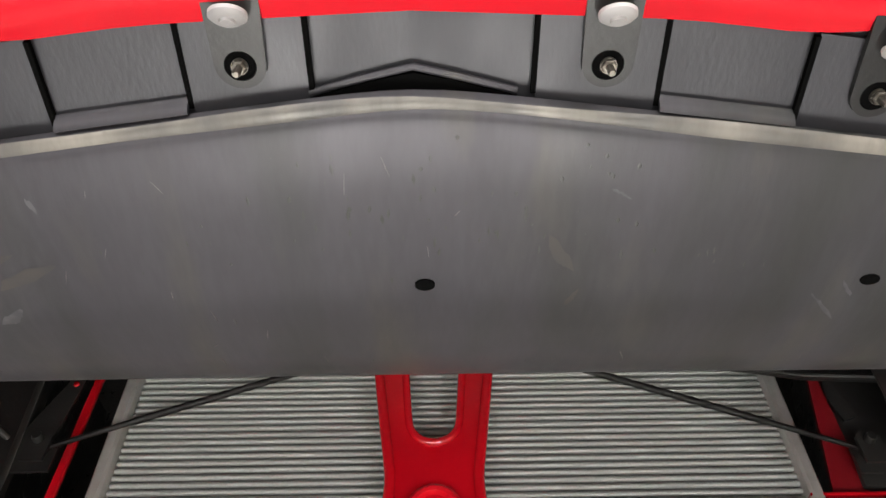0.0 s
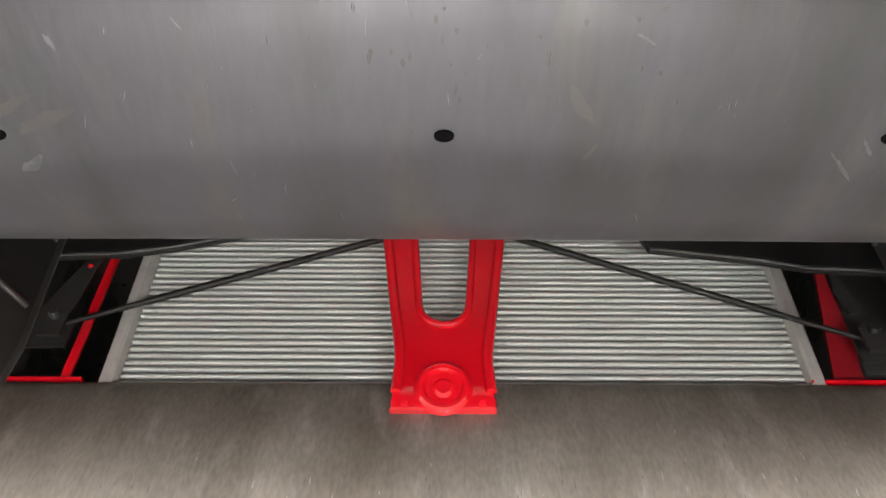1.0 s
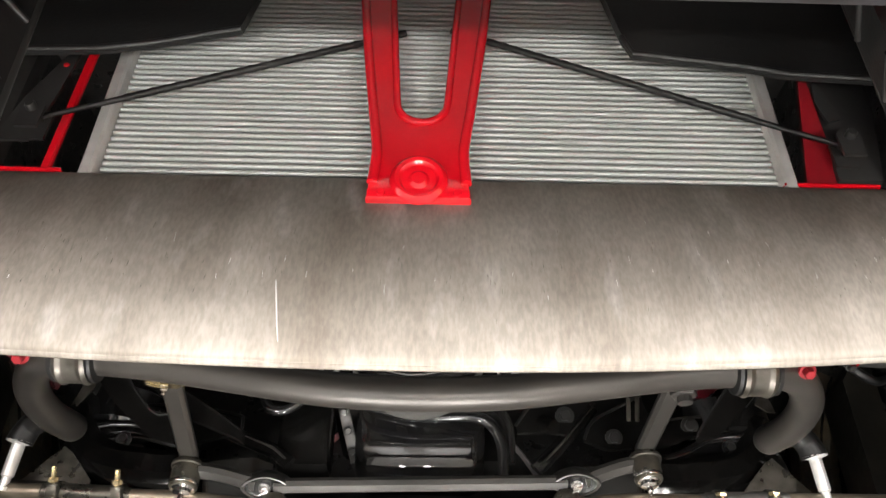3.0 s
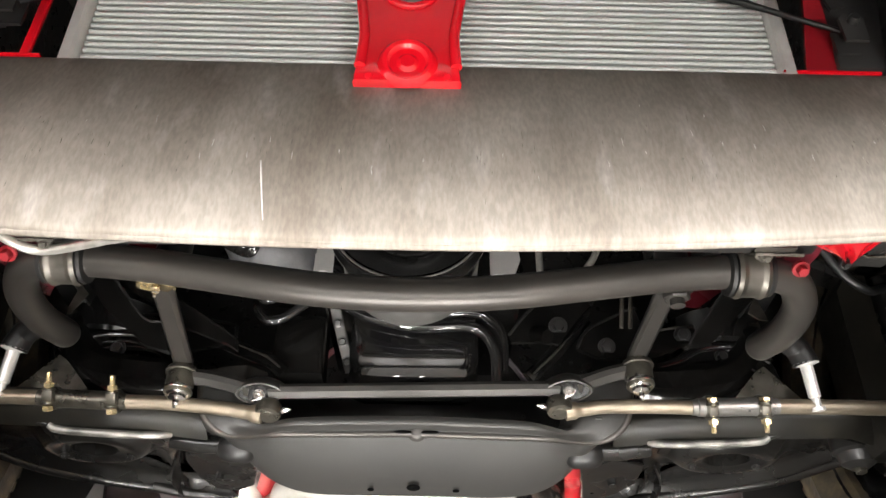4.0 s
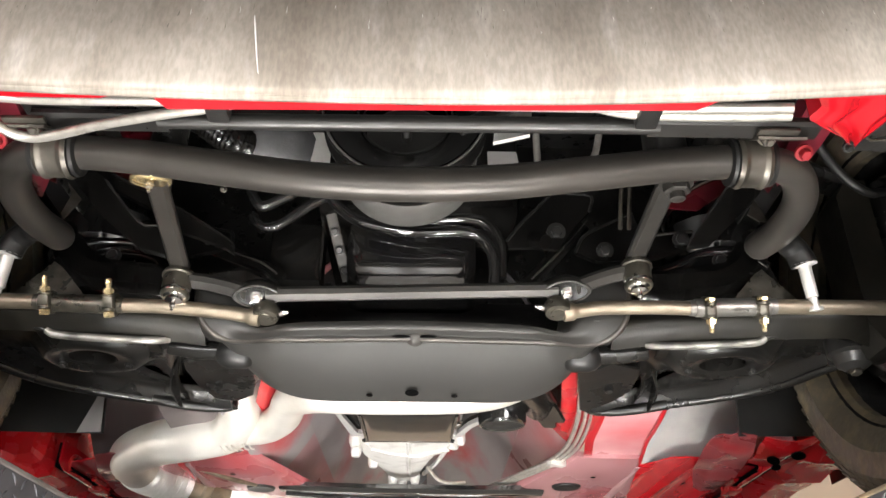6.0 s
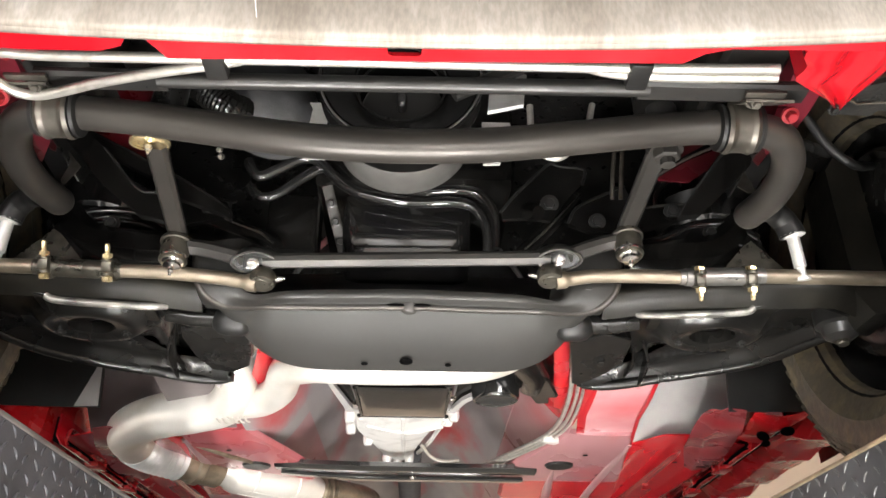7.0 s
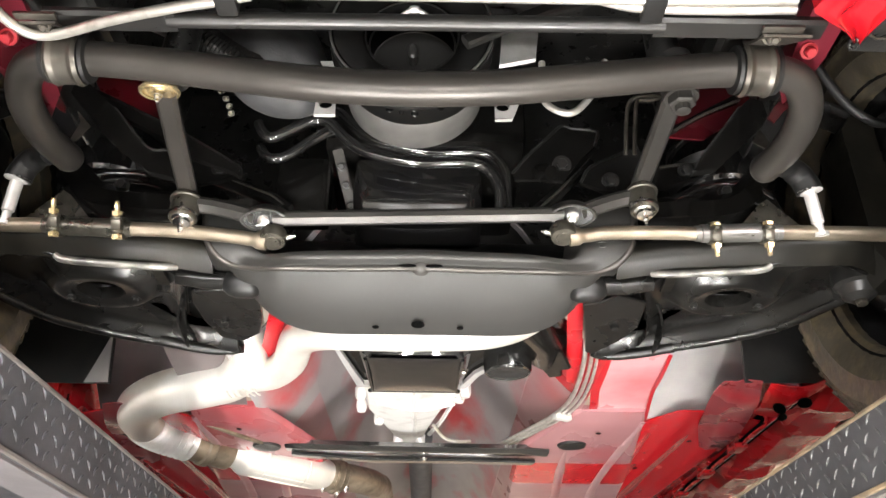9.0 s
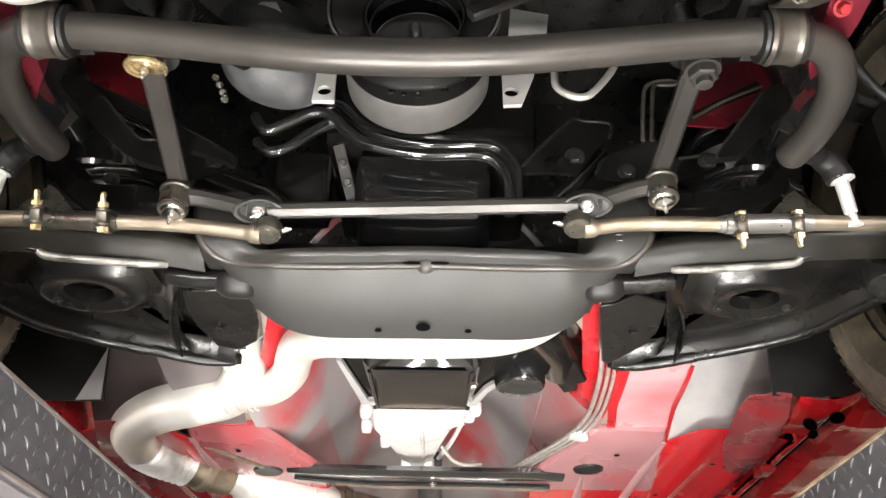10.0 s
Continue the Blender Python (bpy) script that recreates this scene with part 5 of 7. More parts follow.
for i, s, top in ((IL, -1, Vector((-0.292, 0.955, 1.816))), (IR, 1, Vector((0.312, 0.96, 1.832)))):
    arm = thing("idler_arm" if s < 0 else "pitman_arm", i - Vector((0, 0, 0.03)), "grey forged steering arm with a greased ball socket", "steering arm", "steering arms")
    bm = bmesh.new()
    lathe(bm, axis(i + Vector((0, 0.0, 0.012)), (0, -0.12, -1)), [(0, -0.004), (0.0175, -0.004), (0.0195, -0.001), (0.0205, -0.001), (0.0205, 0.003), (0.0192, 0.004), (0.0192, 0.034), (0.0175, 0.037), (0.011, 0.038), (0, 0.039)], 28)
    cup = part("socket", bm, SOCKET, arm, "worn steel ball socket")
    bm = bmesh.new()
    lathe(bm, axis(i + Vector((0, -0.0038, -0.0195)), (0, -0.12, -1)), [(0.0198, -0.003), (0.0202, -0.001), (0.0185, 0.003), (0.014, 0.0065), (0.006, 0.0085), (0, 0.0088)], 28)
    part("cap", bm, CHROME, cup, "bright plated cap under the socket")
    bm = bmesh.new()
    lathe(bm, axis(i + Vector((0, 0.0, 0.012)), (0, -0.12, -1)), [(0.0192, 0.002), (0.0222, 0.003), (0.0222, 0.0055), (0.0192, 0.0065)], 28)
    part("crimp_ring", bm, STRAP, cup)
    bm = bmesh.new()
    lathe(bm, axis(i + Vector((0, -0.0047, -0.027)), (0, -0.12, -1)), [(0.012, -0.002), (0.0115, 0.004), (0.006, 0.0055), (0.004, 0.006), (0.004, 0.012), (0.002, 0.014), (0.0025, 0.017), (0, 0.018)], 16)
    part("grease_fitting", bm, CHROME, cup, "bright grease fitting")
    bm = bmesh.new()
    a, b = top, i + Vector((0, -0.002, 0.022))
    pts = [a.lerp(b, t) for t in (0, 0.15, 0.5, 0.85, 1)]
    bar(bm, pts, 0.026, 0.015, (0, 0.35, 0.9), 0.3)
    part("arm", bm, SATIN_GREY if s < 0 else LINK_GREY, arm)
    bm = bmesh.new()
    if s < 0:
        lathe(bm, axis(top + Vector((-0.005, -0.006, 0.002)), (0, 0.3, -1)), [(0, 0.004), (0.006, 0.004), (0.0075, 0.002), (0.012, 0.001), (0.0135, 0.005), (0.016, 0.0055), (0.017, 0.003), (0.0185, 0.003), (0.0195, 0.007), (0.022, 0.0075), (0.0235, 0.005), (0.0235, 0.002), (0.02, -0.001), (0.02, -0.03)], 32)
        part("bushing", bm, ZINC, arm, "yellow zinc plated bushing")
        bolt("grease_fitting", top + Vector((-0.005, -0.006, -0.007)), (0, 0.12, -1), 0.0045, 0.006, CHROME, arm, 1.2, "", 0.004)
    else:
        lathe(bm, axis(top + Vector((0.006, -0.002, 0.004)), (0, 0.05, -1)), [(0, 0.012), (0.019, 0.012), (0.022, 0.006), (0.022, -0.02), (0.019, -0.05)], 28)
        part("hub", bm, SATIN, arm)
        bolt("nut", top + Vector((0.006, -0.004, -0.008)), (0, 0.05, -1), 0.0165, 0.013, LINK_GREY, arm, 1.25, "large dark steel hexagon nut", 0.008)
    bm = bmesh.new()
    tube(bm, [top + Vector((0, 0.01, 0.03)), top + Vector((0, 0.02, 0.12)), top + Vector((s * 0.06, 0.03, 0.16))], 0.022, 14)
    part("pivot_housing", bm, BLACK, arm)

for s in (-1, 1):
    rod = thing("tie_rod", (s * 0.42, 1.165, 1.74), "bare steel tie rod with an adjuster sleeve and zinc clamps", "tie rod", "tie rods")
    inner = (EL if s < 0 else ER) + Vector((-s * 0.012, 0.014, -0.027))
    z1 = 1.756 if s < 0 else 1.762
    a, b = Vector((s * 0.385, 1.166, z1 - 0.003)), Vector((s * 0.505, 1.166, z1 + 0.001))
    bm = bmesh.new()
    tube(bm, spline([inner + Vector((s * 0.008, 0, -0.001)), inner + Vector((s * 0.035, 0, 0.003)), inner + Vector((s * 0.062, 0, 0.007)), inner.lerp(a, 0.7) + Vector((0, 0, 0.003)), a], 6), [0.0125] * 4 + [0.0098] * 21, 16)
    part("inner_rod", bm, STEEL_WARM, rod)
    bm = bmesh.new()
    lathe(bm, axis(inner + Vector((0, 0, 0.016)), (0, -0.25, -1)), [(0, 0.003), (0.0165, 0.003), (0.0182, 0.006), (0.0182, 0.017), (0.0165, 0.021), (0.011, 0.0215), (0.010, 0.023), (0.0, 0.0232)], 28)
    part("ball_joint", bm, SOCKET, rod)
    bolt("grease_fitting", inner + Vector((-s * 0.021, -0.004, 0.004)), (-s, -0.2, 0.1), 0.0035, 0.006, CHROME, rod, 1.2, "", 0.003)
    bm = bmesh.new()
    outer = Vector((s * 0.70, 1.172, z1 + 0.004))
    tube(bm, [b, b.lerp(outer, 0.5), outer], 0.0105, 16)
    part("outer_rod", bm, STEEL_WARM, rod)
    bm = bmesh.new()
    tube(bm, [a, a.lerp(b, 0.06), a.lerp(b, 0.07), a.lerp(b, 0.93), a.lerp(b, 0.94), b], [0.011, 0.011, 0.0128, 0.0128, 0.011, 0.011], 18)
    part("sleeve", bm, SOCKET if s < 0 else SLEEVE, rod, "dark threaded adjuster sleeve" if s < 0 else "bare grey adjuster sleeve")
    for t in (0.2, 0.8) if s > 0 else (0.12, 0.83):
        c = a.lerp(b, t)
        bm = bmesh.new()
        lathe(bm, axis(c - Vector((0.006, 0, 0)), (1, 0, 0)), [(0.0128, 0), (0.0152, 0), (0.0158, 0.002), (0.0158, 0.01), (0.0152, 0.012), (0.0128, 0.012)], 20)
        off = Vector((0, -0.017, -0.004)) if s < 0 else Vector((0, -0.014, -0.011))
        dv = Vector((0, -0.47, 0.88)) if s < 0 else Vector((0, 0.3, -0.95)).normalized()
        box(bm, Vector((-0.0065, -0.005, -0.007)), Vector((0.0065, 0.007, 0.007)), 0.0012, axis(c + off, dv))
        cl = part("clamp", bm, SOCKET, rod, "steel sleeve clamp")
        for h0, h1, r in ((-0.011, -0.0075, 0.0088), (0.0075, 0.010, 0.0085)):
            part("washer", lathe(bmesh.new(), axis(c + off, dv), [(0.003, h0), (r, h0), (r, h1), (0.003, h1)], 18), SOCKET, cl)
        bm = bmesh.new()
        k = 1.0 if s < 0 else 0.8
        lathe(bm, axis(c + off - dv * 0.012, dv), [(0, -0.008 * k), (0.0066, -0.008 * k), (0.0075, -0.0065 * k), (0.0075, -0.001), (0.0038, 0.0), (0.0038, 0.024), (0.0072, 0.024), (0.0072, 0.030), (0.0036, 0.0305), (0.0036, 0.030 + 0.012 * k), (0.0026, 0.032 + 0.012 * k), (0, 0.032 + 0.012 * k)], 6)
        part("clamp_bolt", bm, ZINC, cl, "yellow zinc clamp bolt", 25)

# ---- front crossmember ----
xm = thing("front_crossmember", (0, 1.3, 1.685), "satin black pressed steel front crossmember", "crossmember")


def dish(u, v):
    """The broad lower face, from the front rim to the rear edge."""
    x = (u - 0.5) * 0.584
    a = abs(x)
    ry, top = (curve([(q[0], q[k]) for q in ((0, 1.258, 1.748), (0.1, 1.260, 1.747), (0.19, 1.252, 1.7425), (0.238, 1.226, 1.7295), (0.262, 1.209, 1.7285), (0.278, 1.198, 1.737), (0.287, 1.193, 1.75), (0.293, 1.191, 1.768))], a) for k in (1, 2))
    drop = max(0.03, 1 - (a / 0.262) ** 6)
    y1, z1 = 1.258 + 0.012 * min(1, a / 0.25) ** 2 + 0.102 * drop, max(1.748, top) - 0.063 * drop
    bulge = math.sin(math.pi * v) * 0.006
    return x + 0.007 * x / 0.3 + 0.011 * (1 - a / 0.3), ry + (y1 - ry) * v, top + (z1 - top) * v - bulge


part("lower_face", shell(bmesh.new(), dish, 96, 12, 0.004), XMEMBER, xm)
bm = bmesh.new()
rimline = [(-0.296, 1.188, 1.81), (-0.2945, 1.189, 1.785), (-0.292, 1.190, 1.765), (-0.287, 1.192, 1.749), (-0.278, 1.197, 1.736), (-0.262, 1.208, 1.7275), (-0.238, 1.225, 1.7285), (-0.19, 1.251, 1.7415), (-0.1, 1.259, 1.746), (0, 1.257, 1.747)]
rimline = rimline + [(-x + 0.014 * abs(x) / 0.3, y, z) for x, y, z in rimline[-2::-1]]
tube(bm, spline(rimline, 8), 0.0052, 10)
# Rim is paler than the face to hold its highlight line
part("front_rim", bm, SATIN_GREY, xm, "rounded front rim")
bm = bmesh.new()
lathe(bm, axis((0.008, 1.254, 1.7445), (0, -0.8, -0.6)) @ Matrix.Diagonal((1.0, 0.9, 1, 1)), [(0, 0.0022), (0.004, 0.002), (0.008, 0.0006), (0.013, -0.002)], 20)
part("weld_dimple", bm, LINK_GREY, xm)
# Black ovals on the rim stand for shaded notches
for x in (-0.011, 0.026):
    bm = bmesh.new()
    lathe(bm, axis((x, 1.2525, 1.748), (0, -0.8, -0.6)) @ Matrix.Diagonal((1.8, 0.3, 1, 1)), [(0, 0.0032), (0.005, 0.0028), (0.008, 0)], 20)
    part("rim_notch", bm, HOLE_SHADE, xm, "black oval beside the dimple, standing for a notch's shade")


def trough(u, v):
    """The channel behind the rim, open to the front."""
    line = spline(rimline, 8)
    k = u * (len(line) - 1)
    i = min(int(k), len(line) - 2)
    p = line[i].lerp(line[i + 1], k - i)
    flat = 1 - (abs(p.x) / 0.33) ** 4
    q = Vector((p.x * (1 - 0.16 * v - 0.16 * v * (1 - flat)), p.y, p.z))
    prof = [(0, (0, 0)), (0.2, (-0.002, 0.006)), (0.4, (-0.009, 0.010)), (0.55, (-0.014, 0.013)), (0.7, (-0.014, 0.018)), (1, (0.05, 0.035))]
    dy, dz = curve([(a, b[0]) for a, b in prof], v), curve([(a, b[1]) for a, b in prof], v)
    return q.x, q.y + dy * (0.35 + 0.65 * flat) + 0.03 * v * (1 - flat), q.z + dz * (0.3 + 0.7 * flat)


part("front_channel", shell(bmesh.new(), trough, 72, 24, 0.004), XMEMBER, xm)
bm = bmesh.new()
loft(bm, [[(x, 1.262, 1.752), (x, 1.345 - 0.08 * abs(x / 0.26) ** 6, 1.696 + 0.052 * abs(x / 0.26) ** 6), (x, 1.40, 1.75), (x, 1.40, 1.87), (x, 1.30, 1.80)] for x in (-0.255, -0.2, -0.12, 0, 0.12, 0.2, 0.255)])
part("box_section", bm, SATIN, xm)
# Black discs on the uncut face stand for shaded drain holes
for x, y, z, r in ((0.004, 1.333, 1.694, 0.009), (-0.06, 1.341, 1.6925, 0.0045), (0.068, 1.341, 1.6925, 0.0045)):
    bm = bmesh.new()
    lathe(bm, axis((x, y, z - 0.0035), (0, -0.52, -0.85)) @ Matrix.Diagonal((1.15, 0.75, 1, 1)), [(0, 0.0005), (r * 0.9, 0.0005), (r, 0)], 20)
    part("drain_hole", bm, HOLE_SHADE, xm, "black disc standing for a drain hole's shade")
for s in (1, -1):
    bm = bmesh.new()
    pts = [(s * 0.33, 1.215, 1.805), (s * 0.38, 1.21, 1.805), (s * 0.46, 1.23, 1.83), (s * 0.52, 1.25, 1.90)]
    bar(bm, spline(pts, 6), 0.07, 0.05, ch=0.25)
    part("side_arm", bm, BAY, xm)
    bolt("bolt", (s * 0.258 + 0.004, 1.20, 1.752), (0, -0.6, -0.8), 0.008, 0.007, SATIN, xm)
    # mounting ear with a bolt, hanging below the arm's fork
    ear_line = [(0.334, 1.305), (0.287, 1.300), (0.240, 1.322), (0.248, 1.40), (0.262, 1.461), (0.295, 1.493), (0.326, 1.48), (0.339, 1.417), (0.341, 1.342)] if s < 0 else [(0.259, 1.335), (0.279, 1.329), (0.304, 1.299), (0.35, 1.325), (0.353, 1.352), (0.356, 1.416), (0.342, 1.468), (0.304, 1.532), (0.294, 1.524)]
    bm = bmesh.new()
    plate(bm, ear_line, 0.006, Matrix.Diagonal((s, 1, 1, 1)) @ Matrix.Translation((0, 0, 1.7265)), [oval(0.299, 1.474, 0.0035, 0.004, 10)] if s > 0 else [])
    ear = part("rear_ear", bm, GLOSS_ARM, xm, "flat black mounting ear", 20)
    bm = bmesh.new()
    loop = [Vector((s * x, y, 1.729)) for x, y in ear_line]
    tube(bm, loop + loop[:1], 0.0022, 6)
    part("rounded_edge", bm, GLOSS_ARM, ear)
    bm = bmesh.new()
    loft(bm, [[(s * (0.30 + (x - 0.30) * f), 1.41 + (y - 1.41) * f, z) for x, y in ear_line] for f, z in ((0.96, 1.731), (0.86, 1.76), (0.7, 1.82))])
    part("ear_web", bm, BLACK, ear)
    bolt("bolt", (s * (0.307 if s < 0 else 0.3205), 1.412, 1.7262), (0, -0.2, -1), 0.0065, 0.006, GLOSS_ARM, ear, 1.2)
    bm = bmesh.new()
    shell(bm, lambda u, v: (s * (0.366 - 0.012 * (s < 0) + 0.012 * math.sin(math.pi * u) + 0.04 * u), 1.322 + 0.195 * u, 1.722 + 0.03 * math.sin(math.pi * u) * v + 0.004 * v), 12, 4, 0.003)
    part("fin", bm, GLOSS_ARM, ear, "thin bent black fin")

# ---- lower control arms ----
def control_arm(s):
    arm = thing("lower_control_arm", (s * 0.45, 1.38, 1.70), "black pressed steel lower control arm with a spring pocket hole", "control arm", "lower control arms")
    hole = oval(0.483, 1.335, 0.036, 0.03)
    rim = [(0.255, 1.250), (0.335, 1.240), (0.40, 1.228), (0.50, 1.214), (0.57, 1.205), (0.63, 1.225), (0.672, 1.262), (0.672, 1.305), (0.645, 1.36), (0.60, 1.44), (0.52, 1.50), (0.42, 1.55), (0.35, 1.578), (0.315, 1.58), (0.312, 1.562), (0.34, 1.553), (0.383, 1.53), (0.386, 1.47), (0.364, 1.37), (0.346, 1.305), (0.335, 1.284), (0.26, 1.28)]
    if s < 0:
        rim = [(x, y + 0.004) for x, y in rim]
    outer = [(p.x, p.y) for p in spline([(x, y, 0) for x, y in rim + rim[:1]], 6)][:-1]
    m = Matrix.Diagonal((s, 1, 1, 1)) @ Matrix.Translation((0, 0, 1.742))

    def press(x, y, edge):
        d = math.hypot((x - 0.483) / 1.25, y - 0.335 - 1.0)
        soft = lambda a, b, q: (lambda k: k * k * (3 - 2 * k))(max(0, min(1, (q - a) / (b - a))))
        return -0.006 * math.exp(-((d - 0.05) / 0.012) ** 2) + 0.020 * soft(0.055, 0.085, d) - 0.022 * (1 - soft(0.0, 0.04, edge)) * soft(0.04, 0.07, d)

    bm = bmesh.new()
    rings = []
    for k in range(19):
        f = (k / 18) ** 0.9
        ring = []
        for x, y in outer:
            a = math.atan2((y - 1.335) / 0.03, (x - 0.483) / 0.036)
            hx, hy = 0.483 + 0.036 * math.cos(a), 1.335 + 0.03 * math.sin(a)
            qx, qy = hx + (x - hx) * f, hy + (y - hy) * f
            ring.append(m @ Vector((qx, qy, press(qx, qy, math.hypot(x - qx, y - qy)))))
        rings.append(ring)
    loft(bm, rings, cap=False)
    loft(bm, [rings[0], [p + Vector((0, 0, 0.02)) for p in rings[0]]], cap=False)
    loft(bm, [rings[-1], [p + Vector((0, 0, 0.012)) for p in rings[-1]]], cap=False)
    part("pressing", bm, GLOSS_ARM, arm, "", 50)
    bm = bmesh.new()
    plate(bm, [(0.344, 1.30), (0.42, 1.35), (0.46, 1.43), (0.45, 1.50), (0.40, 1.535), (0.384, 1.525), (0.386, 1.47), (0.364, 1.37)], 0.004, m @ Matrix.Translation((0, 0, 0.021)))
    part("inner_plate", bm, WEB, arm, "", 20)
    bm = bmesh.new()
    tube(bm, [m @ Vector(p) for p in spline([(0.45, 1.533, 0.0), (0.40, 1.553, -0.003), (0.36, 1.567, -0.003), (0.33, 1.575, 0.0), (0.312, 1.574, 0.006)], 5)], [0.0095] * 12 + [0.0085] * 7 + [0.006, 0.003], 12)
    part("rear_fork", bm, GLOSS_ARM, arm)
    bm = bmesh.new()
    tube(bm, [m @ Vector((p.x, p.y, 0.002)) for p in spline([(x, y, 0) for x, y in rim[6:13]], 6)], 0.0095, 12)
    part("rear_flange", bm, GLOSS_ARM, arm)
    bm = bmesh.new()
    tube(bm, [m @ Vector((x, y, z)) for x, y, z in spline([(0.34, 1.238, -0.008), (0.36, 1.228, -0.014), (0.42, 1.218, -0.016), (0.485, 1.209, -0.015), (0.50, 1.206, -0.009)], 6)], 0.0055, 10)
    part("front_lip", bm, LIP, arm, "worn pale front lip")
    bm = bmesh.new()
    tube(bm, [m @ Vector((x, y, z)) for x, y, z in spline([(0.50, 1.206, -0.009), (0.52, 1.203, -0.006), (0.58, 1.2, -0.004), (0.65, 1.235, -0.004)], 6)], 0.0035, 10)
    part("front_edge", bm, GLOSS_ARM, arm)
    bm = bmesh.new()
    plate(bm, [(0.372, 1.262), (0.388, 1.26), (0.390, 1.318), (0.374, 1.322)], 0.003, m @ Matrix.Translation((0, 0, 0.003)))
    part("stamped_slot", bm, WEB, arm, "stamped rectangular slot", 20)
    bm = bmesh.new()
    shell(bm, lambda u, v: m @ Vector((0.292 + 0.378 * u, lerp([(0.215, 1.29), (0.262, 1.264), (0.32, 1.247), (0.34, 1.238), (0.52, 1.207), (0.61, 1.2), (0.67, 1.24)], 0.292 + 0.378 * u) - 0.022 * math.sin(math.pi * v) - 0.01 * v, -0.008 + 0.045 * v)), 20, 10, 0.004 * s)
    part("front_web", bm, WEB, arm, "greenish black front web")
    # Black sheet closes the fork's gap in place of shade
    bm = bmesh.new()
    shell(bm, lambda u, v: m @ Vector((0.30 + 0.12 * u, 1.285 + 0.27 * v, 0.055 - 0.04 * abs(2 * v - 1) ** 2)), 8, 8, 0.003)
    part("fork_dark_sheet", bm, BLACK, arm, "black sheet in the fork, standing for its shade")
    for x, y in ((0.433, 1.352), (0.533, 1.35)):
        bolt("bolt", m @ Vector((x, y, -0.006)), (0, -0.2, -1), 0.0045, 0.005, SATIN, arm)
    bm = bmesh.new()
    tube(bm, [m @ Vector(p) for p in ((0.268, 1.279, -0.009), (0.31, 1.279, -0.008), (0.35, 1.277, -0.003))], [0.014, 0.014, 0.013], 18)
    part("front_tube", bm, GLOSS_ARM, arm)
    bm = bmesh.new()
    tube(bm, [m @ Vector(p) for p in ((0.226, 1.282, -0.013), (0.231, 1.282, -0.013), (0.238, 1.281, -0.013), (0.262, 1.28, -0.012), (0.272, 1.28, -0.011), (0.28, 1.279, -0.010))], [0.010, 0.0175, 0.0215, 0.0225, 0.020, 0.014], 24)
    part("front_bushing", bm, RUBBER, arm, "black rubber bushing")
    bm = bmesh.new()
    tube(bm, [m @ Vector(p) for p in ((0.318, 1.565, 0.02), (0.34, 1.565, 0.02), (0.37, 1.565, 0.02))], [0.026, 0.026, 0.02], 18)
    part("rear_bushing", bm, RUBBER, arm)
    bm = bmesh.new()
    lathe(bm, m @ pose(0.655, 1.275, 0), [(0.012, -0.03), (0.024, -0.022), (0.028, -0.008), (0.034, -0.004), (0.034, 0.02), (0.02, 0.05), (0, 0.06)], 24)
    bj = part("ball_joint", bm, SATIN, arm)
    bolt("nut", m @ Vector((0.655, 1.275, -0.026)), (0, -0.2, -1), 0.009, 0.01, SOCKET, bj)
    bm = bmesh.new()
    turns = [m @ Vector((0.483 + 0.06 * math.cos(a), 1.335 + 0.06 * math.sin(a), 0.02 + 0.011 * a)) for a in (0.35 * k for k in range(72))]
    tube(bm, turns, 0.008, 8)
    single("coil_spring", bm, GLOSS, "gloss black coil spring standing in the control arm", "spring", "coil springs")
    # bump stop fin
    bm = bmesh.new()
    shell(bm, lambda u, v: m @ Vector((0.46 + 0.10 * u, 1.20, 0.03 + (0.012 + 0.055 * (1 - abs(2 * u - 0.95))) * v)), 8, 4, 0.004)
    part("shield", bm, SOCKET, arm, "small bent dust shield")


control_arm(1), control_arm(-1)
# ---- frame rails and braces ----
def flat_at(y, s=1, lean=0.0):
    """A pose for outlines given as (x, z), upright at y, leaning back towards the top."""
    return Matrix(((s, 0, 0, 0), (0, lean, 1, y - lean * 1.87), (0, 1, -lean, 0.0), (0, 0, 0, 1)))


def sheet(name, outline, y, s, mat, parent, label="", thick=0.006, edge=0.0028, edge_of=None, lean=0.25, edge_mat=None):
    """A pressed plate with a rolled edge, added to carry a highlight, along part of its outline."""
    m = flat_at(y, s, lean)
    bm = bmesh.new()
    plate(bm, outline, thick, m)
    ob = part(name, bm, mat, parent, label, 20)
    line = outline[edge_of[0]:edge_of[1]] if edge_of else outline + outline[:1]
    bm = bmesh.new()
    tube(bm, spline([m @ Vector((x, z, -0.0005)) for x, z in line], 3), edge, 8)
    part("folded_edge", bm, edge_mat or GLOSS, ob)
    return ob


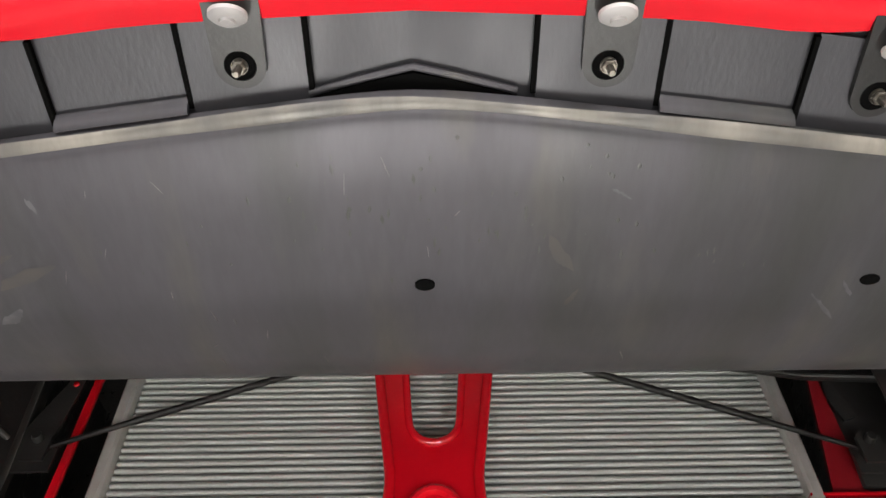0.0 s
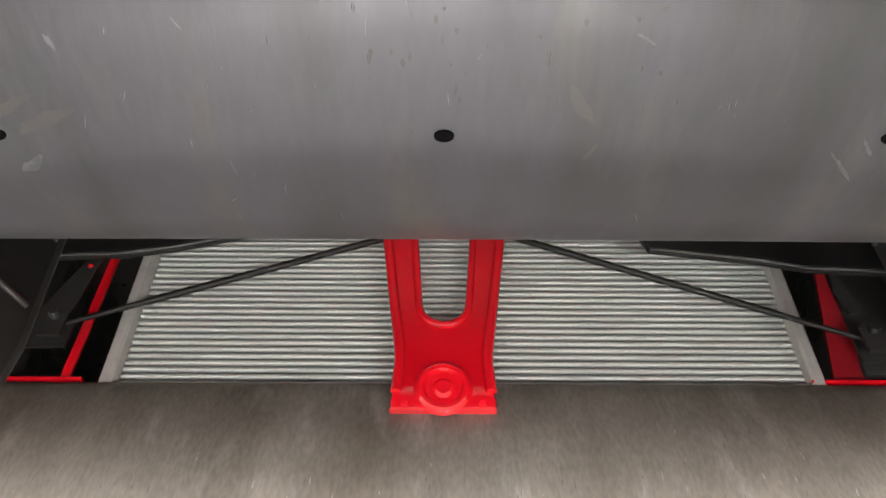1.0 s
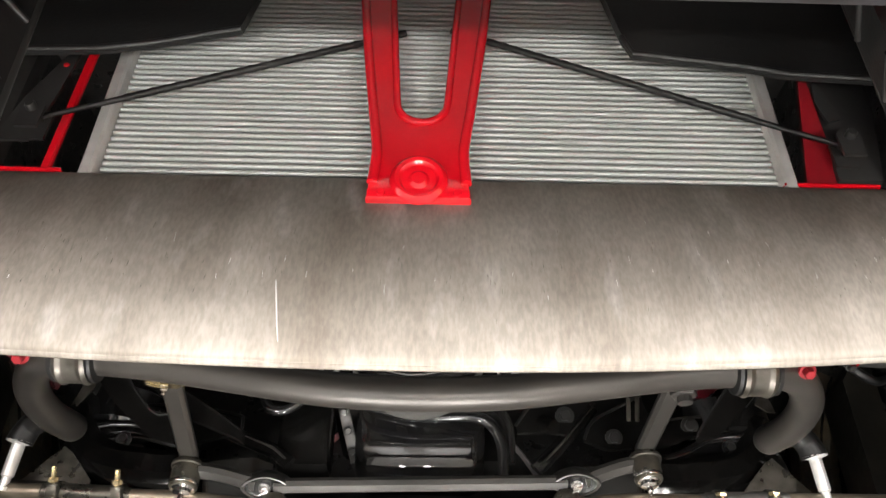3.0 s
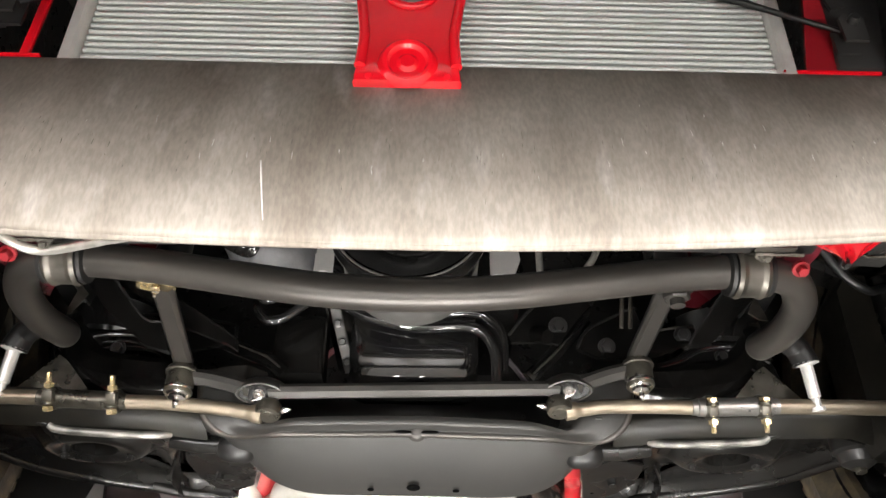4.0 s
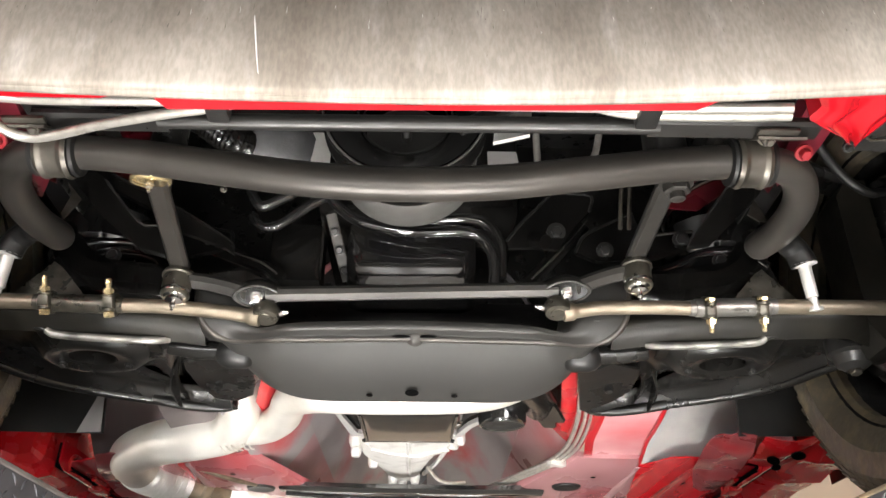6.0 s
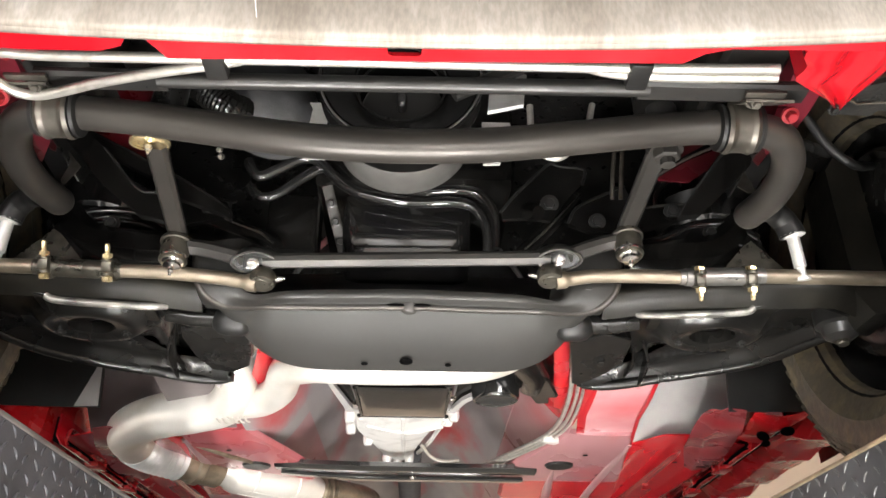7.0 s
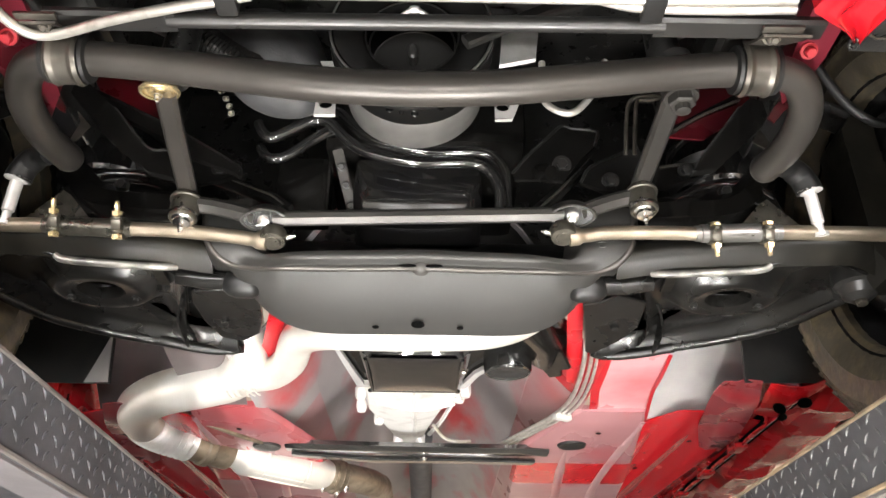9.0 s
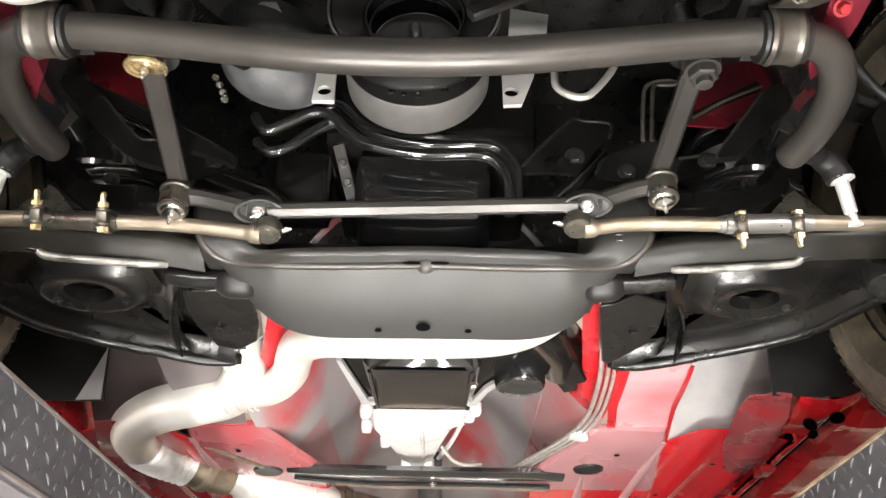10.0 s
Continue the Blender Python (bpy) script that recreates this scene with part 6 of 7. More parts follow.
for s in (1, -1):
    rail = thing("frame_rail", (s * 0.36, 1.05, 1.84), "black painted front frame rail with bolted plates", "frame rail", "frame rails")
    bm = bmesh.new()
    bar(bm, spline([(s * 0.44, 0.90, 1.925), (s * 0.51, 1.0, 1.99), (s * 0.54, 1.1, 2.02), (s * 0.54, 1.2, 2.0), (s * 0.50, 1.28, 1.95), (s * 0.46, 1.34, 1.90)], 6), 0.06, 0.07, ch=0.2)
    part("rail", bm, GLOSS, rail)
    # braces coming down from the rail to the bolted plate
    if s < 0:
        sheet("lower_brace", [(0.507, 1.964), (0.472, 1.967), (0.427, 1.923), (0.37, 1.857), (0.343, 1.852), (0.334, 1.845), (0.327, 1.808), (0.362, 1.817), (0.376, 1.83), (0.427, 1.873), (0.48, 1.933)], 1.12, s, BAY, rail, "wide pressed black brace", 0.012, 0.0024, (2, 6), 0.0, GLOSS)
        sheet("upper_brace", [(0.47, 1.964), (0.43, 1.943), (0.355, 1.903), (0.304, 1.874), (0.244, 1.834), (0.237, 1.815), (0.25, 1.824), (0.315, 1.849), (0.346, 1.876), (0.394, 1.902), (0.447, 1.932)], 1.128, s, BAY, rail, "slim black brace", 0.01, 0.002, (0, 6), 0.0, BAY)
    else:
        sheet("lower_brace", [(0.507, 1.943), (0.496, 1.956), (0.481, 1.961), (0.462, 1.943), (0.392, 1.85), (0.381, 1.831), (0.412, 1.836), (0.496, 1.92)], 1.12, s, BAY, rail, "wide pressed black brace", 0.012, 0.0024, (3, 6), 0.0, GLOSS)
        sheet("upper_brace", [(0.468, 1.963), (0.412, 1.936), (0.364, 1.905), (0.356, 1.902), (0.359, 1.91), (0.462, 1.973)], 1.128, s, BAY, rail, "slim black brace", 0.01, 0.002, (0, 3), 0.0, SATIN_GREY)
    if s < 0:
        bolted = [(0.407, 1.904), (0.379, 1.906), (0.339, 1.904), (0.27, 1.890), (0.261, 1.882), (0.259, 1.863), (0.283, 1.852), (0.32, 1.842), (0.36, 1.845), (0.395, 1.862)]
        pl = sheet("bolted_plate", bolted, 1.196, s, BAY, rail, "pressed black plate with two bolts", edge_of=(0, 6), edge=0.0022, edge_mat=SATIN)
        spots = ((0.388, 1.884), (0.288, 1.872))
        tower = [(0.52, 1.84), (0.506, 1.86), (0.481, 1.874), (0.454, 1.879), (0.401, 1.876), (0.36, 1.852), (0.335, 1.80), (0.50, 1.80)]
        hole, stud = (0.421, 1.835, 0.058, 0.022), (0.432, 1.852)
        dog = [(0.321, 1.892), (0.255, 1.865), (0.212, 1.848), (0.191, 1.831)]
        sheet("shoulder", [(0.53, 1.86), (0.51, 1.899), (0.497, 1.914), (0.482, 1.925), (0.459, 1.928), (0.436, 1.912), (0.412, 1.885), (0.41, 1.85), (0.52, 1.85)], 1.232, s, DULL, rail, "dusty rounded shoulder above the tower", 0.02, 0.006, (1, 7), 0.1, DULL)
    else:
        bolted = [(0.24, 1.858), (0.257, 1.891), (0.30, 1.918), (0.336, 1.940), (0.341, 1.91), (0.361, 1.893), (0.39, 1.899), (0.42, 1.902), (0.425, 1.88), (0.36, 1.851), (0.33, 1.845), (0.271, 1.842)]
        pl = sheet("bolted_plate", bolted, 1.196, s, BAY, rail, "pressed black plate with two bolts", edge_of=(0, 4), edge=0.0022, edge_mat=SATIN)
        # Paler tube stands for the highlight on the plate's upper edge
        bm = bmesh.new()
        tube(bm, [flat_at(1.196, s, 0.25) @ Vector((x, z, -0.001)) for x, z in ((0.361, 1.893), (0.39, 1.899), (0.42, 1.902))], 0.002, 8)
        part("folded_edge", bm, SATIN_GREY, pl)
        spots = ((0.283, 1.860), (0.399, 1.884))
        tower = [(0.34, 1.80), (0.35, 1.836), (0.388, 1.848), (0.43, 1.872), (0.467, 1.877), (0.502, 1.874), (0.53, 1.85), (0.54, 1.80)]
        hole, stud = (0.455, 1.815, 0.062, 0.03), (0.457, 1.856)
        dog = [(0.264, 1.93), (0.24, 1.90), (0.205, 1.86), (0.173, 1.828)]
    for x, z in spots:
        m = flat_at(1.196, s, 0.25)
        part("bolt_seat", lathe(bmesh.new(), axis(m @ Vector((x, z, -0.0005)), (0, -0.97, -0.25)), [(0, 0.001), (0.0115, 0.001), (0.013, -0.001)], 20), SATIN, pl)
        bolt("bolt", m @ Vector((x, z, -0.003)), (0, -0.97, -0.25), 0.0085, 0.007, SATIN, pl)
    # spring tower with a rolled shoulder and the dark spring opening
    face = flat_at(1.214, s, 0.15)
    bm = bmesh.new()
    plate(bm, tower, 0.05, face, [oval(hole[0], hole[1], hole[2], hole[3])])
    tw = part("spring_tower", bm, GLOSS, rail, "gloss black pressed spring tower", 20)
    bm = bmesh.new()
    tube(bm, spline([face @ Vector((x, z, 0.004)) for x, z in tower[1:-1]], 5), 0.0075, 12)
    part("rolled_shoulder", bm, GLOSS, tw)
    bm = bmesh.new()
    tube(bm, [face @ Vector((x, z, 0.0)) for x, z in oval(hole[0], hole[1], hole[2], hole[3], 40)] + [face @ Vector((hole[0] + hole[2], hole[1], 0.0))], 0.0045, 10)
    part("opening_rim", bm, BAY, tw)
    # Black sheet behind the opening stands for the tower's inner shade
    part("inside", box(bmesh.new(), (min(s * 0.34, s * 0.54), 1.275, 1.79), (max(s * 0.34, s * 0.54), 1.28, 1.9)), WEB, tw, "black sheet in the tower, standing for its shade")
    bolt("bolt", face @ Vector((*stud, -0.002)), (0, -0.97, -0.15), 0.0075, 0.008, SATIN, tw, 1.5)
    # stamped ridge on the shoulder
    bm = bmesh.new()
    tube(bm, spline([face @ Vector((stud[0] + dx, stud[1] + dz, 0.0)) for dx, dz in ((-0.035, 0.006), (-0.015, 0.012), (0.015, 0.013), (0.034, 0.008))], 5), [0.0006] * 3 + [0.0022] * 10 + [0.0006] * 3, 8)
    part("stamped_ridge", bm, GLOSS, tw)
    # diagonal support beside the block
    bm = bmesh.new()
    bar(bm, [flat_at(1.238, s) @ Vector((x, z, 0)) for x, z in dog], 0.022, 0.012, (0, 1, 0), 0.3)
    lower = part("diagonal_support", bm, BAY, rail)
    # Grey tube holds the highlight along the support's edge as colour
    bm = bmesh.new()
    tube(bm, [flat_at(1.230, s) @ Vector((x + 0.006, z + 0.005, 0)) for x, z in dog], [0.0009] * (len(dog) - 2) + [0.002, 0.0014], 8)
    part("pale_edge", bm, SATIN_GREY, lower)
    # loose grey tab beside the bar
    bm = bmesh.new()
    tabline = [(0.473, 1.886), (0.482, 1.902), (0.491, 1.916), (0.496, 1.891), (0.497, 1.872), (0.486, 1.873)] if s > 0 else [(0.484, 1.926), (0.459, 1.898), (0.478, 1.866), (0.483, 1.875), (0.475, 1.906)]
    plate(bm, tabline, 0.002, flat_at(1.12, s, 0.3) if s > 0 else flat_at(1.13, s))
    part("tab", bm, STRAP, rail, "loose grey tab", 20)
    mount = [(0.143, 1.888), (0.164, 1.918), (0.195, 1.954), (0.22, 1.982), (0.231, 1.985), (0.241, 1.98), (0.278, 1.975), (0.272, 1.945), (0.25, 1.92), (0.218, 1.875), (0.182, 1.878), (0.146, 1.876)]
    if s > 0:
        pl = sheet("engine_mount", mount, 1.214, s, BAY, rail, "black engine mount plate", edge_of=(0, 8), edge=0.0024, edge_mat=SATIN, lean=0.1)
        bolt("bolt", flat_at(1.214, s, 0.1) @ Vector((0.218, 1.905, -0.002)), (0, -0.97, -0.25), 0.0085, 0.008, SATIN, pl, 1.7)
        bm = bmesh.new()
        tube(bm, [flat_at(1.21, s) @ Vector(p) for p in ((0.183, 1.895, 0.01), (0.19, 1.887, 0.0), (0.198, 1.878, -0.012))], [0.012, 0.014, 0.011], 12)
        part("mount_stud", bm, BAY, pl)

for s in (1, -1):
    seat = thing("spring_seat", (s * 0.47, 1.26, 1.82), "gloss black pressed spring seat above the control arm", "spring seat", "spring seats")
    bm = bmesh.new()
    lathe(bm, axis((s * 0.475, 1.30, 1.88), (0, -0.25, -1)), [(0.03, -0.05), (0.05, -0.01), (0.066, 0.0), (0.075, 0.012), (0.083, 0.014), (0.088, 0.008), (0.088, -0.05)], 40)
    part("cup", bm, GLOSS, seat)

# ---- engine ----
engine = thing("engine", (0, 1.35, 1.79), "black painted engine with a grey crank damper", "engine")
bm = bmesh.new()
box(bm, (-0.15, 1.23, 1.955), (0.17, 1.62, 2.25), 0.02)
part("block", bm, BAY, engine)
bm = bmesh.new()
sec = lambda y, z, w, c: [(0.0 + a, y + 0.0, b) for a, b in ((-w, 1.94), (-w, z + c), (-w + c, z), (w - c, z), (w, z + c), (w, 1.94))]
loft(bm, [sec(1.262, 1.885, 0.095, 0.02), sec(1.272, 1.86, 0.1, 0.02), sec(1.29, 1.835, 0.1, 0.02), sec(1.34, 1.815, 0.1, 0.025), sec(1.52, 1.80, 0.1, 0.03), sec(1.56, 1.815, 0.1, 0.03)])
bmesh.ops.bevel(bm, geom=[e for e in bm.edges if e.is_manifold and e.calc_face_angle(0) > 0.25], offset=0.006, segments=3, affect="EDGES")
pan_ob = part("oil_pan", bm, PAN, engine, "gloss black oil pan", 60)
bm = bmesh.new()
bar(bm, [(-0.128, 1.255, 1.955), (-0.112, 1.285, 1.90), (-0.1, 1.305, 1.862)], 0.017, 0.004, (0, 0.85, 0.5), 0.3)
part("pan_rail", bm, LINK_GREY, pan_ob, "grey pan rail")
for x, y, z in ((-0.121, 1.268, 1.93), (-0.113, 1.282, 1.905), (-0.105, 1.297, 1.877)):
    part("rail_bolt", lathe(bmesh.new(), axis((x, y - 0.004, z - 0.002), (0, -0.85, -0.5)), [(0, 0.006), (0.0045, 0.006), (0.0055, 0.001), (0.008, 0)], 8), BLACK, pan_ob)
bm = bmesh.new()
C = (-0.003, 1.922)
lathe(bm, axis((C[0], 1.032, C[1]), (0, 1, 0)), [(0.03, 0.0), (0.0885, 0.0), (0.0895, -0.004), (0.0908, -0.004), (0.0915, -0.002), (0.0915, 0.045), (0.088, 0.05), (0.02, 0.05)], 56)
damper = part("crank_damper", bm, DAMPER, engine, "plain grey crank damper ring")
bm = bmesh.new()
lathe(bm, axis((C[0], 1.030, C[1]), (0, 1, 0)), [(0, -0.016), (0.05, -0.016), (0.0535, -0.0145), (0.054, -0.012), (0.056, 0.0), (0.0885, 0.0)], 56)
part("face", bm, SATIN, damper, "dark face with small holes")
# Lighter ring holds the highlight on the hub's edge
part("hub_edge", lathe(bmesh.new(), axis((C[0], 1.0145, C[1]), (0, -1, 0)), [(0.0525, 0.0), (0.0535, 0.0012), (0.0545, 0.0)], 48, True), DAMPER, damper, "paler hub edge standing for a highlight")
for a, r in ((222, 0.0035), (245, 0.0042), (258, 0.0028), (272, 0.0042), (300, 0.004), (322, 0.003)):
    a = radians(a)
    part("hole", lathe(bmesh.new(), axis((C[0] + 0.071 * math.cos(a), 1.0298, C[1] + 0.071 * math.sin(a)), (0, -1, 0)), [(0, 0.0), (r * 0.6, 0.0), (r * 0.75, 0.001), (r, 0.0012), (r * 1.2, 0)], 14), PULLEY, damper, "small hole with a raised rim")
bm = bmesh.new()
lathe(bm, axis((C[0] - 0.003, 0.985, 1.95), (0, 1, 0)), [(0, 0.035), (0.056, 0.035), (0.06, 0.03), (0.062, 0.012), (0.066, 0.008), (0.095, -0.004), (0.1, -0.006), (0.107, -0.003), (0.107, 0.0), (0.097, 0.012), (0.097, 0.016), (0.107, 0.026), (0.107, 0.03), (0.06, 0.04), (0, 0.04)], 56)
pul = part("crank_pulley", bm, PULLEY, engine, "black dished belt pulley")
# Thin lighter rings stand for highlights on the pulley's edges
rings = ((0.1045, 0.978, 0.0016, DAMPER, "paler outer edge standing for a highlight"), (0.0985, 0.981, 0.0012, SATIN, ""), (0.0605, 0.994, 0.001, SATIN, "thin inner edge"), (0.0565, 1.012, 0.0013, SATIN, ""))
for r, y, w, paint, note in rings:
    bm = bmesh.new()
    ring = [(C[0] - 0.003 + r * math.cos(q), y, 1.95 + r * math.sin(q)) for q in (2 * math.pi * k / 56 for k in range(57))]
    tube(bm, ring, w, 6, up=(0, 1, 0))
    part("pulley_edge", bm, paint, pul, note)
# Black disc stands for the shade in the pulley's bore
part("bore", lathe(bmesh.new(), axis((C[0] - 0.003, 1.0195, 1.95), (0, -1, 0)), [(0, 0.001), (0.055, 0.001), (0.056, 0)], 40), HOLE_SHADE, pul, "black disc standing for the bore's shade")
bm = bmesh.new()
lathe(bm, axis((C[0] - 0.001, 0.99, 1.921), (0, -1, -0.2)) @ Matrix.Diagonal((0.8, 1.3, 1, 1)), [(0, 0.004), (0.006, 0.003), (0.0085, 0), (0.0085, -0.02)], 20)
part("shaft_end", bm, SATIN, pul, "dull black shaft end")
bm = bmesh.new()
tube(bm, spline([(-0.024, 0.986, 1.972), (-0.014, 0.98, 1.977), (-0.003, 0.976, 1.979), (0.008, 0.98, 1.977), (0.018, 0.986, 1.972)], 5), [0.003] * 8 + [0.005] * 5 + [0.003] * 8, 8)
part("retaining_clip", bm, ALU, pul, "bright clip over the hub")
PIPE = [(-0.241, 1.195, 1.957), (-0.232, 1.19, 1.938), (-0.219, 1.19, 1.928), (-0.194, 1.19, 1.941), (-0.160, 1.19, 1.961), (-0.134, 1.19, 1.957), (-0.105, 1.19, 1.926), (-0.071, 1.19, 1.903), (0, 1.192, 1.889), (0.075, 1.193, 1.891), (0.105, 1.196, 1.88), (0.121, 1.2, 1.85), (0.122, 1.21, 1.80)]
for dx, dy, dz, name in ((0, 0, 0, "lower_pipe"), (0.012, 0.02, 0.034, "upper_pipe")):
    bm = bmesh.new()
    tube(bm, spline([(x + dx, y + dy, z + dz) for x, y, z in (PIPE if dx == 0 else PIPE[4:])], 8), 0.0085, 12)
    part(name, bm, GLOSS, engine, "gloss black coolant pipe across the front")
bm = bmesh.new()
tube(bm, spline([(-0.236, 1.203, 1.918), (-0.226, 1.2, 1.903), (-0.213, 1.2, 1.897), (-0.192, 1.2, 1.904), (-0.162, 1.2, 1.93), (-0.134, 1.2, 1.95), (-0.118, 1.205, 1.956)], 8), 0.008, 10)
part("branch_pipe", bm, GLOSS, engine)
bm = bmesh.new()
box(bm, (-0.215, 1.24, 1.83), (-0.135, 1.30, 1.93), 0.01)
part("side_cover", bm, BAY, engine)
bm = bmesh.new()
lathe(bm, axis((-0.212, 1.13, 2.024), (0.2, -0.35, -0.75)) @ Matrix.Diagonal((1.3, 0.95, 1, 1)), [(0, 0.115), (0.022, 0.113), (0.045, 0.1), (0.058, 0.075), (0.062, 0.03), (0.062, -0.05), (0, -0.06)], 28)
part("pump_body", bm, PUMP, engine, "dull grey rounded pump casting")
for outline, x in (([(-0.141, 1.895), (-0.112, 1.895), (-0.113, 1.925), (-0.113, 1.99), (-0.139, 1.99), (-0.139, 1.93)], -0.126), ([(0.108, 1.891), (0.131, 1.892), (0.136, 1.905), (0.15, 1.945), (0.147, 1.962), (0.107, 1.962)], 0.1185)):
    bm = bmesh.new()
    plate(bm, outline, 0.006, flat_at(1.09), [oval(x, 1.913, 0.0095, 0.008, 18)])
    lug = part("bracket", bm, PRIMER if x > 0 else ALU, engine, "bare aluminium bracket with a hole", 20)
    # Black disc behind the hole stands for its shade
    part("bore", lathe(bmesh.new(), axis((x, 1.0965, 1.913), (0, -1, 0)), [(0, 0.0), (0.011, 0.0), (0.011, -0.01)], 20), HOLE_SHADE, lug, "black disc standing for the shade in the bracket hole")
bm = bmesh.new()
tube(bm, spline([(0.175, 1.08, 1.985), (0.175, 1.08, 1.935), (0.177, 1.08, 1.913), (0.193, 1.08, 1.899), (0.21, 1.08, 1.896), (0.226, 1.08, 1.908), (0.253, 1.08, 1.947), (0.265, 1.08, 1.99)], 7), 0.005, 10)
part("loop_line", bm, LINE, engine, "bright bent metal line")
bm = bmesh.new()
pts = spline([(-0.345, 1.03, 2.05), (-0.305, 1.035, 1.995), (-0.268, 1.04, 1.962), (-0.236, 1.045, 1.942), (-0.222, 1.06, 1.945)], 14)
tube(bm, pts, [0.0205 + (0.0016 if k % 2 else 0) for k in range(len(pts))], 16)
part("hose", bm, BAY, engine, "thick black ribbed hose")
bm = bmesh.new()
plate(bm, [(0, 0), (0.05, 0.02), (0.06, 0.1), (0.01, 0.12)], 0.006, Matrix(((1, 0, 0, 0.11), (0, 0.3, 0.9, 1.03), (0, 0.9, -0.3, 1.935), (0, 0, 0, 1))))
part("bracket", bm, ALU_CAST, engine, "pale metal bracket", 20)
bm = bmesh.new()
bar(bm, [(0.06, 0.93, 1.88), (0.16, 0.93, 1.935), (0.26, 0.94, 1.98)], 0.012, 0.018)
part("belt_guard", bm, SATIN, engine)

bm = bmesh.new()
plate(bm, [(-0.243, 2.04), (-0.225, 2.062), (-0.204, 2.062), (-0.185, 2.023), (-0.19, 2.005), (-0.207, 1.995), (-0.25, 1.985)], 0.006, Matrix(((1, 0, 0, 0), (0, 0, 1, 1.075), (0, 1, 0, 0), (0, 0, 0, 1))))
part("pump_bracket", bm, ALU_CAST, engine, "pale flat pump bracket", 20)
for k in range(2):
    bm = bmesh.new()
    tube(bm, spline([(0.287 + 0.012 * k, 1.11, 1.85), (0.291 + 0.012 * k, 1.10, 1.90), (0.300 + 0.010 * k, 1.10, 1.935), (0.325, 1.10, 1.945 - 0.008 * k), (0.35, 1.11, 1.95)], 6), 0.0028, 8)
    part("thin_line", bm, STRAP, engine, "thin bent steel line")
for x, y, z in ((-0.268, 1.08, 1.924), (-0.2605, 1.08, 1.911), (-0.254, 1.08, 1.898), (-0.25, 1.08, 1.886)):
    bolt("fitting", (x, y, z), (0, -0.8, -0.6), 0.0036, 0.006, SOCKET, engine, 1.2, "small steel fitting")

# ---- gearbox ----
gearbox = thing("gearbox", (0, 1.85, 1.735), "gearbox with a black oil pan and pale cast tail", "gearbox")
bm = bmesh.new()
plate(bm, [(-0.175, 1.46), (-0.155, 1.60), (-0.11, 1.795), (0.095, 1.795), (0.15, 1.66), (0.18, 1.50)], 0.03, pose(-0.003, 0, 1.768))
part("bell_housing", bm, BAY, gearbox, "black bell housing", 20)
bm = bmesh.new()
tube(bm, spline([(-0.096, 1.61, 1.7425), (-0.092, 1.765, 1.741), (-0.086, 1.777, 1.741), (0.068, 1.777, 1.741), (0.074, 1.765, 1.741), (0.082, 1.61, 1.7425)], 6), 0.004, 8)
part("pan_bead", bm, GLOSS, gearbox)
bolt("drain_plug", (0.086, 1.69, 1.752), (0.3, -0.2, -1), 0.007, 0.008, CHROME, gearbox)
bm = bmesh.new()
loft(bm, [[(a, y, b) for a, b in ((-w, 1.86), (-w + 0.01, z + 0.015), (-w + 0.025, z), (w - 0.035, z), (w - 0.02, z + 0.015), (w - 0.01, 1.86))] for y, z, w in ((1.58, 1.765, 0.118), (1.60, 1.742, 0.118), (1.70, 1.738, 0.112), (1.775, 1.738, 0.108), (1.787, 1.75, 0.106))])
gpan = part("oil_pan", bm, PAN, gearbox, "gloss black gearbox pan")
bm = bmesh.new()
shell(bm, lambda u, v: (-0.088 + 0.162 * u, 1.592 + 0.178 * v, 1.7368 - 0.0045 * math.sin(math.pi * u) ** 0.5 * math.sin(math.pi * v) ** 0.5), 30, 40, 0.002)
part("pressed_bottom", bm, PAN, gpan)
bm = bmesh.new()
plate(bm, [(-0.15, 1.60), (-0.142, 1.60), (-0.108, 1.788), (0.09, 1.788), (0.112, 1.72), (0.155, 1.65), (0.163, 1.655), (0.12, 1.735), (0.1, 1.805), (-0.122, 1.805)], 0.008, pose(-0.003, 0, 1.756))
part("flange", bm, PRIMER, gearbox, "bare cast flange", 20)
bm = bmesh.new()
loft(bm, [[(mid + w * a, y, z + h * b) for a, b in ((-1, 1), (-1, 0.35), (-0.82, 0.08), (-0.3, 0), (0.3, 0.0), (0.82, 0.08), (1, 0.35), (1, 1))] for mid, y, z, w, h in
          ((-0.012, 1.802, 1.752, 0.102, 0.12), (-0.016, 1.86, 1.75, 0.111, 0.12), (-0.019, 1.90, 1.75, 0.11, 0.12), (-0.032, 1.965, 1.752, 0.096, 0.12), (-0.031, 2.06, 1.756, 0.072, 0.11), (-0.029, 2.15, 1.76, 0.052, 0.1), (-0.028, 2.235, 1.764, 0.035, 0.09), (-0.028, 2.25, 1.775, 0.032, 0.07))])
tail = part("tail_housing", bm, ALU_CAST, gearbox, "pale cast aluminium tail housing")
for pts, r in ((((-0.10, 1.86, 1.760), (-0.07, 2.02, 1.764), (-0.035, 2.19, 1.770)), 0.005), (((0.08, 1.86, 1.760), (0.05, 2.05, 1.764), (0.022, 2.18, 1.770)), 0.005), (((-0.01, 1.82, 1.75), (-0.012, 2.0, 1.753), (-0.012, 2.16, 1.762)), 0.005), (((-0.09, 1.9, 1.756), (0, 1.93, 1.75), (0.075, 1.9, 1.756)), 0.005)):
    bm = bmesh.new()
    tube(bm, spline(pts, 6), r, 8)
    part("cast_rib", bm, ALU_CAST, tail)
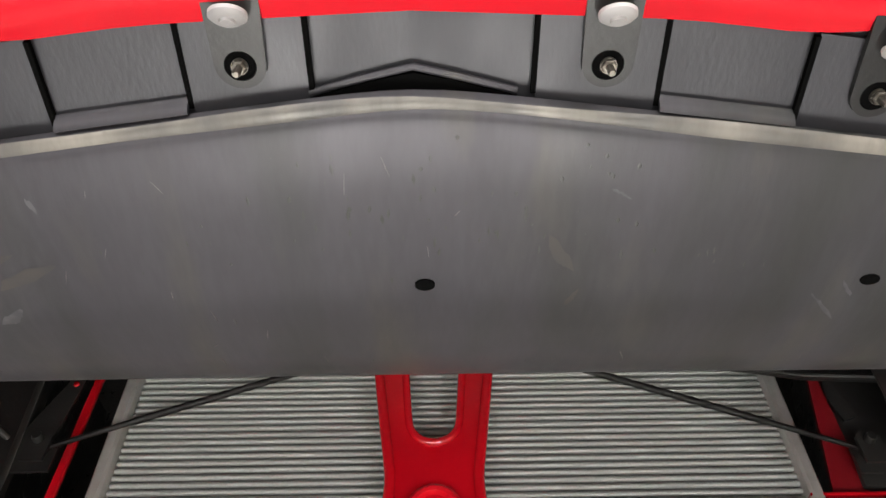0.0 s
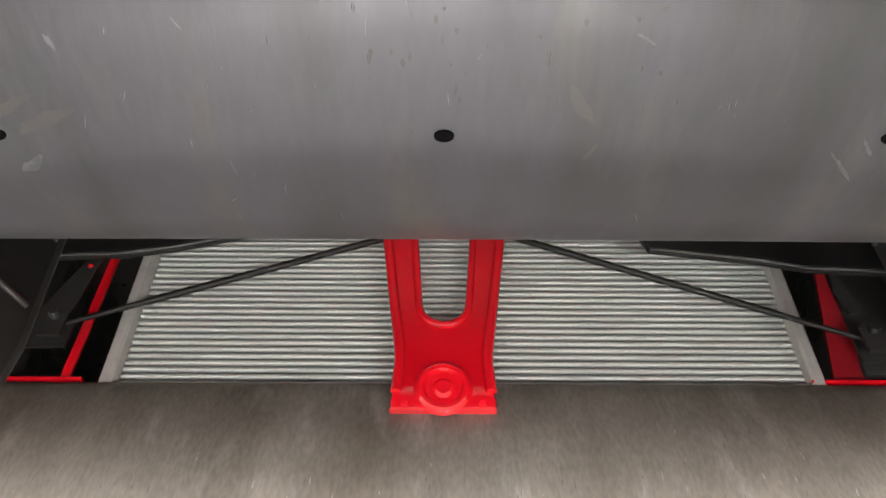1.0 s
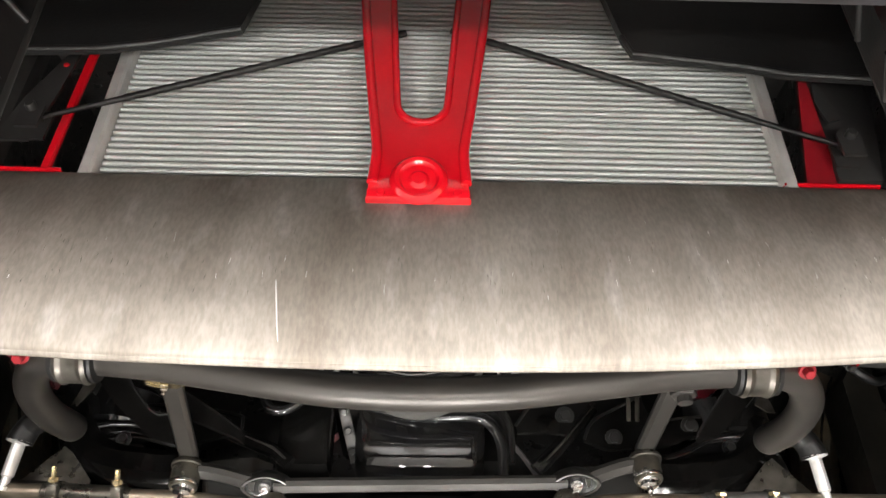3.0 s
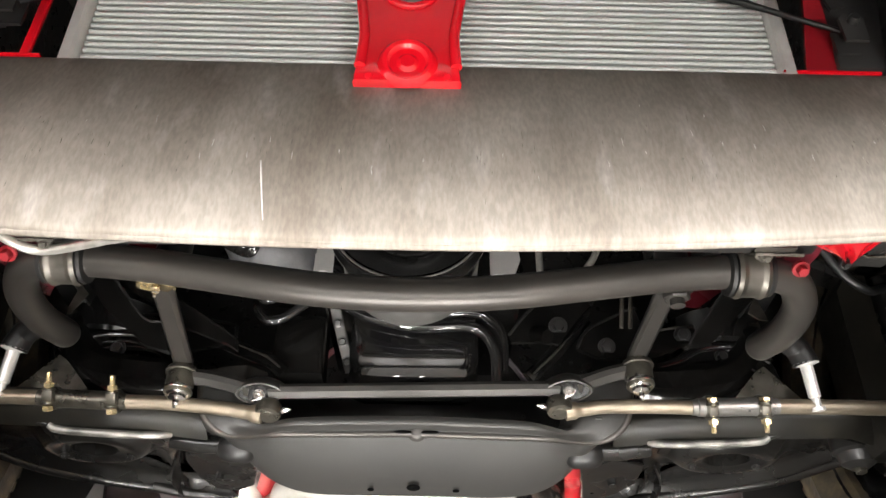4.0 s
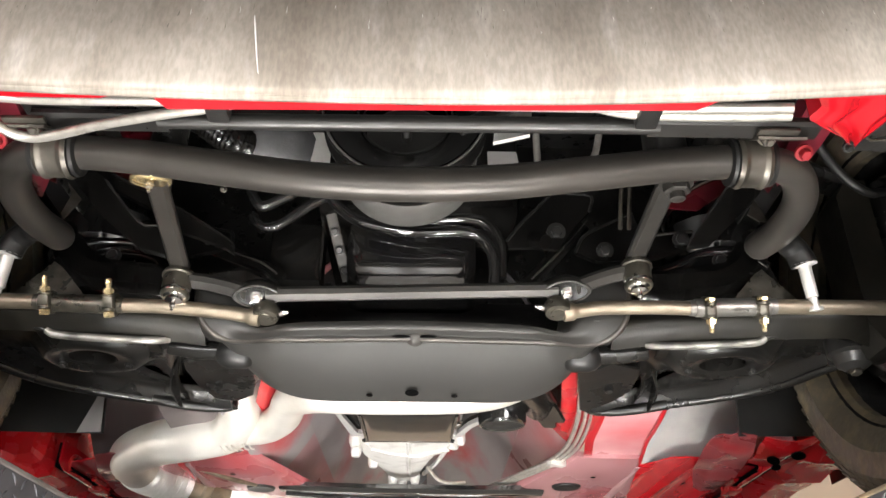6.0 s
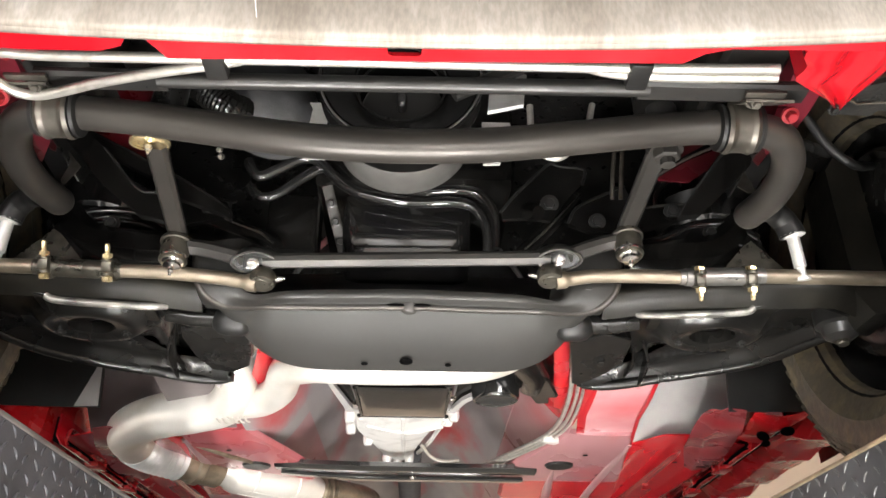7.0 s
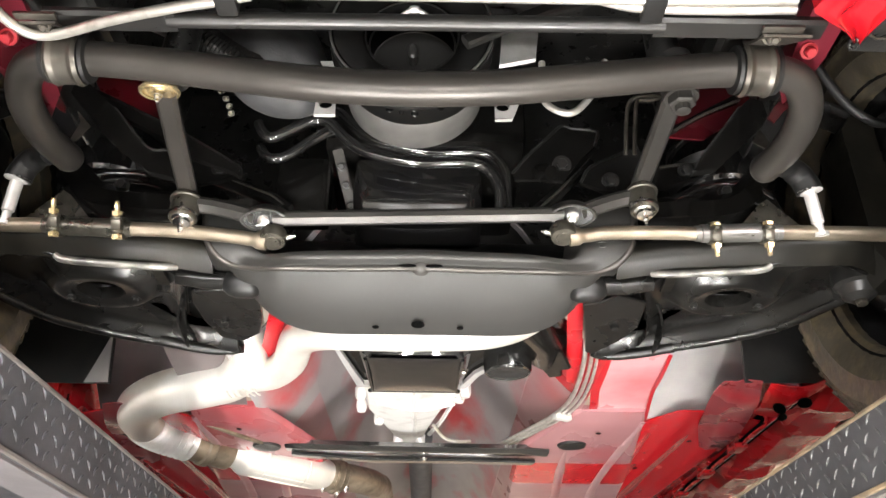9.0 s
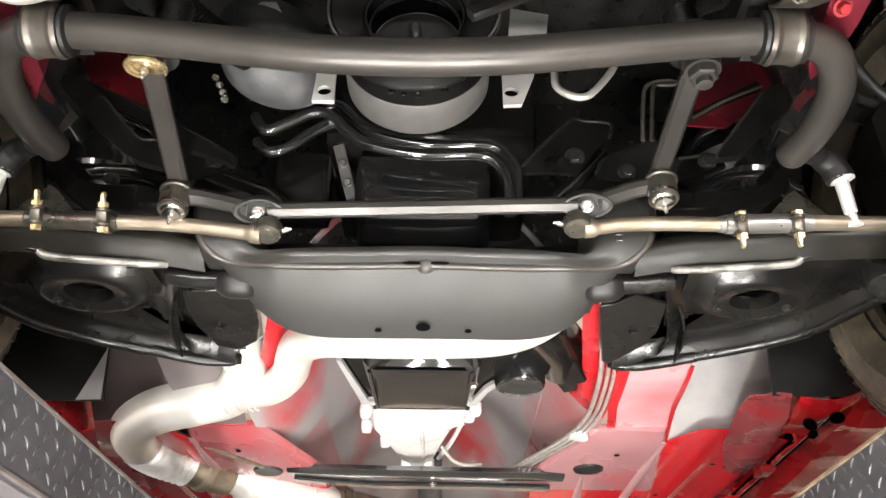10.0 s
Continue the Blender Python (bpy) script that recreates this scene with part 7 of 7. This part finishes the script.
for x, y in ((-0.138, 1.87), (0.108, 1.85), (-0.062, 2.215), (-0.105, 2.05), (0.0, 2.215), (-0.142, 1.955), (0.095, 1.885), (-0.035, 2.24)):
    part("boss", lathe(bmesh.new(), pose(x * 0.9, y, 1.758, 180), [(0, 0.006), (0.006, 0.006), (0.009, 0.005), (0.012, -0.004), (0.012, -0.02)], 14), ALU_CAST, tail)
bm = bmesh.new()
tube(bm, [(-0.003, 2.3, 1.80), (-0.003, 3.2, 1.79), (-0.003, 4.6, 1.76)], 0.034, 24)
single("drive_shaft", bm, PUMP, "dull grey steel drive shaft", "drive shaft")
beam2 = thing("gearbox_crossmember", (0, 2.12, 1.70), "black pressed steel gearbox crossmember", "crossmember")
bm = bmesh.new()
loft(bm, [[(x, 2.10 + dy, 1.715 + dz), (x, 2.108 + dy, 1.709 + dz), (x, 2.145 + dy, 1.709 + dz), (x, 2.153 + dy, 1.715 + dz), (x, 2.153 + dy, 1.725 + dz), (x, 2.10 + dy, 1.725 + dz)] for x, dy, dz in ((-0.32, 0.02, 0.012), (-0.25, 0.012, 0.008), (-0.12, 0, 0.002), (0.12, 0, 0), (0.24, 0.022, 0.006), (0.31, 0.04, 0.010))])
part("front_beam", bm, GLOSS, beam2)
bm = bmesh.new()
bar(bm, [(-0.31, 2.19, 1.722), (-0.12, 2.185, 1.708), (0.12, 2.185, 1.708), (0.28, 2.225, 1.716)], 0.028, 0.012, ch=0.3)
part("rear_flange", bm, GLOSS, beam2)
bolt("bolt", (0.01, 2.168, 1.706), (0, 0, -1), 0.006, 0.006, CHROME, beam2)
filt = thing("oil_filter", (0.172, 1.69, 1.742), "black canister oil filter beside the exhaust", "oil filter")
bm = bmesh.new()
lathe(bm, axis((0.172, 1.685, 1.79), (0.0, 0.05, -1)), [(0.038, 0.043), (0.0405, 0.0455), (0.044, 0.044), (0.0465, 0.038), (0.0465, -0.06), (0, -0.06)], 40)
can = part("canister", bm, GLOSS, filt)
part("end_cap", lathe(bmesh.new(), axis((0.172, 1.685, 1.79), (0.0, 0.05, -1)), [(0, 0.0385), (0.022, 0.0385), (0.03, 0.0405), (0.0385, 0.043), (0.039, 0.03)], 40), DULL, can, "dull grey end of the canister")
bm = bmesh.new()
tube(bm, [(0.19, 1.50, 1.79), (0.235, 1.60, 1.795), (0.25, 1.70, 1.80)], [0.045, 0.045, 0.04], 20)
single("starter_motor", bm, BAY, "black starter motor beside the engine", "starter motor")
bm = bmesh.new()
plate(bm, [(-0.01, -0.03), (0.035, -0.01), (0.06, 0.03), (0.045, 0.06), (0.05, 0.085), (0.03, 0.125), (0.012, 0.11), (0.0, 0.10), (-0.012, 0.03)], 0.006, Matrix(((0.8, 0, 0.6, 0.235), (0, 1, 0, 1.61), (-0.6, 0, 0.8, 1.775), (0, 0, 0, 1))))
single("heat_shield", bm, BAY, "thin black heat shield by the oil filter", "heat shield", smooth=20)

# ---- exhaust ----
exhaust = thing("exhaust_pipe", (-0.3, 1.8, 1.69), "pale aluminised exhaust pipe with a flexible joint and converter", "exhaust")
bm = bmesh.new()
tube(bm, spline([(0.23, 1.41, 1.80), (0.19, 1.42, 1.752), (0.12, 1.425, 1.724), (0, 1.427, 1.718), (-0.10, 1.427, 1.718), (-0.155, 1.437, 1.722), (-0.195, 1.48, 1.73), (-0.215, 1.54, 1.735), (-0.235, 1.61, 1.735), (-0.275, 1.67, 1.735), (-0.33, 1.69, 1.735)], 8), 0.031, 24)
part("crossover_pipe", bm, ALU_PIPE, exhaust)
bm = bmesh.new()
MAIN = [(-0.33, 1.56, 1.92), (-0.325, 1.565, 1.85), (-0.318, 1.59, 1.79), (-0.32, 1.64, 1.75), (-0.352, 1.70, 1.735), (-0.42, 1.735, 1.732), (-0.51, 1.785, 1.732), (-0.58, 1.86, 1.732), (-0.606, 1.93, 1.732), (-0.606, 1.985, 1.73)]
pts = spline(MAIN, 8)
tube(bm, pts, [0.03 + 0.0145 * min(1, k / 40) for k in range(len(pts))], 28)
part("main_pipe", bm, ALU_PIPE, exhaust)
bm = bmesh.new()
for k in range(6):
    a = Vector((-0.355 + 0.011 * k, 1.685 - 0.004 * k, 1.6935))
    tube(bm, [a + Vector((0, -0.018, 0.002)), a + Vector((0.002, 0, -0.0015)), a + Vector((0.004, 0.018, 0.002))], 0.0016, 6)
part("weld_bead", bm, ALU_PIPE, exhaust, "ribbed weld bead")
bm = bmesh.new()
b = Vector((-0.545, 2.118, 1.728))
bend = spline([(-0.606, 1.985, 1.73), (-0.602, 2.02, 1.73), (-0.585, 2.065, 1.7295), tuple(b)], 16)
tube(bm, bend, [0.0425 + 0.0045 * math.cos(k * math.pi / 2) for k in range(len(bend))], 28)
part("flexible_joint", bm, ALU, exhaust, "ribbed bright flexible joint")
bm = bmesh.new()
c, d = Vector((-0.468, 2.20, 1.722)), Vector((-0.235, 2.37, 1.712))
tube(bm, [b, b.lerp(c, 0.3), b.lerp(c, 0.35), b.lerp(c, 0.5), b.lerp(c, 0.55), c], [0.041, 0.042, 0.047, 0.047, 0.041, 0.04], 24)
part("band_clamp", bm, STEEL_WARM, exhaust, "tan heat-stained band clamp")
bm = bmesh.new()
tube(bm, [c, c.lerp(d, 0.08), c.lerp(d, 0.12), c.lerp(d, 0.16), c.lerp(d, 0.84), c.lerp(d, 0.9), d], [0.036, 0.042, 0.052, 0.055, 0.055, 0.05, 0.036], 28, flat=0.8)
cat = part("converter", bm, ALU_PIPE, exhaust, "bright catalytic converter shell")
bm = bmesh.new()
u = (d - c).normalized()
bar(bm, [c.lerp(d, 0.18) + Vector((0.03, 0.045, -0.01)), c.lerp(d, 0.82) + Vector((0.03, 0.045, -0.01))], 0.012, 0.004)
part("seam", bm, STEEL_WARM, cat)
bm = bmesh.new()
bar(bm, [c.lerp(d, 0.16) + Vector((-0.033, -0.048, 0.0)), c.lerp(d, 0.84) + Vector((-0.033, -0.048, 0.0))], 0.012, 0.005)
part("seam", bm, ALU_PIPE, cat)
for t in (0.3, 0.7):
    bm = bmesh.new()
    tube(bm, [c.lerp(d, t - 0.012), c.lerp(d, t), c.lerp(d, t + 0.012)], [0.0552, 0.0565, 0.0552], 28, flat=0.8)
    part("pressed_bead", bm, ALU_PIPE, cat)
bm = bmesh.new()
tube(bm, spline([d, (-0.17, 2.425, 1.715), (-0.125, 2.52, 1.72), (-0.12, 2.78, 1.73), (-0.14, 4.4, 1.73)], 6), 0.036, 20)
part("tail_pipe", bm, STEEL_WARM, exhaust, "tan heat-stained rear pipe")
for t, r in ((0.985, 0.05), (1.05, 0.054), (1.10, 0.05)):
    bm = bmesh.new()
    tube(bm, [c.lerp(d, t - 0.014), c.lerp(d, t), c.lerp(d, t + 0.014)], [r - 0.006, r, r - 0.006], 20, flat=0.85)
    part("outlet_flange", bm, STEEL_WARM, cat, "tan heat-stained outlet flange")
for t, dx, dz in ((1.05, -0.03, -0.04), (1.05, 0.03, -0.04), (1.08, 0.0, -0.048)):
    bolt("flange_bolt", c.lerp(d, t) + Vector((dx, -0.01, dz + 0.008)), (0, -0.4, -1), 0.0065, 0.008, CHROME, cat, 1.3, "bright flange bolt", 0.004)
for k in (-1, 0, 1):
    bm = bmesh.new()
    side = Vector((-u.y, u.x, 0)) * 0.024 * k
    low = Vector((0, 0, -0.0448 + 0.006 * abs(k)))
    tube(bm, [c.lerp(d, 0.2) + side + low, c.lerp(d, 0.5) + side + low, c.lerp(d, 0.8) + side + low], [0.001, 0.0028, 0.001], 8)
    part("pressed_rib", bm, ALU_PIPE, cat)
bm = bmesh.new()
tube(bm, spline([(-0.53, 1.95, 1.745), (-0.46, 1.99, 1.728), (-0.40, 2.06, 1.722), (-0.36, 2.13, 1.728)], 6), 0.006, 8)
part("hanger_strap", bm, STEEL_WARM, exhaust, "thin bent hanger rod")

# ---- brake and fuel lines ----
for dx, dy, r in ((0, 0, 0.0044), (0.0145, 0.006, 0.0038), (0.027, 0.016, 0.0034)):
    bm = bmesh.new()
    run = [(0.298, 1.52, 1.80), (0.303, 1.58, 1.75), (0.309, 1.682, 1.736), (0.308, 1.80, 1.733), (0.287, 1.91, 1.734), (0.245, 2.02, 1.736), (0.195, 2.16, 1.742), (0.147, 2.32, 1.75)]
    tube(bm, spline([(x + dx * (1 - 0.35 * k / 7), y + dy, z) for k, (x, y, z) in enumerate(run)], 6), r, 8)
    single("fuel_line", bm, LINE, "bright metal fuel and brake line along the floor", "metal line", "fuel lines")
bm = bmesh.new()
box(bm, (-0.02, -0.009, -0.008), (0.02, 0.009, 0.006), 0.003, pose(0.306, 1.9, 1.73, 0, 0, 28))
single("line_clip", bm, ALU, "small bright clip holding the lines", "clip")
bm = bmesh.new()
tube(bm, spline([(0.03, 2.06, 1.757), (0.055, 2.085, 1.735), (0.085, 2.1, 1.73), (0.12, 2.115, 1.735)], 6), 0.004, 8)
single("shift_rod", bm, LINE, "bright bent shift rod under the gearbox", "rod")
